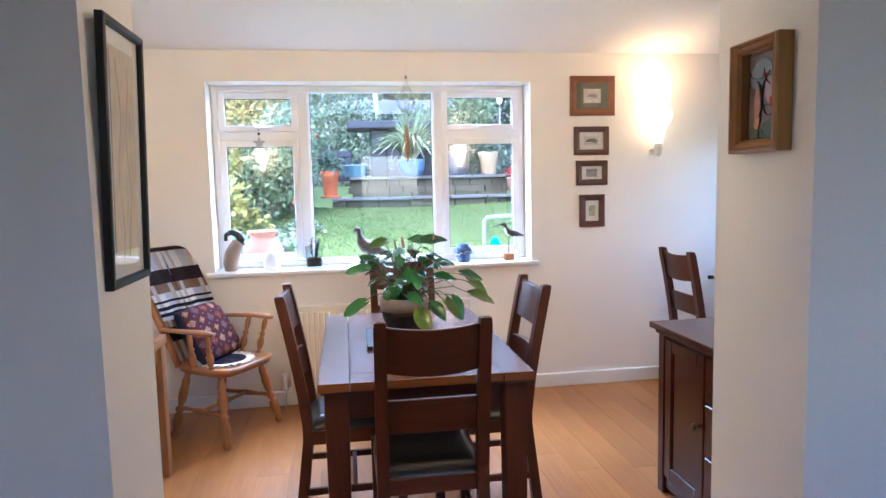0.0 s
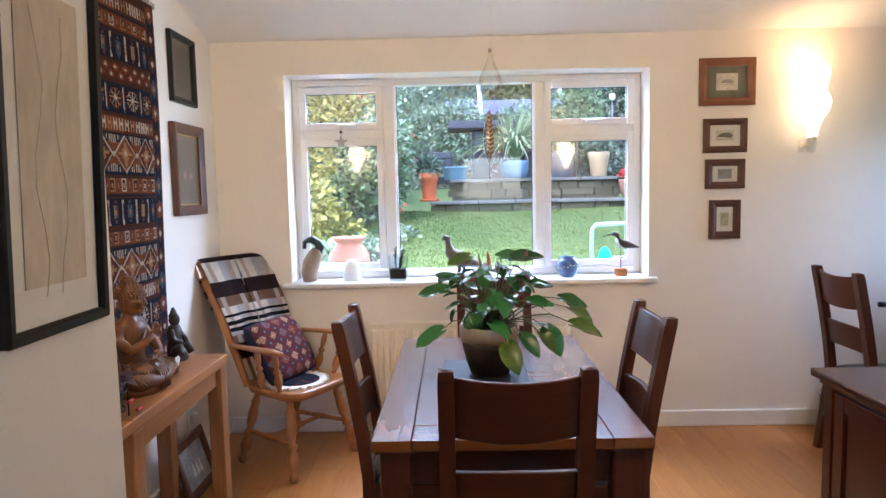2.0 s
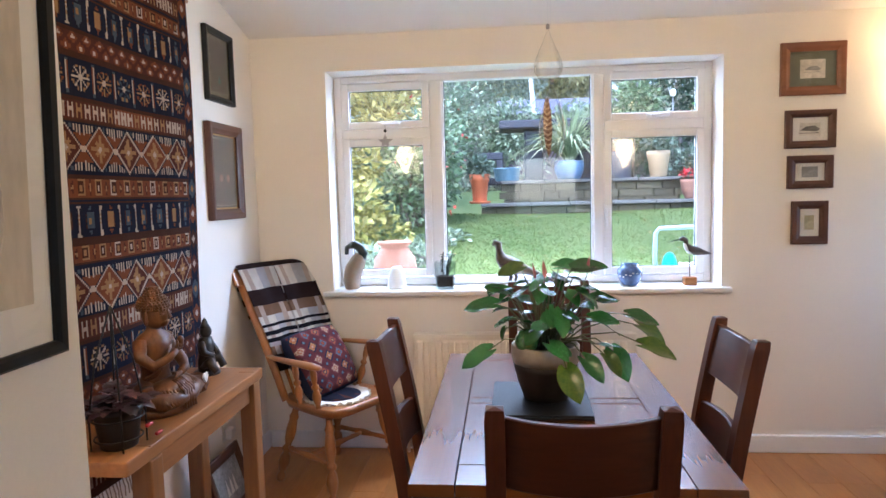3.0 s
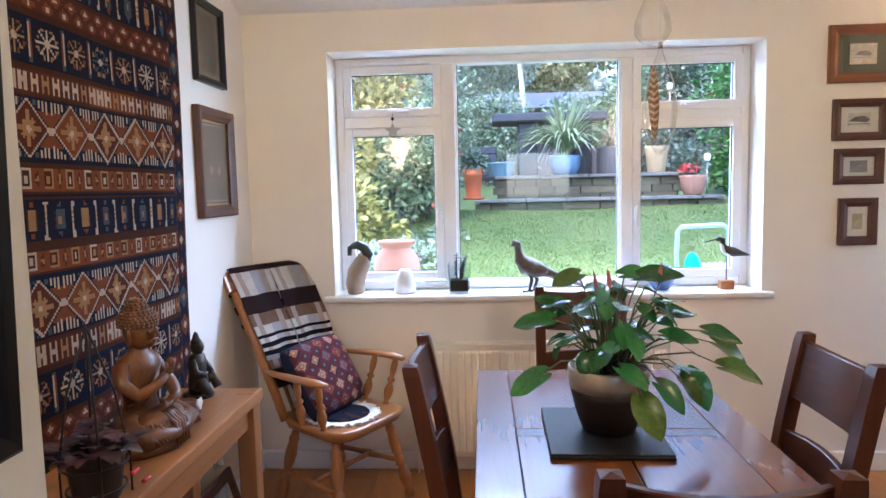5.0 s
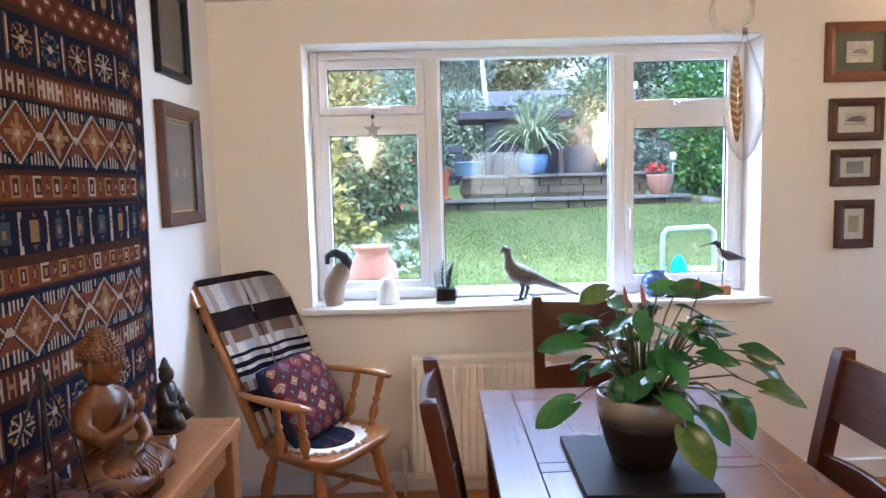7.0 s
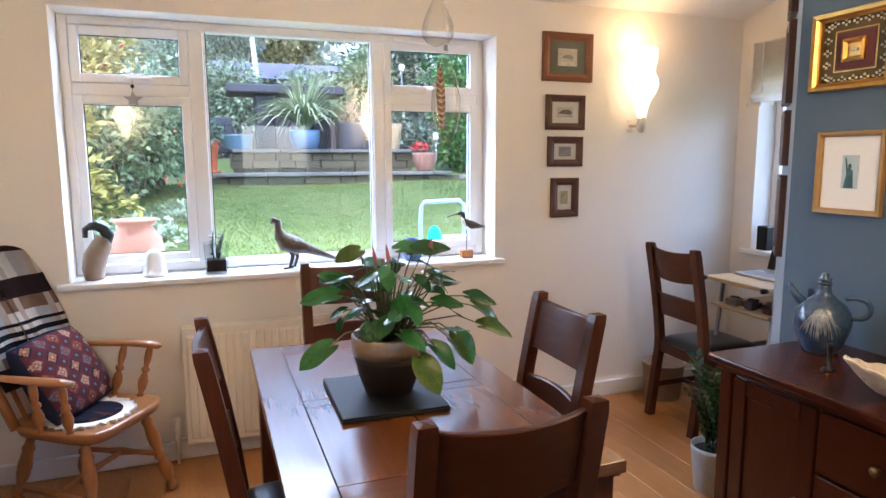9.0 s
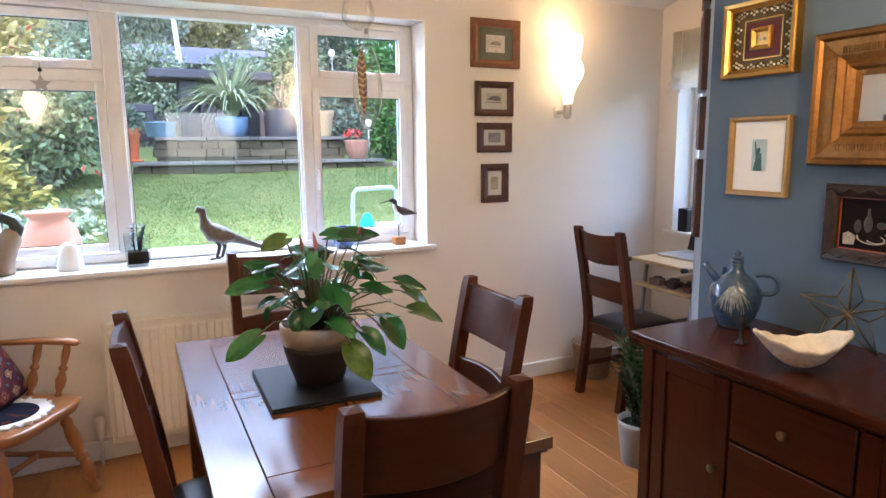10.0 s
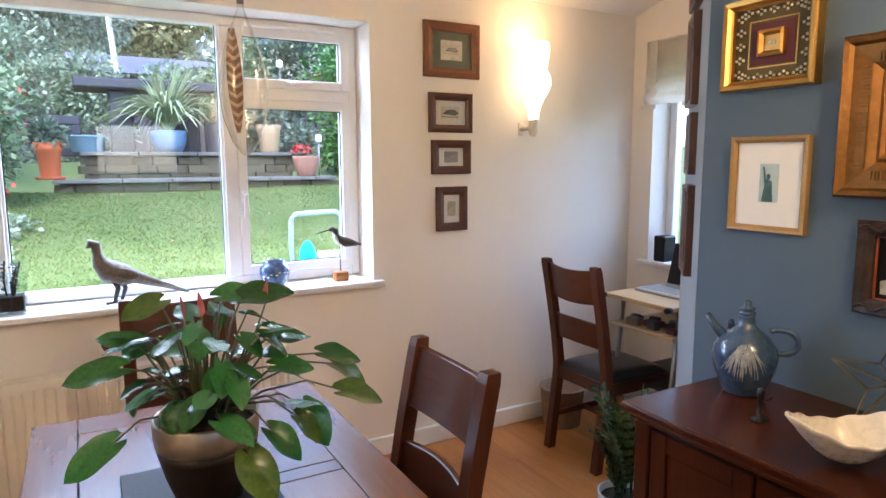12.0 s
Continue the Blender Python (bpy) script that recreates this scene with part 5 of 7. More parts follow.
def leaf_cloud(bm, rng, n, centre, radius, size, mi=0, hollow=0.55, up=0.3, thin=0.55):
    """Small leaves scattered through the outer part of an ellipsoid."""
    for _ in range(n):
        d = Vector((rng.gauss(0, 1), rng.gauss(0, 1), rng.gauss(0, 1))).normalized()
        r = hollow + (1 - hollow) * rng.random() ** 0.7
        p = Vector(centre) + Vector((d.x * radius[0], d.y * radius[1], d.z * radius[2])) * r
        a = (d + Vector((rng.uniform(-1, 1), rng.uniform(-1, 1), rng.uniform(-0.9, 0.6)))).normalized()
        nrm = (Vector((rng.uniform(-1, 1), rng.uniform(-1, 1), 1.2 * up + rng.random())))
        s = a.cross(nrm)
        s = s.normalized() if s.length > 0.01 else Vector((1, 0, 0))
        L = size * rng.uniform(0.6, 1.35)
        w = s * L * thin * 0.5
        f = bm.faces.new([bm.verts.new(q) for q in (p, p + a * L * 0.45 + w, p + a * L, p + a * L * 0.45 - w)])
        f.material_index = mi
    return bm


pp = thing("potted_plant", "dark pot of purple-green foliage in a black wire hanger", "potted plant", pose(-0.89, 2.70, CZT))
b = bm_()
lathe(b, [(0.048, 0.0), (0.052, 0.004), (0.066, 0.105), (0.071, 0.108), (0.071, 0.124), (0.064, 0.124), (0.061, 0.10)], 24)
part("pot", b, DPOT, pp)
b = bm_()
lathe(b, [(0.060, 0.095), (0.03, 0.104), (0.002, 0.106)], 16, cap=False)
part("soil", b, SOIL, pp)
b = bm_()
rng = random.Random(8)
for k in range(120):
    a, r = rng.uniform(0, 6.28), rng.uniform(0.01, 0.085)
    e = rng.uniform(-0.1, 0.9)
    leaf_mesh(b, (r * math.cos(a), r * math.sin(a), 0.112 + rng.uniform(0, 0.07) * (1.2 - r * 9)), (math.cos(a), math.sin(a), e), (0, 0, 1), rng.uniform(0.026, 0.046), rng.uniform(0.024, 0.036), droop=0.4, heart=0.4)
part("foliage", b, LEAFP, pp)
b = bm_()
tube(b, [(0.072 * math.cos(k * 0.314), 0.072 * math.sin(k * 0.314), 0.09) for k in range(20)], 0.003, 6, loop=True)
tube(b, [(0.066 * math.cos(k * 0.314), 0.066 * math.sin(k * 0.314), 0.03) for k in range(20)], 0.003, 6, loop=True)
for a in (0.6, 2.2, 3.8, 5.4):
    tube(b, [(0.075 * math.cos(a), 0.075 * math.sin(a), 0.0), (0.075 * math.cos(a), 0.075 * math.sin(a), 0.10), (0.05 * math.cos(a), 0.05 * math.sin(a), 0.26), (0.0, 0.0, 0.42)], 0.003, 6)
part("wire_hanger", b, BLACK, pp, "black wire hanger")
RED = mat("red_plastic_tag", (0.55, 0.03, 0.03), 0.5)
for k, (dx, dy) in enumerate(((0.078, 0.03), (0.075, 0.085))):
    b = bm_()
    box(b, (dx - 0.006, dy - 0.016, 0.05 - 0.045 * k), (dx + 0.006, dy + 0.016, 0.06 - 0.045 * k), 0.003)
    part("tag", b, RED, pp, "red tag")

# socket outlet on the side wall
sock = thing("wall_socket", "white double wall socket with a plug and lead", "socket", pose(XL, 3.97, 0.30, 0, 0, 90))
b = bm_()
box(b, (-0.073, -0.009, -0.043), (0.073, 0.0, 0.043), 0.004, seg=2)
part("plate", b, WHITE_PL, sock)
b = bm_()
box(b, (-0.055, -0.04, -0.035), (-0.01, -0.0095, 0.02), 0.006)
part("plug", b, WHITE_PL, sock)

# ---- on the table ----
SLATE = mat("black_slate_board", (0.010, 0.011, 0.015), 0.55, var=0.25, s1=6, s2=120, bump=0.15, spec=0.3)
b = bm_()
box(b, (-0.157, -0.178, 0), (0.157, 0.178, 0.008), 0.002), box(b, (-0.156, -0.177, 0.0085), (0.156, 0.177, 0.015), 0.002)
solid("place_mat", b, SLATE, "black square board lying on the table under the plant pot", "table mat", m=pose(0.367, 3.037, TZ + 0.001, 0, 0, -1.2))
POTZ = TZ + 0.0165
an = thing("anthurium_plant", "leafy green flamingo plant in a bronze and charcoal glazed pot", "potted plant", pose(0.385, 3.035, POTZ))
BRONZEG = mat("bronze_glaze", (0.35, 0.30, 0.24), 0.34, metal=0.5, var=0.2, s1=12)
CHAR = mat("charcoal_glaze", (0.020, 0.015, 0.014), 0.5, var=0.2, s1=10, spec=0.3)
b = bm_()
lathe(b, [(0.066, 0.0), (0.072, 0.004), (0.088, 0.05), (0.101, 0.10), (0.106, 0.122)], 36)
part("pot_base", b, CHAR, an)
b = bm_()
lathe(b, [(0.1065, 0.1225), (0.110, 0.15), (0.111, 0.178), (0.107, 0.183), (0.102, 0.178), (0.098, 0.14), (0.02, 0.135)], 36)
part("pot_rim", b, BRONZEG, an, "bronze glazed upper band")
b = bm_()
lathe(b, [(0.101, 0.158), (0.05, 0.168), (0.004, 0.17)], 24, cap=False)
part("soil", b, SOIL, an)
LEAFG = mat("glossy_green_leaf", (0.028, 0.125, 0.030), 0.26, var=0.35, s1=9, s2=60, rand=0.42, coat=0.15, through_light=0.12, bump=0.15)
LEAFY = mat("yellowing_leaf", (0.032, 0.115, 0.016), 0.32, var=0.2, s1=5, s2=12, col2=(0.11, 0.17, 0.02), rand=0.2, coat=0.25, through_light=0.12)
STEM = mat("green_stem", (0.085, 0.10, 0.035), 0.5, var=0.2)
PINKS = mat("pink_spathe", (0.42, 0.13, 0.12), 0.35, var=0.3)
leaf_data = []


def heart_leaf(bm, width, fold, droop, n=10):
    """A heart-shaped leaf one unit long from its stalk at the origin along y, with two rounded lobes behind it."""
    rows = []
    for k in range(n + 1):
        t = k / n
        w = width * 0.5 * (0.78 + 1.25 * t) * (1 - t ** 1.5) ** 0.9 + 0.004
        row = []
        for q in (-1, -0.66, -0.33, 0, 0.33, 0.66, 1):
            lobe = 0.26 * (1 - t) ** 3 * math.sin(math.pi * abs(q) ** 0.8)
            x = q * w
            row.append(bm.verts.new((x, t - lobe, fold * abs(x) * (1 - 0.5 * t) - droop * t * t + 0.022 * math.sin(t * 9 + q) * abs(q) - 0.05 * lobe)))
        rows.append(row)
    for a, c in zip(rows, rows[1:]):
        for j in range(6):
            bm.faces.new((a[j], a[j + 1], c[j + 1], c[j])).smooth = True


for k, (dr, fo) in enumerate(((0.18, 0.2), (0.34, 0.28), (0.06, 0.1))):
    b = bm_()
    heart_leaf(b, 0.72, fo, dr)
    leaf_data.append([mesh_of("leaf", b.copy(), LEAFG), mesh_of("leaf", b, LEAFY)])


def put_leaf(parent, p, head, pitch, size, kind=0, yellow=0, root=(0, 0, 0.17), stem=True, roll=0.0):
    ob = new("leaf", leaf_data[kind][yellow])
    ob.parent = parent
    ob.matrix_basis = pose(*p) @ pose(0, 0, 0, 0, 0, head) @ pose(0, 0, 0, pitch, 0, 0) @ pose(0, 0, 0, 0, roll, 0) @ Matrix.Scale(size, 4)
    if stem:
        p, r = Vector(p), Vector(root)
        mid = (p + r) / 2 + Vector((0, 0, 0.035 + 0.12 * (p - r).to_2d().length))
        if p.z < 0.16:
            mid = r + (p - r) * 0.55 + Vector((0, 0, 0.06))
        b = bm_()
        tube(b, [r, r.lerp(mid, 0.6), mid.lerp(p, 0.35), p], [0.0032, 0.0028, 0.0024, 0.002], 6)
        part("stem", b, STEM, parent)


outer = [(-0.185, -0.03, 0.165, 100, -25, 0.125, 0, 0), (0.055, -0.155, 0.135, 195, -35, 0.125, 1, 1), (0.115, -0.10, 0.155, 235, -35, 0.105, 1, 0), (0.185, -0.06, 0.155, 245, -40, 0.095, 1, 1), (0.215, -0.02, 0.16, 215, -45, 0.12, 1, 0),
         (0.315, 0.0, 0.175, 262, -10, 0.13, 1, 1), (0.315, 0.06, 0.225, 258, -25, 0.125, 1, 1), (0.275, 0.02, 0.27, 262, -12, 0.115, 0, 0), (0.155, 0.03, 0.325, 262, 0, 0.10, 0, 0), (0.15, -0.02, 0.27, 262, -5, 0.105, 0, 0),
         (0.09, 0.02, 0.425, 255, 10, 0.135, 0, 0), (0.05, 0.03, 0.43, 275, 5, 0.12, 0, 0), (-0.075, 0.05, 0.43, 120, -10, 0.105, 0, 1), (-0.165, -0.03, 0.318, 88, -4, 0.12, 0, 0), (-0.13, 0.05, 0.22, 95, -60, 0.05, 1, 0), (0.05, 0.10, 0.38, 330, 0, 0.11, 0, 0)]
for x, y, z, hd, pt, s, kd, yl in outer:
    put_leaf(an, (x, y, z), hd, pt, s * 0.84, kd, yl, (x * 0.12, y * 0.12, 0.165), roll=28 if hd > 180 else -28)
rng = random.Random(21)
for k in range(62):
    a, r = rng.uniform(0, 360), rng.uniform(0.03, 0.175)
    x, y = -math.sin(radians(a)) * r, math.cos(radians(a)) * r
    put_leaf(an, (x, y, rng.uniform(0.22, 0.40) - 0.4 * max(0, r - 0.09)), a + rng.uniform(-45, 45), rng.uniform(-30, 14), rng.uniform(0.052, 0.086), rng.randrange(3), 0, (x * 0.25, y * 0.25, 0.165), roll=rng.uniform(-30, 30))
for x, y, z, hd in ((-0.03, 0.03, 0.39, 120), (0.0, -0.01, 0.40, 30), (0.14, 0.01, 0.41, 300)):
    b = bm_()
    leaf_mesh(b, (0, 0, 0), (0, 0.25, 1), (0, -1, 0.2), 0.055, 0.017, 0.5, -0.1, heart=0.3)
    part("spathe", b, PINKS, an, "pink flower spathe", at=pose(x, y, z, 0, 0, hd))
    b = bm_()
    tube(b, [(x * 0.3, y * 0.3, 0.165), (x * 0.7, y * 0.7, 0.3), (x, y, z)], 0.0022, 6)
    part("stem", b, STEM, an)
b = bm_()
ell(b, (0, 0, 0), (0.040, 0.040, 0.040), seg=24, rings=14)
solid("glass_ball", b, mat("green_marbled_glass", (0.012, 0.10, 0.025), 0.1, var=0.6, s1=40, s2=120, coat=0.6, bump=0.0, col2=(0.10, 0.30, 0.10)), "green marbled glass ball resting in the plant pot", "glass ball", m=pose(0.325, 2.985, POTZ + 0.201))

# ---- along the window sill ----
SZ1 = 0.9155
STONE = mat("mottled_stone", (0.38, 0.33, 0.27), 0.5, var=0.25, s1=8, s2=50, col2=(0.30, 0.18, 0.10))
DGREEN = mat("dark_green_glaze", (0.018, 0.026, 0.022), 0.3, var=0.3)
bird = thing("bird_vase", "stoneware duck sculpture with a dark green glazed head", "ornament", pose(-0.60, 4.575, SZ1, 0, 0, 0))
b = bm_()
tube(b, [(-0.02, 0, 0.0), (-0.025, 0, 0.05), (-0.012, 0, 0.11), (0.018, 0, 0.165), (0.03, 0, 0.20)], [0.042, 0.05, 0.052, 0.045, 0.030], 18)
part("body", b, STONE, bird)
b = bm_()
tube(b, [(0.036, 0, 0.16), (0.046, 0, 0.205), (0.03, 0, 0.238), (-0.002, 0, 0.255), (-0.03, 0, 0.25)], [0.020, 0.028, 0.026, 0.024, 0.018], 14)
tube(b, [(-0.02, 0, 0.252), (-0.048, 0, 0.238), (-0.05, 0, 0.20)], [0.018, 0.014, 0.012], 10)
part("head", b, DGREEN, bird, "dark green glazed head")
b = bm_()
lathe(b, [(0.052, 0.0), (0.056, 0.006), (0.055, 0.03), (0.043, 0.09), (0.03, 0.118), (0.022, 0.125), (0.010, 0.125), (0.008, 0.118)], 32)
solid("oil_diffuser", b, WHITE_PL, "white cone-shaped oil diffuser on the sill", "diffuser", m=pose(-0.362, 4.58, SZ1))
pl = thing("glass_planter", "square clear glass vase planted with a dark succulent", "planter", pose(-0.078, 4.565, SZ1))
CLEAR = glass("clear_glass", (0.93, 0.96, 0.96), 1.45)
b = bm_()
for sgn in (-1, 1):
    prism(b, [(sgn * 0.050, -0.05, 0.012), (sgn * 0.050, 0.05, 0.012), (sgn * 0.058, 0.058, 0.15), (sgn * 0.058, -0.058, 0.15)], (-sgn * 0.004, 0, 0))
    prism(b, [(-0.05, sgn * 0.050, 0.012), (0.05, sgn * 0.050, 0.012), (0.058, sgn * 0.058, 0.15), (-0.058, sgn * 0.058, 0.15)], (0, -sgn * 0.004, 0))
box(b, (-0.051, -0.051, 0.0), (0.051, 0.051, 0.012), 0.003)
part("glass", b, CLEAR, pl)
b = bm_()
box(b, (-0.045, -0.045, 0.0125), (0.045, 0.045, 0.07), 0.003)
part("soil", b, SOIL, pl)
b = bm_()
rng = random.Random(5)
for k in range(5):
    x0, y0 = rng.uniform(-0.015, 0.015), rng.uniform(-0.015, 0.015)
    tube(b, [(x0, y0, 0.068), (x0 * 1.5, y0, 0.12), (x0 * 2 + 0.012, y0, 0.16 + 0.012 * k)], 0.0035, 6)
    for j in range(9):
        a = rng.uniform(0, 6.28)
        leaf_mesh(b, (x0 * 1.7, y0, 0.09 + 0.012 * j), (math.cos(a), math.sin(a), 0.5), (0, 0, 1), 0.026, 0.016, droop=0.1)
part("succulent", b, mat("dark_succulent", (0.020, 0.030, 0.022), 0.4, var=0.4, s1=20, island=0.3), pl)

FEATHER = mat("bronze_pheasant", (0.12, 0.10, 0.085), 0.5, metal=0.2, var=0.55, s1=40, s2=120, bump=0.5, dist=0.004)
ph = thing("pheasant_figure", "bronze pheasant figure with a long tail standing on the sill", "ornament", pose(0.265, 4.56, SZ1))
b = bm_()
tube(b, [(-0.075, 0, 0.235), (-0.062, 0, 0.253), (-0.042, 0, 0.245), (-0.038, 0, 0.21), (-0.030, 0, 0.17), (0.0, 0, 0.135), (0.05, 0, 0.115), (0.10, 0, 0.10), (0.19, 0, 0.065), (0.30, 0, 0.018)],
     [0.003, 0.019, 0.022, 0.018, 0.032, 0.050, 0.047, 0.028, 0.015, 0.005], 14)
part("body", b, FEATHER, ph)
for dx, dy in ((0.0, -0.015), (0.03, 0.02)):
    b = bm_()
    tube(b, [(0.02 + dx * 0.3, dy, 0.10), (0.028 + dx, dy, 0.06), (0.012 + dx, dy, 0.006)], [0.017, 0.010, 0.007], 8)
    for a in (-0.5, 0, 0.5):
        tube(b, [(0.012 + dx, dy, 0.005), (-0.02 + dx, dy + 0.018 * a, 0.004)], 0.005, 5)
    tube(b, [(0.012 + dx, dy, 0.005), (0.03 + dx, dy, 0.003)], 0.003, 5)
    part("leg", b, DARKB, ph)
b = bm_()
for sy in (-1, 1):
    ell(b, (0.03, sy * 0.036, 0.13), (0.055, 0.012, 0.026), m=pose(0, 0, 0, 0, 12, 0))
part("wing", b, FEATHER, ph)

COBALT = mat("cobalt_porcelain", (0.012, 0.030, 0.19), 0.18, var=0.5, s1=18, s2=50, coat=0.5, col2=(0.10, 0.19, 0.42))
b = bm_()
lathe(b, [(0.035, 0.0), (0.04, 0.004), (0.058, 0.03), (0.068, 0.065), (0.066, 0.09), (0.05, 0.108), (0.044, 0.112), (0.046, 0.122), (0.041, 0.122), (0.038, 0.108), (0.055, 0.08)], 32)
gj = thing("ginger_jar", "round cobalt blue and white porcelain jar on the sill", "vase", pose(0.948, 4.575, SZ1))
part("body", b, COBALT, gj)
PORC = mat("white_porcelain_pattern", (0.62, 0.68, 0.76), 0.2)
b = bm_()
for k in range(22):
    a, zz = k * 2.39996, 0.03 + 0.06 * ((k * 0.37) % 1)
    r = 0.0605 + 0.008 * math.sin((zz - 0.02) / 0.09 * math.pi)
    ell(b, (0, 0, 0), (0.007, 0.0008, 0.004), m=pose(r * math.cos(a), r * math.sin(a), zz, 0, 0, math.degrees(a) + 90), seg=8, rings=4)
tagged(part("blossom_pattern", b, PORC, gj), kind="stuff")
wd = thing("wader_bird", "carved wooden wading bird on a wire above a wood block", "ornament", pose(1.268, 4.565, SZ1))
b = bm_()
box(b, (-0.033, -0.026, 0.0), (0.033, 0.026, 0.045), 0.004)
part("block", b, PINE[0], wd)
b = bm_()
tube(b, [(0, 0, 0.0455), (0.0, 0, 0.165)], 0.0025, 6)
part("wire", b, BLACK, wd)
WADER = mat("grey_brown_wood_bird", (0.055, 0.045, 0.042), 0.5, var=0.3, s1=30)
b = bm_()
tube(b, [(-0.118, 0, 0.235), (-0.075, 0, 0.247), (-0.048, 0, 0.252)], [0.0015, 0.0028, 0.004], 8)
part("bill", b, BLACK, wd)
b = bm_()
tube(b, [(-0.055, 0, 0.250), (-0.040, 0, 0.256), (-0.022, 0, 0.248), (-0.018, 0, 0.222), (0.0, 0, 0.198), (0.035, 0, 0.186), (0.075, 0, 0.178), (0.112, 0, 0.170)], [0.006, 0.014, 0.014, 0.012, 0.022, 0.024, 0.013, 0.003], 12)
part("body", b, WADER, wd)
b = bm_()
tube(b, [(-0.026, 0, 0.232), (-0.016, 0, 0.205), (0.0, 0, 0.186), (0.025, 0, 0.174)], [0.010, 0.015, 0.017, 0.008], 10)
part("breast", b, WCARD, wd, "white painted breast")
# paper star and heart hung from the latch
b = bm_()
pts = [(0.045 * (1 if k % 2 == 0 else 0.42) * math.sin(k * math.pi / 5), 0.0, 0.045 * (1 if k % 2 == 0 else 0.42) * math.cos(k * math.pi / 5)) for k in range(10)]
prism(b, pts, (0, 0.008, 0))
st = thing("hanging_star", "pale grey felt star hung on a thread from the window latch", "ornament", pose(-0.41, 4.615, 1.755))
part("star", b, mat("grey_felt", (0.42, 0.42, 0.45), 0.95, var=0.1), st)
b = bm_()
tube(b, [(0, 0.004, 0.045), (0, 0.012, 0.095)], 0.0012, 5)
ell(b, (0, 0.006, 0.062), (0.009, 0.006, 0.009), seg=8, rings=6)
part("thread", b, BLACK, st)

# ---- hanging glass drops ----
DROPG = glass("blown_glass", (0.98, 0.98, 0.975), 1.5, 0.05, 0.85, 1.9)
for k, (x, y, ztop, prof, label) in enumerate((
        (0.371, 2.54, 1.838, [(0.003, 0.0), (0.004, -0.010), (0.011, -0.030), (0.021, -0.052), (0.030, -0.073), (0.0345, -0.090), (0.033, -0.106), (0.024, -0.119), (0.010, -0.1255), (0.001, -0.127)], "clear blown glass teardrop hanging on a thread"),
        (0.376, 2.505, 1.702, [(0.003, 0.0), (0.005, -0.012), (0.014, -0.035), (0.024, -0.065), (0.030, -0.095), (0.0315, -0.12), (0.028, -0.15), (0.018, -0.18), (0.008, -0.195), (0.001, -0.2)], "long clear glass drop holding a barred feather, hanging on a thread"))):
    d = thing("glass_drop", label, "hanging ornament", pose(x, y, ztop), "hanging glass drops")
    b = bm_()
    lathe(b, prof, 36, cap=False)
    part("drop", b, DROPG, d).visible_shadow = False
    b = bm_()
    tube(b, [(0, 0, 0.0), (0, 0, ceil_z(y) - ztop)], 0.0006, 4)
    part("thread", b, WHITE_PL, d)
    b = bm_()
    lathe(b, [(0.0045, -0.004), (0.0045, 0.006), (0.001, 0.008)], 8)
    part("cap", b, STEEL, d)
    if k:
        b = bm_()
        grid(b, 12, 60, lambda u, v: Vector((-0.012 + 0.004 * v + (u - 0.5) * 0.020 * math.sin(math.pi * (0.08 + 0.88 * v)) ** 0.7, 0.008 * abs(u - 0.5), -0.035 - 0.135 * v)), lambda u, v: 1 if (v * 11 + 1.2 * abs(u - 0.5)) % 1 < 0.36 else 0)
        part("feather", b, [mat("feather_brown", (0.15, 0.075, 0.042), 0.8), mat("feather_buff", (0.42, 0.31, 0.21), 0.8)], d, "barred brown feather")

# ---- on the sideboard ----
tp = thing("stoneware_jug", "blue-grey glazed stoneware jug with spout, handle and stopper", "jug", pose(1.885, 2.80, SZ + 0.001, 0, 0, 34) @ Matrix.Scale(0.90, 4))
GLAZE = mat("blue_grey_glaze", (0.030, 0.088, 0.23), 0.22, var=0.5, s1=9, s2=60, coat=0.5, col2=(0.075, 0.125, 0.20))
b = bm_()
lathe(b, [(0.060, 0.0), (0.064, 0.006), (0.074, 0.03), (0.095, 0.08), (0.103, 0.12), (0.098, 0.155), (0.075, 0.19), (0.045, 0.212), (0.028, 0.23), (0.024, 0.255), (0.026, 0.262)], 40)
part("body", b, GLAZE, tp)
b = bm_()
tube(b, [(0.0, 0.068, 0.185), (0.0, 0.098, 0.215), (0.0, 0.122, 0.255)], [0.019, 0.014, 0.010], 12)
part("spout", b, GLAZE, tp)
b = bm_()
tube(b, [(0.03, 0.045, 0.20), (0.032, 0.05, 0.235)], [0.013, 0.010], 10)
part("small_spout", b, GLAZE, tp)
b = bm_()
tube(b, [(0.0, -0.108 - 0.046 * math.sin(radians(a)) + 0.018 * (1 if a < 20 or a > 160 else 0) * abs(math.cos(radians(a))), 0.172 + 0.048 * math.cos(radians(a)) + 0.0001 * a) for a in range(-25, 191, 12)], 0.0095, 12)
part("handle", b, GLAZE, tp)
b = bm_()
lathe(b, [(0.022, 0.2625), (0.026, 0.266), (0.026, 0.272), (0.014, 0.276), (0.024, 0.281), (0.024, 0.287), (0.011, 0.292), (0.015, 0.300), (0.008, 0.310), (0.002, 0.313)], 20)
part("stopper", b, GLAZE, tp)
b = bm_()
CREAMG = mat("cream_drip_glaze", (0.36, 0.39, 0.43), 0.25, var=0.45, s1=30, coat=0.3)


def jug_r(z):
    """Radius of the jug at the height z."""
    rows = ((0.0, 0.060), (0.03, 0.074), (0.08, 0.095), (0.12, 0.103), (0.155, 0.098), (0.19, 0.075), (0.212, 0.045))
    for (za, ra), (zb, rb) in zip(rows, rows[1:]):
        if z <= zb:
            return ra + (rb - ra) * (z - za) / (zb - za)
    return 0.045


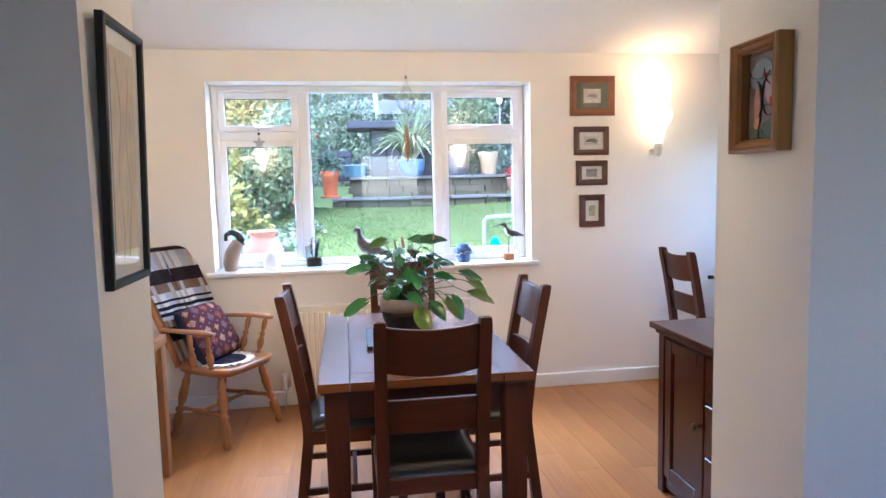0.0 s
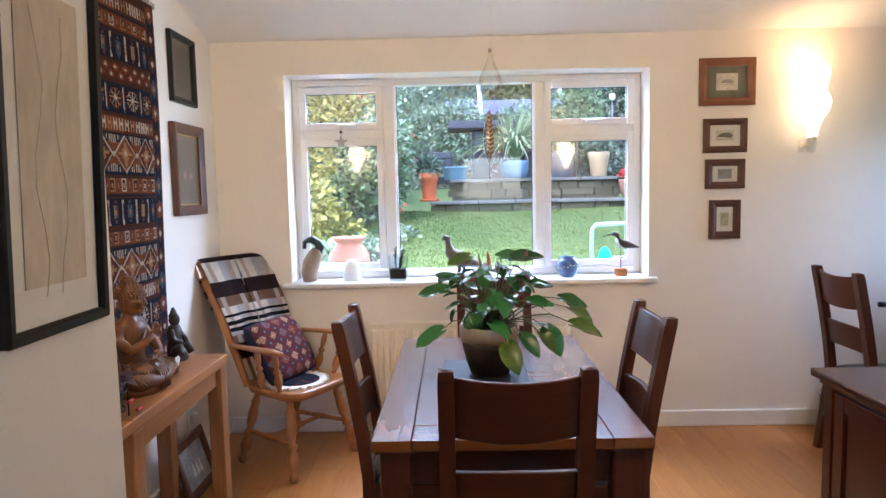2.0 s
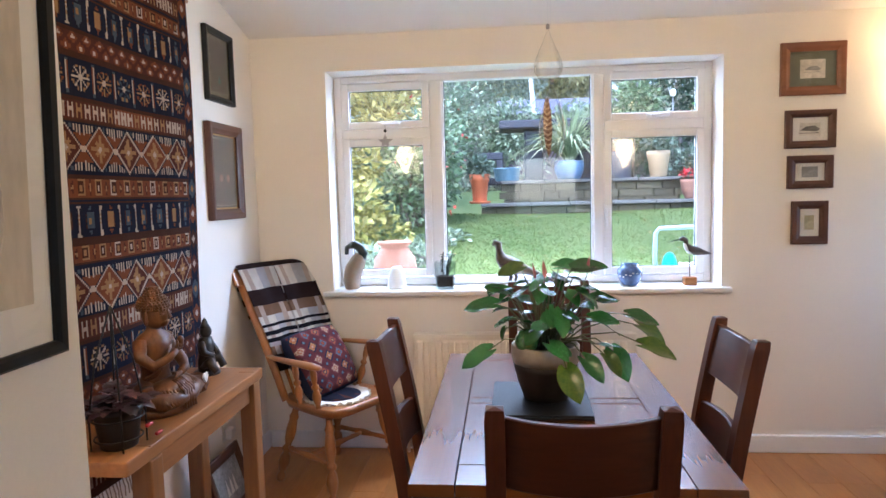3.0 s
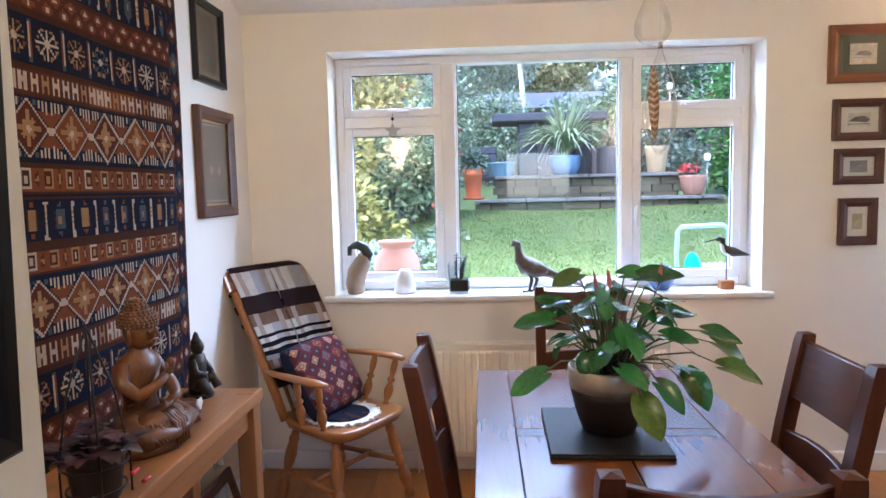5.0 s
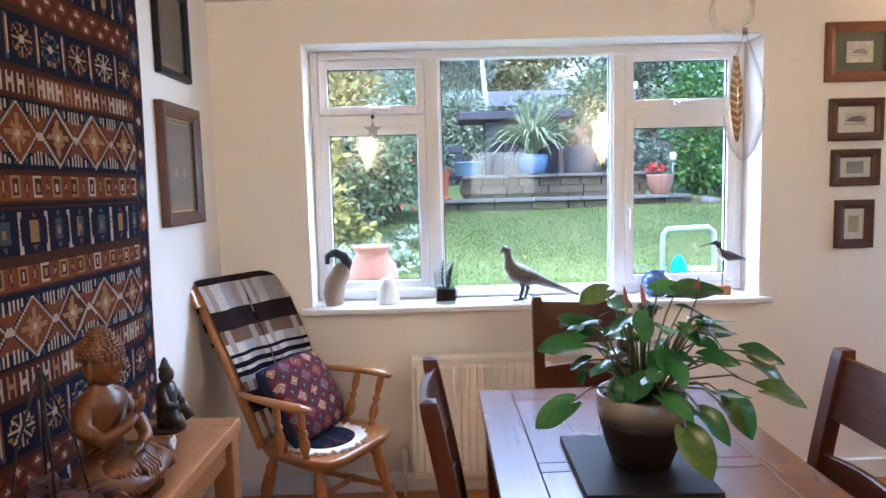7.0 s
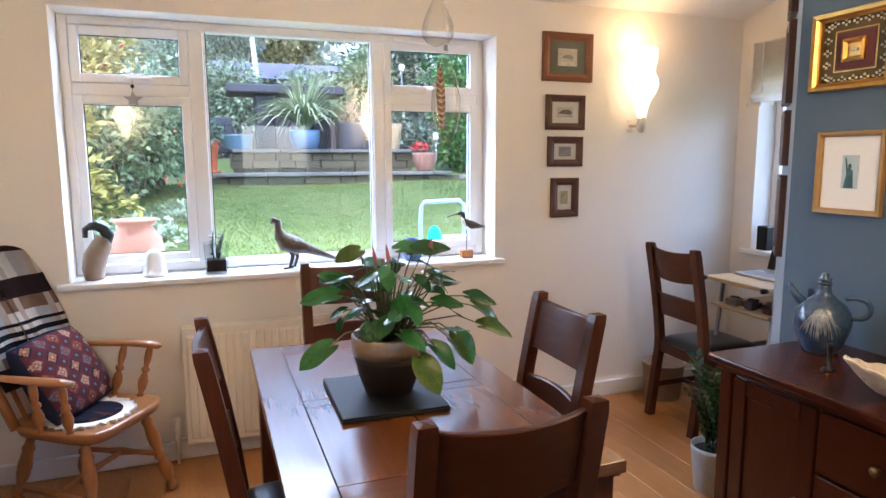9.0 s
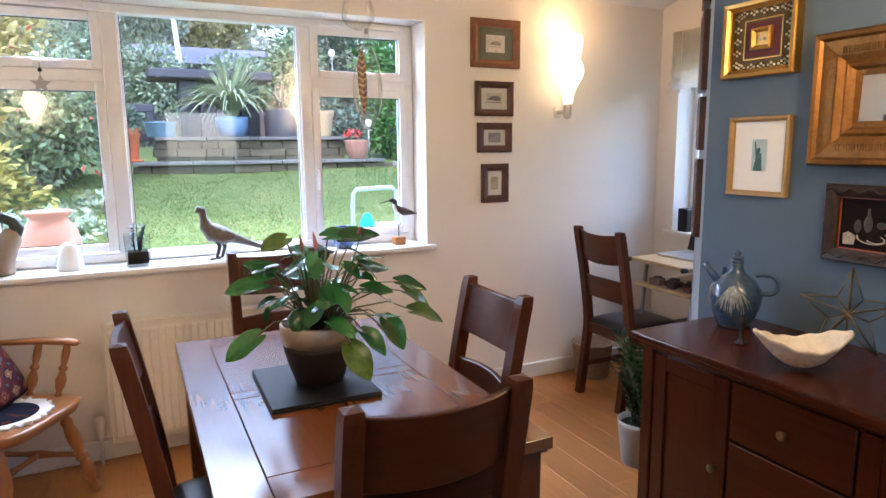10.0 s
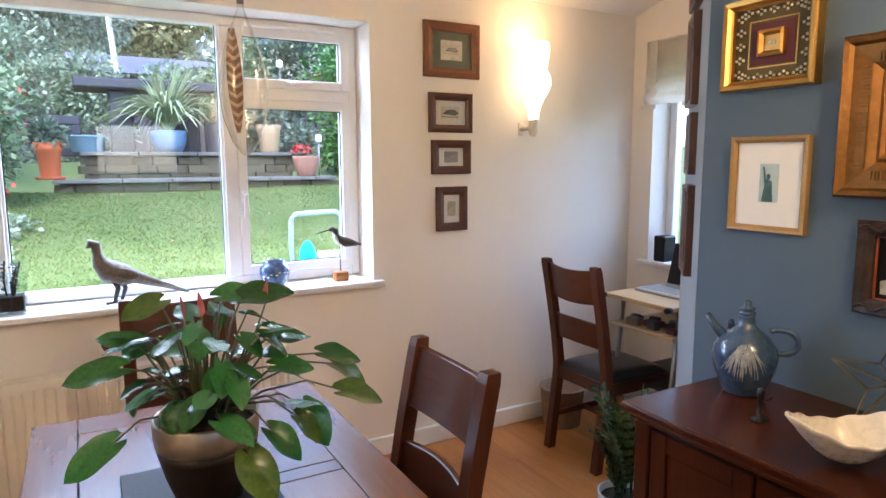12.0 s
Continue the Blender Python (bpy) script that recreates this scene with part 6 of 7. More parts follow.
drip_rng = random.Random(17)
for k in range(34):
    fan = (k - 16.5) / 16.5
    zt = 0.186 - 0.028 * fan * fan - 0.012 * drip_rng.random()
    ln = (0.125 - 0.055 * fan * fan) * drip_rng.uniform(0.45, 1.0)
    pts = []
    for j in range(9):
        zz = zt - ln * j / 8
        a = radians(181 + (20 + 24 * j / 8) * fan)
        pts.append(((jug_r(zz) + 0.0004) * math.cos(a), (jug_r(zz) + 0.0004) * math.sin(a), zz))
    w = drip_rng.uniform(0.0016, 0.0036)
    tube(b, pts, [w * 0.5, w, w * 1.15, w * 1.1, w, w * 0.9, w * 0.8, w * 0.7, w * 0.25], 6, flat=0.3)
tagged(part("drip_glaze", b, CREAMG, tp, "cream drip glaze"), kind="stuff")
SHELL = mat("glazed_ivory", (0.72, 0.66, 0.56), 0.28, var=0.06, s1=8, coat=0.3)
b = bm_()


def shell(u, v):
    a = 2 * math.pi * u
    r = v
    rx, ry = 0.088, 0.122
    lift = 0.012 + 0.088 * r ** 2.2 + 0.02 * r ** 3 * math.cos(2 * a + math.pi) + 0.003 * math.sin(a * 11) * r ** 4
    pin = 1 + 0.16 * r ** 3 * (abs(math.sin(a)) ** 6)
    return Vector((rx * r * math.cos(a), ry * r * pin * math.sin(a), lift))


grid(b, 72, 16, shell)
bmesh.ops.remove_doubles(b, verts=b.verts[:], dist=0.0006)
bmesh.ops.solidify(b, geom=b.faces[:], thickness=0.006)
solid("ivory_bowl", b, SHELL, "shallow pointed ivory ceramic bowl with an uneven rim", "bowl", m=pose(1.667, 2.379, SZ - 0.004, 0, 0, 59))
b = bm_()
lathe(b, [(0.022, 0), (0.023, 0.004), (0.008, 0.008), (0.007, 0.06), (0.010, 0.066), (0.010, 0.085), (0.004, 0.09)], 16)
tube(b, [(0.007, 0, 0.055), (0.02, 0, 0.062), (0.026, 0, 0.07)], 0.003, 6)
solid("candle_holder", b, BLACK, "small black metal candle holder on the sideboard", "candle holder", m=pose(1.726, 2.635, SZ + 0.001, 0, 0, -60))
gs = thing("glass_star", "brass-edged geometric glass star standing on the sideboard", "ornament", pose(1.90, 2.395, SZ + 0.006, 0, 0, -62) @ pose(0, 0, 0, -14, 0, 0) @ Matrix.Scale(1.15, 4))
pts, cz = [], 0.112
for k in range(10):
    r = 0.128 if k % 2 == 0 else 0.052
    a = math.pi / 2 + k * math.pi / 5
    pts.append(Vector((r * math.cos(a), 0.0, cz + r * math.sin(a))))
hub_a, hub_b = Vector((0, -0.05, cz)), Vector((0, 0.05, cz))
b = bm_()
for k in range(10):
    tube(b, [pts[k], pts[(k + 1) % 10]], 0.0023, 6)
    tube(b, [pts[k], hub_a], 0.0021, 6), tube(b, [pts[k], hub_b], 0.0021, 6)
part("brass_edges", b, mat("antique_brass", (0.20, 0.15, 0.09), 0.4, metal=1.0, var=0.25), gs)
b = bm_()
for k in range(10):
    for hb in (hub_a, hub_b):
        b.faces.new([b.verts.new(q) for q in (pts[k], pts[(k + 1) % 10], hb)])
part("glass_panes", b, CLEAR, gs).visible_shadow = False

# ---- alcove: desk, laptop, blind, bin, plant ----
dk = thing("computer_desk", "pale wood-topped computer desk on metal legs with a lower shelf", "desk", pose(0, 0, 0))
BIRCH = wood("pale_birch_board", (0.50, 0.36, 0.19), (0.62, 0.47, 0.28), 1, 0.4)
b = bm_()
box(b, (2.50, 3.60, 0.80), (3.05, 4.04, 0.822), 0.004)
part("top", b, BIRCH, dk)
b = bm_()
box(b, (2.53, 3.62, 0.655), (3.05, 4.02, 0.672), 0.003)
part("shelf", b, BIRCH, dk)
for yy in (3.64, 4.0):
    for name, pts in (("leg", [(2.60, yy, 0.798), (2.56, yy, 0.40), (2.53, yy, 0.024)]), ("leg", [(3.0, yy, 0.798), (3.02, yy, 0.024)]), ("foot_bar", [(2.50, yy, 0.012), (3.06, yy, 0.012)])):
        b = bm_()
        tube(b, pts, 0.012, 8)
        part(name, b, STEEL, dk)
for xx in (2.585, 3.01):
    b = bm_()
    tube(b, [(xx, 3.655, 0.645), (xx, 3.985, 0.645)], 0.009, 8)
    part("crossbar", b, STEEL, dk)
b = bm_()
box(b, (2.52, 3.66, 0.400), (3.02, 3.98, 0.418), 0.003)
part("low_shelf", b, BLACK, dk)
for yy in (3.61, 4.03):
    b = bm_()
    lathe(b, [(0.014, 0), (0.014, 0.03)], 10, pose(2.50, yy, 0.811, 0, -90, 0))
    part("end_cap", b, BLACK, dk)
lt = thing("laptop", "silver laptop standing half open on the desk", "laptop", pose(2.80, 3.83, 0.823))
b = bm_()
box(b, (-0.13, -0.17, 0), (0.11, 0.17, 0.014), 0.004)
part("base", b, mat("silver_casing", (0.55, 0.57, 0.60), 0.35, metal=0.6, var=0.05), lt)
b = bm_()
box(b, (-0.10, -0.15, 0.0145), (0.0, 0.15, 0.016))
part("keyboard", b, mat("grey_keys", (0.30, 0.32, 0.34), 0.5, var=0.3, s1=90), lt)
b = bm_()
box(b, (0, -0.17, 0), (0.008, 0.17, 0.22), 0.003, m=pose(0.112, 0, 0.014, 0, 14, 0))
part("screen", b, BLACK, lt)
rng = random.Random(3)
for k in range(9):
    w, h = rng.uniform(0.03, 0.07), rng.uniform(0.015, 0.045)
    b = bm_()
    box(b, (-w / 2, -w * 0.7, 0), (w / 2, w * 0.7, h), 0.004)
    c = ((0.10, 0.02, 0.02), (0.03, 0.03, 0.035), (0.22, 0.18, 0.15), (0.05, 0.04, 0.05))[k % 4]
    solid("desk_box", b, mat("clutter_%d" % k, c, 0.6), "small box of desk clutter on the lower shelf", "box", "desk clutter", m=pose(2.58 + 0.05 * (k % 3), 3.66 + 0.04 * k, 0.6725, 0, 0, rng.uniform(-20, 20)))
b = bm_()
box(b, (-0.05, -0.04, 0), (0.05, 0.04, 0.15), 0.006)
solid("speaker", b, BLACK, "small black loudspeaker on the alcove window sill", "speaker", m=pose(XR + 0.04, 4.25, EZ0 + 0.003))
bl = thing("roman_blind", "pale linen roman blind drawn up above the alcove window", "blind", pose(XR - 0.004, 0, 0))
LINEN = mat("pale_linen", (0.78, 0.76, 0.71), 0.95, var=0.06, s1=20, s2=400, bump=0.3, through_light=0.35)
b = bm_()
grid(b, 24, 30, lambda u, v: Vector((-0.02 - 0.035 * max(0.0, v - 0.55) * (1 + math.sin(v * 30)) - 0.004 * math.sin(u * 20), 3.52 + 0.86 * u, 2.17 - 0.36 * v)))
bmesh.ops.solidify(b, geom=b.faces[:], thickness=0.004)
part("fabric", b, LINEN, bl)
for k in range(4):
    b = bm_()
    yy = 3.60 + 0.235 * k
    box(b, (-0.028, yy - 0.006, 1.83), (-0.022, yy + 0.006, 2.17))
    part("tape", b, CARD, bl)
b = bm_()
for k in range(9):
    ell(b, (-0.03, 3.60 + 0.1 * k, 1.80), (0.008, 0.008, 0.014), seg=8, rings=6)
part("bead_trim", b, CARD, bl)
bn = thing("waste_bin", "pale woven waste basket by the desk", "basket", pose(2.505, 4.355, 0))
b = bm_()
lathe(b, [(0.10, 0.0), (0.105, 0.004), (0.125, 0.21), (0.13, 0.215), (0.13, 0.225), (0.122, 0.225), (0.10, 0.02), (0.01, 0.015)], 28)
part("basket", b, mat("woven_straw", (0.34, 0.25, 0.18), 0.8, var=0.3, s1=30, s2=90, stretch=(1, 1, 4), bump=0.8, dist=0.006), bn)
zz = thing("zz_plant", "dark green glossy floor plant in a pale grey pot", "potted plant", pose(1.95, 3.33, 0))
b = bm_()
lathe(b, [(0.070, 0.0), (0.074, 0.005), (0.096, 0.19), (0.098, 0.21), (0.090, 0.21), (0.084, 0.18)], 28)
part("pot", b, mat("grey_stone_pot", (0.36, 0.36, 0.35), 0.6, var=0.15, s1=14), zz)
b = bm_()
lathe(b, [(0.086, 0.185), (0.002, 0.19)], 20, cap=False)
part("soil", b, SOIL, zz)
LEAFZ = mat("dark_glossy_leaf", (0.018, 0.062, 0.022), 0.28, var=0.3, s1=12, island=0.4, coat=0.3)
rng = random.Random(12)
for k in range(9):
    a = rng.uniform(0, 6.28) if k > 2 else (2.8, 3.3, 1.9)[k]
    lean = rng.uniform(0.03, 0.10)
    H = rng.uniform(0.26, 0.46)
    path = [Vector((0.03 * math.cos(a) + lean * math.cos(a) * t * t, 0.03 * math.sin(a) + lean * math.sin(a) * t * t, 0.185 + H * t)) for t in [j / 10 for j in range(11)]]
    b = bm_()
    tube(b, path, [0.006 - 0.0004 * j for j in range(11)], 6)
    for j in range(2, 11):
        for sg in (-1, 1):
            d = (path[j] - path[j - 1]).normalized()
            s = d.cross(Vector((math.cos(a), math.sin(a), 0.3))).normalized() * sg
            leaf_mesh(b, path[j], s + d * 0.7, d.cross(s) * sg, 0.062, 0.030, 0.15, 0.15, n=4)
    part("frond", b, LEAFZ, zz)


# ---- the garden ----
def smooth(a, b, t):
    t = max(0.0, min(1.0, (t - a) / (b - a)))
    return t * t * (3 - 2 * t)


def ground_z(x, y):
    if y < 4.9:
        return -0.14
    z = -0.14 + 0.34 * smooth(4.9, 5.3, y) + 0.52 * smooth(5.4, 6.3, y)
    z += 0.45 * smooth(6.0, 9.6, y) + 0.30 * smooth(10.2, 13.0, y) + 0.9 * smooth(13, 30, y)
    return z + 0.02 * math.sin(x * 1.7 + y) * smooth(6, 7, y)


GRASS = mat("lawn_grass", (0.105, 0.165, 0.030), 0.9, var=0.3, s1=1.3, s2=40, bump=0.6, dist=0.02, col2=(0.150, 0.175, 0.055))
xs = [-120, -60, -30, -18, -12, -8] + [-6 + 0.4 * k for k in range(34)] + [8.5, 12, 18, 30, 60, 120]
ys = [-120, -40, -10, -3, 2, 4.7, 4.9] + [5.0 + 0.2 * k for k in range(50)] + [16, 18, 22, 30, 45, 80, 150, 300]
b = bm_()
gv = [[b.verts.new((x, y, ground_z(x, y))) for x in xs] for y in ys]
for j in range(len(ys) - 1):
    for i in range(len(xs) - 1):
        b.faces.new((gv[j][i], gv[j][i + 1], gv[j + 1][i + 1], gv[j + 1][i])).smooth = True
tagged(part("ground", b, GRASS), "sloping autumn lawn of the back garden", kind="structure")
rng = random.Random(31)
verts, faces = [], []
for k in range(90000):
    y = 5.9 + 3.65 * rng.random() ** 1.15
    x = rng.uniform(-2.0, 4.4) * (0.5 + y * 0.055)
    z = ground_z(x, y) - 0.004
    a, h, w = rng.uniform(0, 6.28), rng.uniform(0.018, 0.042), rng.uniform(0.0022, 0.0042)
    dx, dy = math.cos(a), math.sin(a)
    n0 = len(verts)
    verts += [(x - w * dy, y + w * dx, z), (x + w * dy, y - w * dx, z), (x + dx * h * 0.9, y + dy * h * 0.9, z + h * 0.7)]
    faces.append((n0, n0 + 1, n0 + 2))
me = bpy.data.meshes.new("grass_blades")
me.from_pydata(verts, [], faces)
me.materials.append(mat("grass_blade", (0.130, 0.205, 0.036), 0.6, var=0.3, s1=1.3, s2=9, col2=(0.235, 0.275, 0.075), island=0.22, through_light=0.45, bump=0))
tagged(new("grass_blades", me), "short green lawn grass", "grass", kind="stuff")
b = bm_()
for k in range(380):
    y = 6.0 + 3.4 * rng.random()
    x = rng.uniform(-0.8, 3.6)
    leaf_mesh(b, (x, y, ground_z(x, y) + 0.016), (rng.uniform(-1, 1), rng.uniform(-1, 1), 0.1), (rng.uniform(-.3, .3), rng.uniform(-.3, .3), 1), rng.uniform(0.025, 0.05), 0.03, 0.3, 0.2, n=2)
tagged(part("fallen_leaves", b, mat("fallen_leaf", (0.30, 0.20, 0.07), 0.8, var=0.3, island=0.5, bump=0)), "scattered fallen autumn leaves on the lawn", "leaves", kind="stuff")

# terrace of two low stone walls with coping slabs
STN = mat("mossy_walling_stone", (0.060, 0.052, 0.032), 0.9, var=0.45, s1=7, s2=60, bump=0.8, dist=0.012, rand=0.35, col2=(0.125, 0.105, 0.058))
COPE = mat("weathered_coping_slab", (0.115, 0.110, 0.098), 0.85, var=0.3, s1=5, s2=70, bump=0.4, dist=0.006, rand=0.2)
BED = mat("bed_soil", (0.040, 0.030, 0.020), 0.95, var=0.4, s1=5, s2=60, bump=0.8, dist=0.02)
ter = thing("garden_terrace", "two-step mossy stone retaining wall with coping slabs", "retaining wall", pose(0, 0, 0))
b = bm_()
box(b, (0.02, 9.56, 0.9), (3.0, 9.98, 1.262)), box(b, (0.30, 9.90, 0.9), (2.62, 12.6, 1.56))
part("core", b, BED, ter)
stones = []
for k in range(4):
    b = bm_()
    w = (0.20, 0.34, 0.46, 0.27)[k]
    box(b, (0, 0, 0), (w - 0.012, 0.08, 1.0), 0.01)
    for v in b.verts:
        v.co += Vector((0.012 * noise.noise(v.co * 7 + Vector((k, 3, 0))), 0.016 * noise.noise(v.co * 9 + Vector((k, 0, 0))), 0.09 * noise.noise(v.co * 5 + Vector((0, k, 0)))))
    stones.append((w, mesh_of("stone", b, STN)))
rng = random.Random(6)
for x0, x1, y, z0, z1, n in ((0.0, 3.02, 9.50, 1.08, 1.262, 2), (0.28, 2.64, 9.84, 1.262, 1.56, 3)):
    for r in range(n):
        x, h = x0 + rng.uniform(-0.1, 0), (z1 - z0) / n
        while x < x1 - 0.1:
            w, me = stones[rng.randrange(4)]
            ob = new("stone", me)
            ob.parent = ter
            ob.matrix_basis = pose(x, y + rng.uniform(-0.008, 0.008), z0 + r * h) @ Matrix.Diagonal((1, 1, h - 0.01, 1))
            x += w
for x0, x1, y0, y1, z in ((-0.05, 3.06, 9.44, 9.84, 1.264), (0.22, 2.70, 9.78, 10.12, 1.562)):
    x = x0
    while x < x1 - 0.05:
        w = min(rng.uniform(0.5, 0.72), x1 - x)
        b = bm_()
        box(b, (x + 0.004, y0 + rng.uniform(-0.01, 0.01), z), (x + w - 0.004, y1, z + 0.045), 0.008)
        part("coping_slab", b, COPE, ter)
        x += w
T2, T1 = 1.608, 1.31


def pot(name, label, m, prof, material, plant_fn, plant_mat, pot_label=""):
    ob = thing(name, label, "potted plant", m)
    b = bm_()
    lathe(b, prof, 26)
    part("pot", b, material, ob, pot_label)
    b = bm_()
    z = max(p[1] for p in prof)
    lathe(b, [(prof[-1][0], z - 0.03), (0.003, z - 0.02)], 16, cap=False)
    part("soil", b, SOIL, ob)
    if plant_fn:
        b = bm_()
        plant_fn(b, z)
        part("foliage", b, plant_mat, ob)
    return ob


def straps(n, length, spread, seed, width=0.035):
    def fn(b, z):
        r = random.Random(seed)
        for k in range(n):
            a, e = r.uniform(0, 6.28), r.uniform(0.25, 1.0)
            L = length * r.uniform(0.7, 1.15)
            out = spread * e
            rows = []
            for j in range(7):
                t = j / 6
                rad = 0.04 + out * t ** 1.3 * 0.9
                zz = z + L * (t - 1.05 * e * t ** 2.1)
                w = width * 0.5 * (1 - t ** 2) + 0.002
                c = Vector((rad * math.cos(a), rad * math.sin(a), zz - 0.02))
                s = Vector((-math.sin(a), math.cos(a), 0)) * w
                rows.append((b.verts.new(c - s), b.verts.new(c + Vector((0, 0, -w * 0.4))), b.verts.new(c + s)))
            for p, q in zip(rows, rows[1:]):
                b.faces.new((p[0], p[1], q[1], q[0])), b.faces.new((p[1], p[2], q[2], q[1]))
    return fn


def clump(n, rad, size, seed, lift=0.1):
    def fn(b, z):
        leaf_cloud(b, random.Random(seed), n, (0, 0, z + lift), rad, size, hollow=0.2)
    return fn


BLUEG = mat("pale_blue_glaze", (0.12, 0.185, 0.285), 0.3, var=0.15, s1=6, coat=0.3)
TERRA = mat("terracotta", (0.36, 0.155, 0.095), 0.8, var=0.18, s1=6, s2=60, bump=0.2)
DULLT = mat("weathered_terracotta", (0.27, 0.135, 0.09), 0.8, var=0.25, s1=6, s2=50, bump=0.2)
TERRAO = mat("orange_terracotta", (0.52, 0.135, 0.05), 0.75, var=0.15, s1=6)
OCHREP = mat("ochre_glaze", (0.40, 0.28, 0.16), 0.5, var=0.2, s1=6)
GREYP = mat("slate_grey_pot", (0.06, 0.062, 0.075), 0.5, var=0.2, s1=6)
PHOR = mat("sword_leaf", (0.15, 0.27, 0.12), 0.5, var=0.25, island=0.5, col2=(0.50, 0.50, 0.30), through_light=0.2, bump=0)
DRYG = mat("dry_grass_leaf", (0.34, 0.25, 0.17), 0.8, var=0.2, island=0.4, through_light=0.3, bump=0)
SAGE = mat("sage_leaf", (0.13, 0.17, 0.115), 0.7, var=0.2, island=0.45, through_light=0.2, bump=0)
pot("blue_planter", "pale blue glazed bowl planter with a spiky sword-leaved plant", pose(1.16, 9.98, T2), [(0.13, 0.0), (0.155, 0.01), (0.195, 0.10), (0.205, 0.20), (0.198, 0.25), (0.185, 0.25), (0.175, 0.20)], BLUEG, straps(260, 1.0, 1.0, 2, 0.032), PHOR)
pot("grey_planter", "tall slate grey tub with dry ornamental grass", pose(1.80, 10.06, T2), [(0.20, 0.0), (0.205, 0.01), (0.215, 0.33), (0.22, 0.36), (0.205, 0.36), (0.2, 0.3)], GREYP, straps(120, 0.46, 0.25, 3, 0.012), DRYG)
pot("ochre_planter", "ochre glazed pot with a low grey-green shrub", pose(2.36, 10.0, T2), [(0.10, 0.0), (0.11, 0.01), (0.14, 0.26), (0.155, 0.30), (0.155, 0.35), (0.14, 0.35), (0.13, 0.28)], OCHREP, clump(500, (0.2, 0.2, 0.12), 0.07, 4), SAGE)
FL = pot("flower_pot", "round terracotta pot with red cyclamen flowers", pose(2.73, 9.66, T1), [(0.10, 0.0), (0.11, 0.01), (0.152, 0.13), (0.165, 0.22), (0.17, 0.25), (0.157, 0.25), (0.145, 0.2)], DULLT, clump(260, (0.15, 0.15, 0.06), 0.06, 5, 0.03), SAGE)
b = bm_()
leaf_cloud(b, random.Random(9), 150, (-0.06, -0.04, 0.33), (0.11, 0.11, 0.05), 0.05, hollow=0.2)
part("flowers", b, mat("red_petal", (0.62, 0.03, 0.035), 0.6, var=0.2, island=0.3, bump=0), FL, "red flowers")
ZO = pot("orange_pot", "orange terracotta pot with pale foliage on the lower step", pose(-0.06, 9.62, T1), [(0.085, 0.0), (0.09, 0.01), (0.115, 0.29), (0.13, 0.30), (0.135, 0.39), (0.12, 0.39), (0.11, 0.31)], TERRAO, clump(420, (0.19, 0.17, 0.13), 0.08, 6), SAGE)
b = bm_()
lathe(b, [(0.13, 0.0), (0.15, 0.03), (0.14, 0.032), (0.12, 0.012)], 20, pose(0, 0, 0))
part("saucer", b, TERRAO, ZO)
b = bm_()
lathe(b, [(0.15, 0.0), (0.16, 0.01), (0.185, 0.16), (0.195, 0.165), (0.195, 0.18), (0.18, 0.18), (0.16, 0.03), (0.01, 0.02)], 24)
solid("blue_tub", b, mat("faded_blue_plastic", (0.17, 0.27, 0.34), 0.45, var=0.1), "faded blue plastic tub on the terrace", "tub", m=pose(0.31, 10.0, T2))
DWOOD = mat("dark_stained_timber", (0.030, 0.030, 0.038), 0.6, var=0.3, s1=8, s2=50, stretch=(0.2, 1, 1), bump=0.3)
gt = thing("garden_table", "dark slate-coloured garden table behind the pots", "garden table", pose(0.95, 10.5, 1.56))
b = bm_()
box(b, (-0.74, -0.35, 0.78), (0.80, 0.35, 0.90), 0.02)
part("top", b, DWOOD, gt)
for sx in (-0.25, 0.50):
    b = bm_()
    box(b, (sx - 0.13, -0.2, 0), (sx + 0.13, 0.2, 0.78), 0.02)
    part("pedestal", b, DWOOD, gt)
b = bm_()
box(b, (-0.16, -0.12, 0.0), (0.16, 0.12, 0.10), 0.01), box(b, (-0.16, -0.12, 0.10), (-0.06, 0.12, 0.36), 0.01), box(b, (0.06, -0.12, 0.10), (0.16, 0.12, 0.36), 0.01), box(b, (-0.16, -0.12, 0.36), (0.16, 0.12, 0.46), 0.01)
solid("slate_block", b, DWOOD, "dark square hollow block on the terrace", "garden ornament", m=pose(0.10, 10.35, 1.56))
# amphora by the house, on a brick plinth
b = bm_()
box(b, (-0.22, -0.22, 0), (0.22, 0.22, 0.46), 0.01)
solid("brick_plinth", b, STN, "low stone plinth outside the window", "plinth", m=pose(-0.52, 5.45, ground_z(-0.52, 5.23)))
amz = ground_z(-0.52, 5.23) + 0.46
b = bm_()
lathe(b, [(0.08, 0.0), (0.10, 0.02), (0.145, 0.14), (0.158, 0.27), (0.145, 0.37), (0.10, 0.435), (0.092, 0.45), (0.118, 0.475), (0.122, 0.49), (0.105, 0.49), (0.08, 0.44), (0.12, 0.3)], 32)
am = thing("terracotta_urn", "large rounded terracotta urn just outside the window", "urn", pose(-0.52, 5.45, amz))
part("body", b, TERRA, am)
# a solid black block gives the shaded inside of the urn's side hole
b = bm_()
box(b, (0.03, -0.162, 0.215), (0.10, -0.14, 0.27), 0.004)
part("opening", b, BLACK, am)
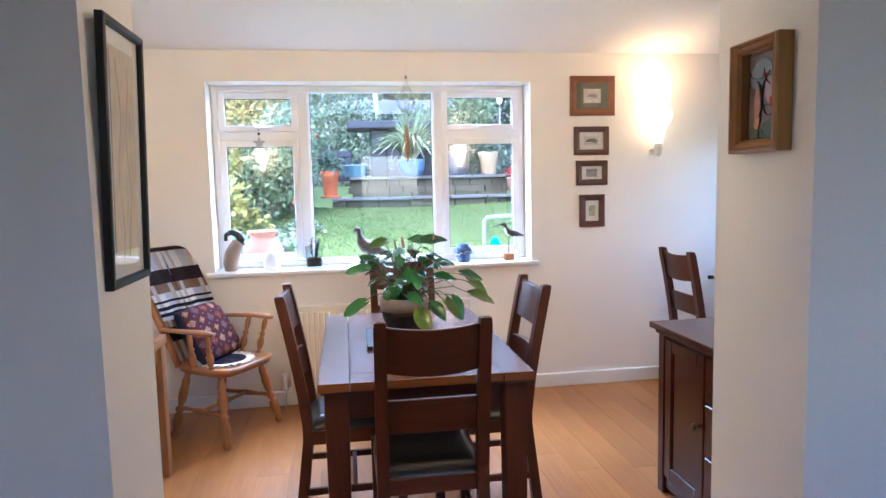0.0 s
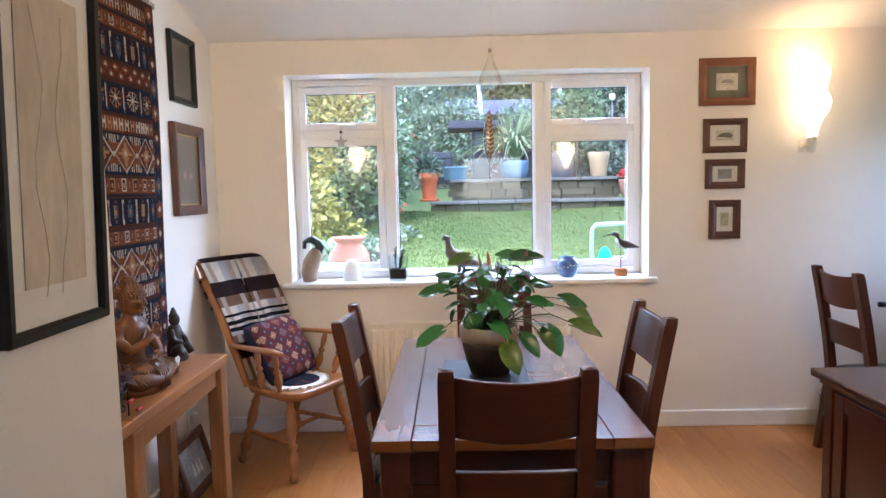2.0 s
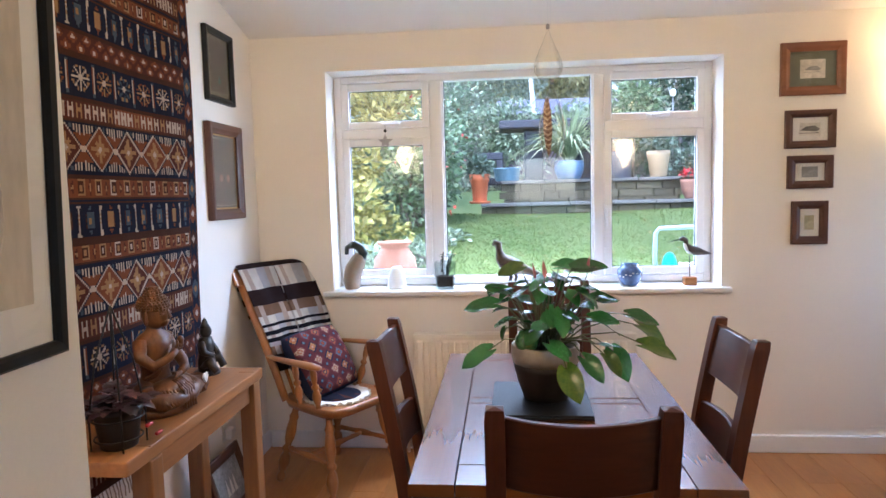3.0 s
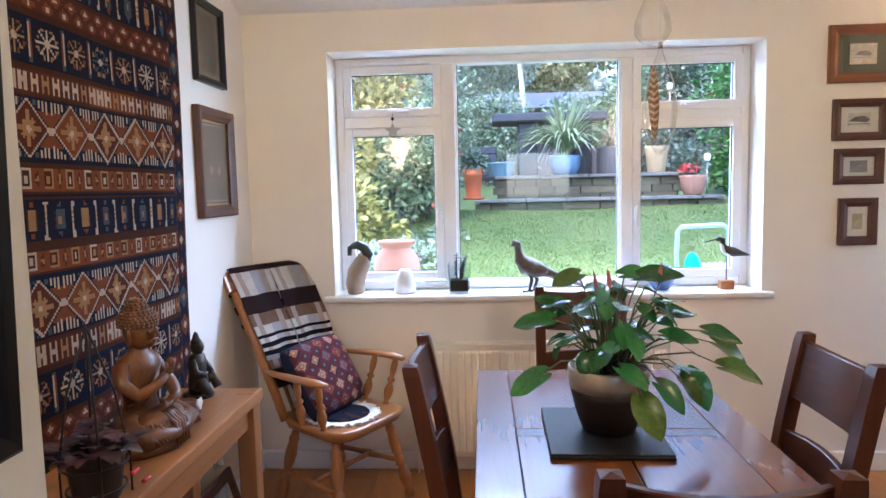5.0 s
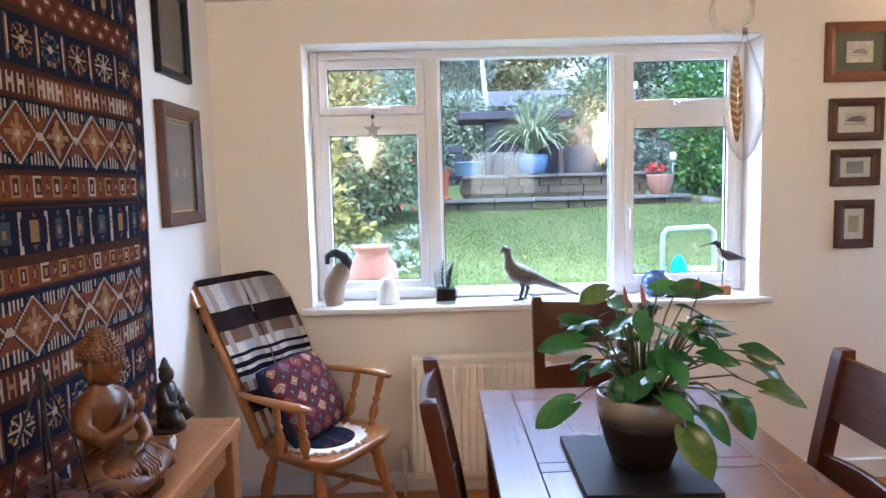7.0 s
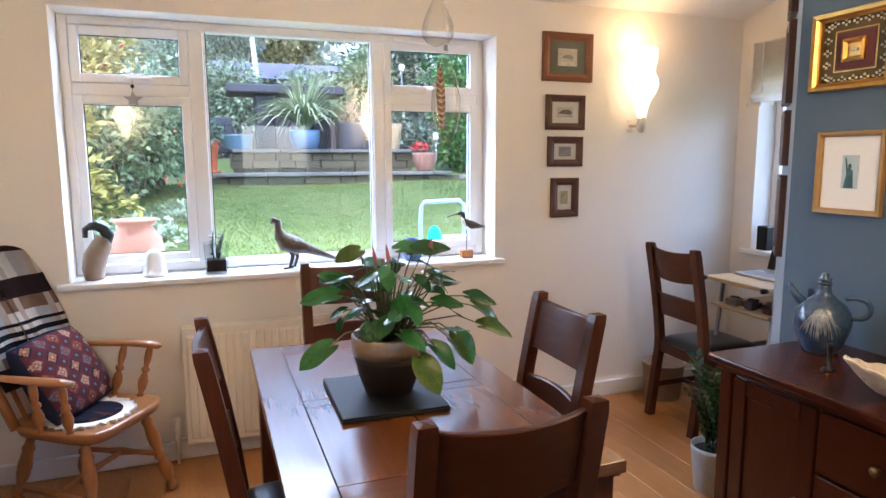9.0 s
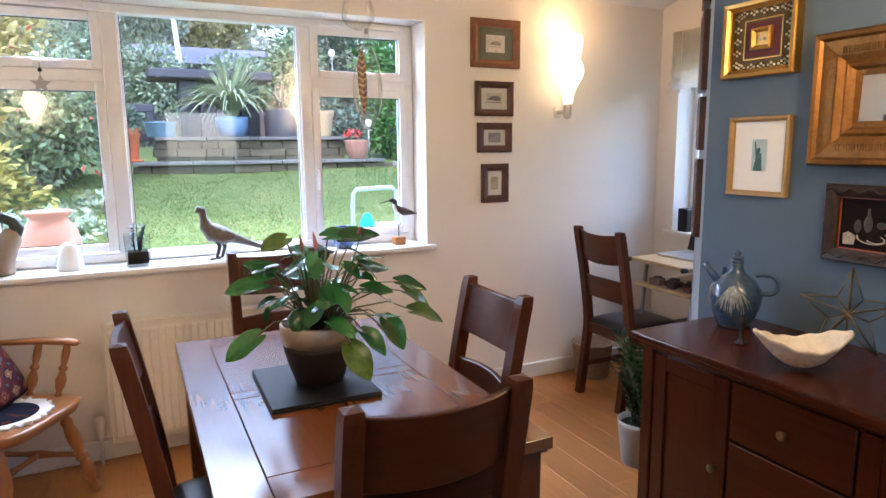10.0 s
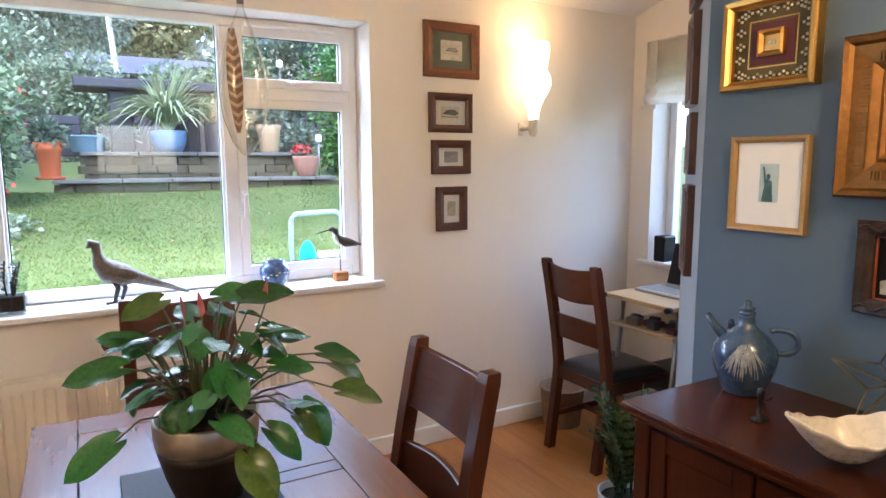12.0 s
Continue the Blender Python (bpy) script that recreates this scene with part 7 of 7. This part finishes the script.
# folding trolley with turquoise bag by the house
tr = thing("garden_trolley", "pale grey tubular folding trolley outside the window", "trolley", pose(1.43, 5.42, ground_z(1.43, 5.3)))
gz = -ground_z(1.43, 5.3)
b = bm_()
tube(b, [(-0.12, 0, 0.0), (-0.155, 0, 0.80), (-0.15, 0, 0.945), (-0.125, 0, 0.978), (0.13, 0, 0.985), (0.165, 0, 0.955), (0.17, 0, 0.80), (0.15, 0, 0.0)], 0.015, 10)
part("tube_handle", b, mat("pale_blue_grey_paint", (0.30, 0.40, 0.48), 0.4), tr)
b = bm_()
tube(b, [(-0.15, 0, 0.55), (0.165, 0, 0.55)], 0.01, 8)
part("crossbar", b, STEEL, tr)
b = bm_()
ell(b, (-0.065, -0.03, 0.71), (0.052, 0.045, 0.11))
part("bag", b, mat("turquoise_fabric", (0.02, 0.32, 0.42), 0.7, var=0.2), tr, "turquoise bag")
b = bm_()
for k in range(5):
    tube(b, [(0.01 + 0.035 * k, -0.02, 0.70), (0.02 + 0.035 * k, -0.02, 0.745)], 0.02, 8)
box(b, (-0.02, -0.05, 0.60), (0.19, 0.03, 0.70), 0.01)
part("rope", b, mat("cream_rope", (0.62, 0.55, 0.42), 0.9), tr)


# shrubs and trees
def shrub(name, label, at, blobs, leaf_m, size, seed, stems=7, flowers=None, up=0.3):
    ob = thing(name, label, "shrub", pose(*at))
    r = random.Random(seed)
    b = bm_()
    for k in range(stems):
        c, rad, _ = blobs[k % len(blobs)]
        p = Vector(c)
        tube(b, [(p.x * 0.3 + r.uniform(-.1, .1), p.y * 0.3 + r.uniform(-.1, .1), -0.05), (p.x * 0.6 + r.uniform(-.12, .12), p.y * 0.6, p.z * 0.5), (p.x + r.uniform(-.2, .2), p.y, p.z + rad[2] * 0.3)], [0.02, 0.014, 0.005], 6)
    part("stems", b, BARK, ob)
    b = bm_()
    for c, rad, n in blobs:
        for j in range(4):
            off = Vector((r.uniform(-.4, .4) * rad[0], r.uniform(-.4, .4) * rad[1], r.uniform(-.4, .4) * rad[2]))
            leaf_cloud(b, r, n // 4, Vector(c) + off, [q * r.uniform(0.5, 0.85) for q in rad], size, hollow=0.45, up=up)
    part("foliage", b, leaf_m, ob)
    if flowers:
        b = bm_()
        for c, rad, n in blobs:
            leaf_cloud(b, r, flowers[1], Vector(c) - Vector((0, rad[1] * 0.2, 0)), rad, 0.06, hollow=0.8)
        part("flowers", b, flowers[0], ob)
    return ob


def leafm(name, c, c2, tl=0.25, isl=0.5):
    return mat(name, c, 0.6, var=0.25, s1=3, s2=30, col2=c2, island=isl, through_light=tl, bump=0)


BARK = mat("grey_brown_bark", (0.16, 0.14, 0.115), 0.9, var=0.35, s1=12, s2=60, stretch=(1, 1, 0.3), bump=0.6)
YELLOW = leafm("yellow_green_leaf", (0.26, 0.26, 0.06), (0.42, 0.36, 0.10))
MIDG = leafm("mid_green_leaf", (0.13, 0.20, 0.095), (0.24, 0.31, 0.16))
DEEPG = leafm("deep_green_leaf", (0.035, 0.065, 0.040), (0.07, 0.11, 0.06))
PALEG = leafm("pale_green_leaf", (0.22, 0.30, 0.19), (0.38, 0.43, 0.28))
BRIGHT = leafm("bright_laurel_leaf", (0.06, 0.16, 0.03), (0.12, 0.25, 0.06))
# leaves of the farther trees and hedge, with haze mixed into the pale colour
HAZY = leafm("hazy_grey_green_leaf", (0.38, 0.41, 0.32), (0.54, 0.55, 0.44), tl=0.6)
GOLDEN = leafm("autumn_gold_leaf", (0.48, 0.40, 0.13), (0.62, 0.54, 0.24))
REDB = mat("red_berry", (0.50, 0.07, 0.05), 0.5, island=0.3, bump=0)
g1 = ground_z(-1.5, 7.4)
shrub("variegated_shrub", "yellow-green variegated shrub beside the lawn", (-1.42, 7.2, g1), [((0, 0, 0.9), (0.62, 0.5, 0.55), 1500), ((0.1, -0.1, 0.35), (0.6, 0.5, 0.4), 1100), ((-0.3, 0.2, 1.5), (0.6, 0.5, 0.5), 1100)], YELLOW, 0.085, 41)
shrub("camellia_shrub", "deep green shrub dotted with red flowers", (-0.82, 8.4, g1 + 0.1), [((0, 0, 0.55), (0.62, 0.5, 0.5), 1700), ((0.1, 0.1, 0.95), (0.62, 0.45, 0.42), 1400)], MIDG, 0.075, 42, flowers=(REDB, 14))
shrub("dark_shrub", "dark evergreen shrub behind the border", (-1.35, 8.9, g1 + 0.15), [((0, 0, 0.5), (0.9, 0.5, 0.6), 2000), ((0.3, 0, 0.9), (0.7, 0.5, 0.4), 1000)], DEEPG, 0.085, 43)
shrub("border_plants", "low pale border perennials along the lawn edge", (-0.55, 6.9, ground_z(-0.55, 6.9)), [((0, 0, 0.12), (0.38, 0.4, 0.16), 700), ((-0.4, -0.5, 0.14), (0.35, 0.4, 0.16), 600), ((0.15, 0.9, 0.15), (0.35, 0.35, 0.2), 600)], PALEG, 0.06, 44, stems=4)
shrub("rose_bush", "airy climbing rose with red hips beside the window view", (-0.66, 9.1, ground_z(-0.66, 9.1)), [((0, 0, 0.5), (0.42, 0.35, 0.5), 620), ((0.0, 0.2, 1.15), (0.5, 0.35, 0.5), 620)], PALEG, 0.06, 45, stems=12, flowers=(REDB, 14))
shrub("laurel_hedge", "bright green laurel hedge at the garden side", (3.95, 11.3, ground_z(4, 11)), [((0, 0, 0.6), (0.85, 0.6, 0.7), 2000), ((0.1, 0, 1.5), (0.8, 0.6, 0.8), 1900), ((0.9, -0.4, 1.0), (0.7, 0.6, 1.0), 1200)], BRIGHT, 0.105, 46)
shrub("conifer_hedge", "dark conifer hedge at the back of the garden", (3.6, 13.4, ground_z(4, 13.4)), [((-0.6, 0, 1.2), (1.0, 0.7, 1.3), 2400), ((0.7, 0, 1.3), (1.0, 0.7, 1.5), 2200), ((-0.2, 0, 2.6), (1.0, 0.6, 0.9), 1600)], DEEPG, 0.10, 47)
shrub("lavender_bush", "soft grey-green bush behind the flower pots", (2.95, 10.5, 1.45), [((0, 0, 0.35), (0.36, 0.3, 0.36), 900)], SAGE, 0.07, 48, stems=4)
shrub("young_shrub", "light green leafy young shrub above the terrace", (2.15, 11.4, 1.52), [((0, 0, 1.15), (0.55, 0.4, 0.42), 1300), ((0.25, 0, 1.6), (0.35, 0.3, 0.3), 500)], MIDG, 0.09, 49, stems=5)
shrub("pale_hedge", "pale green hedge in front of the shed", (1.1, 13.0, ground_z(1, 13)), [((-0.9, 0, 1.1), (0.9, 0.4, 0.7), 3000), ((0.5, 0, 1.0), (1.0, 0.4, 0.65), 2800), ((-1.7, 0.3, 1.5), (0.7, 0.4, 0.8), 2000)], PALEG, 0.09, 52)
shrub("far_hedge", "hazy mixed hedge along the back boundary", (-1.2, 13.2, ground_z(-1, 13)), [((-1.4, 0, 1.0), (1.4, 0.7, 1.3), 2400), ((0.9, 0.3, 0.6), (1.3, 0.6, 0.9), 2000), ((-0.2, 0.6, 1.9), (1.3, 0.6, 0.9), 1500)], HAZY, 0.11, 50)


def tree(name, label, at, height, trunk_r, blobs, leaf_m, size, seed, bark=None):
    ob = thing(name, label, "tree", pose(*at))
    r = random.Random(seed)
    b = bm_()
    tube(b, [(0, 0, -0.1), (0.05, 0, height * 0.3), (-0.06, 0.05, height * 0.62), (0.05, 0, height)], [trunk_r, trunk_r * 0.8, trunk_r * 0.55, trunk_r * 0.15], 10)
    for c, rad, n in blobs:
        h = min(height * 0.9, max(height * 0.3, c[2] - rad[2]))
        tube(b, [(0, 0, h * 0.8), (c[0] * 0.5, c[1] * 0.5, (h * 0.8 + c[2]) / 2 + 0.1), c], [trunk_r * 0.45, trunk_r * 0.28, trunk_r * 0.08], 7)
        for j in range(5):
            e = Vector(c) + Vector((r.uniform(-1, 1) * rad[0], r.uniform(-1, 1) * rad[1], r.uniform(-0.7, 1) * rad[2])) * 0.9
            tube(b, [c, Vector(c).lerp(e, 0.5) + Vector((0, 0, 0.08)), e], [trunk_r * 0.10, trunk_r * 0.06, trunk_r * 0.02], 5)
    part("trunk", b, bark or BARK, ob)
    b = bm_()
    for c, rad, n in blobs:
        for j in range(5):
            off = Vector((r.uniform(-.5, .5) * rad[0], r.uniform(-.5, .5) * rad[1], r.uniform(-.5, .5) * rad[2]))
            leaf_cloud(b, r, n // 5, Vector(c) + off, [q * r.uniform(0.4, 0.75) for q in rad], size, hollow=0.3)
    part("crown", b, leaf_m, ob)
    return ob


tree("golden_tree", "autumn golden tree behind the shrubs", (-2.2, 10.6, ground_z(-2.2, 10.6)), 3.2, 0.06, [((0, 0, 1.9), (1.0, 0.7, 0.9), 2200), ((0.75, 0, 1.55), (0.8, 0.7, 0.75), 2000), ((0.4, 0, 2.6), (0.9, 0.7, 0.7), 1500)], GOLDEN, 0.12, 61)
# bark and autumn leaves of far trees, lightened in colour to look hazy
FARBARK = mat("hazed_far_bark", (0.30, 0.28, 0.24), 0.9, var=0.3, s1=12, s2=60, stretch=(1, 1, 0.3), bump=0.3)
tree("hazy_tree", "pale autumn tree beyond the back fence", (3.2, 24, ground_z(3, 24)), 8.5, 0.2, [((0, 0, 5.0), (2.4, 1.5, 1.8), 5200), ((-2.4, 0, 4.2), (2.1, 1.3, 1.7), 5200), ((1.9, 0, 5.6), (1.9, 1.2, 1.4), 4400), ((-4.2, 0, 3.6), (2.2, 1.3, 1.8), 4800), ((-1.2, 0, 3.2), (2.0, 1.3, 1.4), 5000)], leafm("hazed_autumn_leaf", (0.40, 0.37, 0.20), (0.54, 0.50, 0.30), tl=0.45), 0.20, 62, FARBARK)
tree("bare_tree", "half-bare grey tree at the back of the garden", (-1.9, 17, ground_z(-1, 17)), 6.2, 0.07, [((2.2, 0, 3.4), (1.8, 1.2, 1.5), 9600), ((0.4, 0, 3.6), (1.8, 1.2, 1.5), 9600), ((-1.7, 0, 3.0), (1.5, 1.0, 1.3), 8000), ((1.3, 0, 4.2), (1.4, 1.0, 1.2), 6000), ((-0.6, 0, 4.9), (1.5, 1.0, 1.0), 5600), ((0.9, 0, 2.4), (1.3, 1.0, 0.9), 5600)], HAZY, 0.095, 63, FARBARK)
BIRCHB = mat("white_birch_bark", (0.62, 0.62, 0.60), 0.7, var=0.25, s1=8, s2=40, stretch=(1, 1, 4), bump=0.2)
tree("birch_tree", "slim white-stemmed birch behind the terrace", (0.82, 13.6, ground_z(0.8, 13.6)), 4.6, 0.062, [((0.1, 0, 3.3), (0.7, 0.6, 0.6), 350), ((-0.5, 0, 3.9), (0.6, 0.5, 0.5), 250)], HAZY, 0.09, 64, BIRCHB)
tree("green_tree", "dark green tree at the garden boundary", (7.0, 17, ground_z(7, 17)), 7.0, 0.16, [((0, 0, 4.4), (2.0, 1.4, 1.8), 2400), ((-1.6, 0, 3.2), (1.5, 1.2, 1.4), 1700), ((-1.2, 0, 5.6), (1.4, 1.1, 1.1), 1000)], MIDG, 0.14, 65)
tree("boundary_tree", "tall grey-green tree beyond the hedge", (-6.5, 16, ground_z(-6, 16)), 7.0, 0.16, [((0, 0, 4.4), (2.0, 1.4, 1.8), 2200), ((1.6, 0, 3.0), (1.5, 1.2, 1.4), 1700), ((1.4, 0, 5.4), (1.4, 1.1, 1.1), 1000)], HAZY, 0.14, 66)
# far woods close the view, their leaf colour paled to carry the haze
b = bm_()
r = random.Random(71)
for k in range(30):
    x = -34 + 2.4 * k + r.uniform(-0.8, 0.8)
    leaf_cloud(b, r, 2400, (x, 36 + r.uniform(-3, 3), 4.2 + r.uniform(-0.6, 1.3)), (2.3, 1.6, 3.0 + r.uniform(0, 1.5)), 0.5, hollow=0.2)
tagged(part("far_woods", b, leafm("hazed_far_wood_leaf", (0.38, 0.40, 0.32), (0.52, 0.52, 0.40), tl=0.45)), "distant autumn woodland beyond the garden", "trees", kind="stuff")
sh = thing("garden_shed", "shed with a dull purple-grey felt roof behind the terrace", "shed", pose(1.0, 15.2, ground_z(1.1, 15.2) + 0.52))
b = bm_()
box(b, (-0.72, -0.8, -0.8), (1.55, 0.8, 1.02))
part("wall", b, mat("shed_boards", (0.10, 0.085, 0.10), 0.8, var=0.2, stretch=(1, 1, 8)), sh)
b = bm_()
prism(b, [(-0.85, -1.0, 1.0), (-0.85, 1.0, 1.0), (-0.85, 0.0, 1.42)], (2.52, 0, 0))
part("roof", b, mat("purple_grey_felt", (0.15, 0.145, 0.20), 0.85, var=0.2, s1=2, s2=60, bump=0.3), sh)
fe = thing("back_fence", "weathered dark board fence along the back of the garden", "fence", pose(0, 16.6, ground_z(0, 16.6)))
b = bm_()
box(b, (0.004, 0, 0), (0.146, 0.02, 1.35), 0.003)
board = mesh_of("board", b, mat("weathered_fence", (0.085, 0.075, 0.075), 0.85, var=0.25, rand=0.3, stretch=(1, 1, 0.1)))
for k in range(90):
    ob = new("board", board)
    ob.parent = fe
    ob.matrix_basis = pose(-6.5 + 0.15 * k, 0.01 * (k % 2), 0)
for x, y, h in ((2.70, 10.6, 1.36), (3.02, 10.0, 0.62)):
    gl = thing("garden_light", "white solar garden light on a thin post", "garden light", pose(x, y, 1.48 if y > 10.2 else 1.2))
    b = bm_()
    tube(b, [(0, 0, 0), (0, 0, h - 0.08)], 0.010, 6)
    part("post", b, STEEL, gl)
    b = bm_()
    lathe(b, [(0.018, h - 0.08), (0.04, h - 0.06), (0.045, h), (0.03, h + 0.02), (0.004, h + 0.024)], 14)
    part("head", b, WHITE_PL, gl)
rk = random.Random(15)
for k in range(11):
    b = bm_()
    ell(b, (0, 0, 0), (rk.uniform(0.08, 0.18), rk.uniform(0.08, 0.16), rk.uniform(0.04, 0.08)), seg=10, rings=6)
    for v in b.verts:
        v.co += Vector((noise.noise(v.co * 9 + Vector((k, 0, 0))), noise.noise(v.co * 9 + Vector((0, k, 0))), noise.noise(v.co * 9))) * 0.03
    x, y = 3.15 + 0.17 * k * (0.8 + 0.3 * rk.random()), 9.7 + rk.uniform(-0.25, 0.4)
    solid("rock", b, COPE, "flat grey rockery stone at the lawn edge", "rock", "rockery stones", m=pose(x, y, ground_z(x, y) + 0.02, 0, 0, rk.uniform(0, 90)))

# ---- floor boards of the dining room and hall ----
plank_w = 0.158
planks = []
for L in (0.9, 1.25, 1.6, 1.95):
    b = bm_()
    box(b, (0.0004, 0.0004, -0.0118), (plank_w - 0.0004, L - 0.0004, 0.0), 0.0010)
    planks.append((L, mesh_of("plank", b, OAK)))
rng = random.Random(77)
for k in range(28):
    x = XL + plank_w * k
    if x > XR - 0.02:
        break
    y = 1.2 - rng.uniform(0.0, 0.9)
    if x > 2.3:
        y = 3.5
    start = y
    while y < YF - 0.05:
        L, me = planks[rng.randrange(4)]
        if y + L > YF:
            L0 = YF - y
            ob = new("plank", me)
            ob.parent = floor_ob
            ob.matrix_basis = pose(x, y, 0) @ Matrix.Diagonal((1, L0 / L, 1, 1))
            break
        ob = new("plank", me)
        ob.parent = floor_ob
        ob.matrix_basis = pose(x, y, 0)
        y += L
    if x < 2.3:
        ob = new("plank", planks[3][1])
        ob.parent = floor_ob
        ob.matrix_basis = pose(x, -2.2, 0) @ Matrix.Diagonal((1, (start + 2.2) / 1.95, 1, 1))
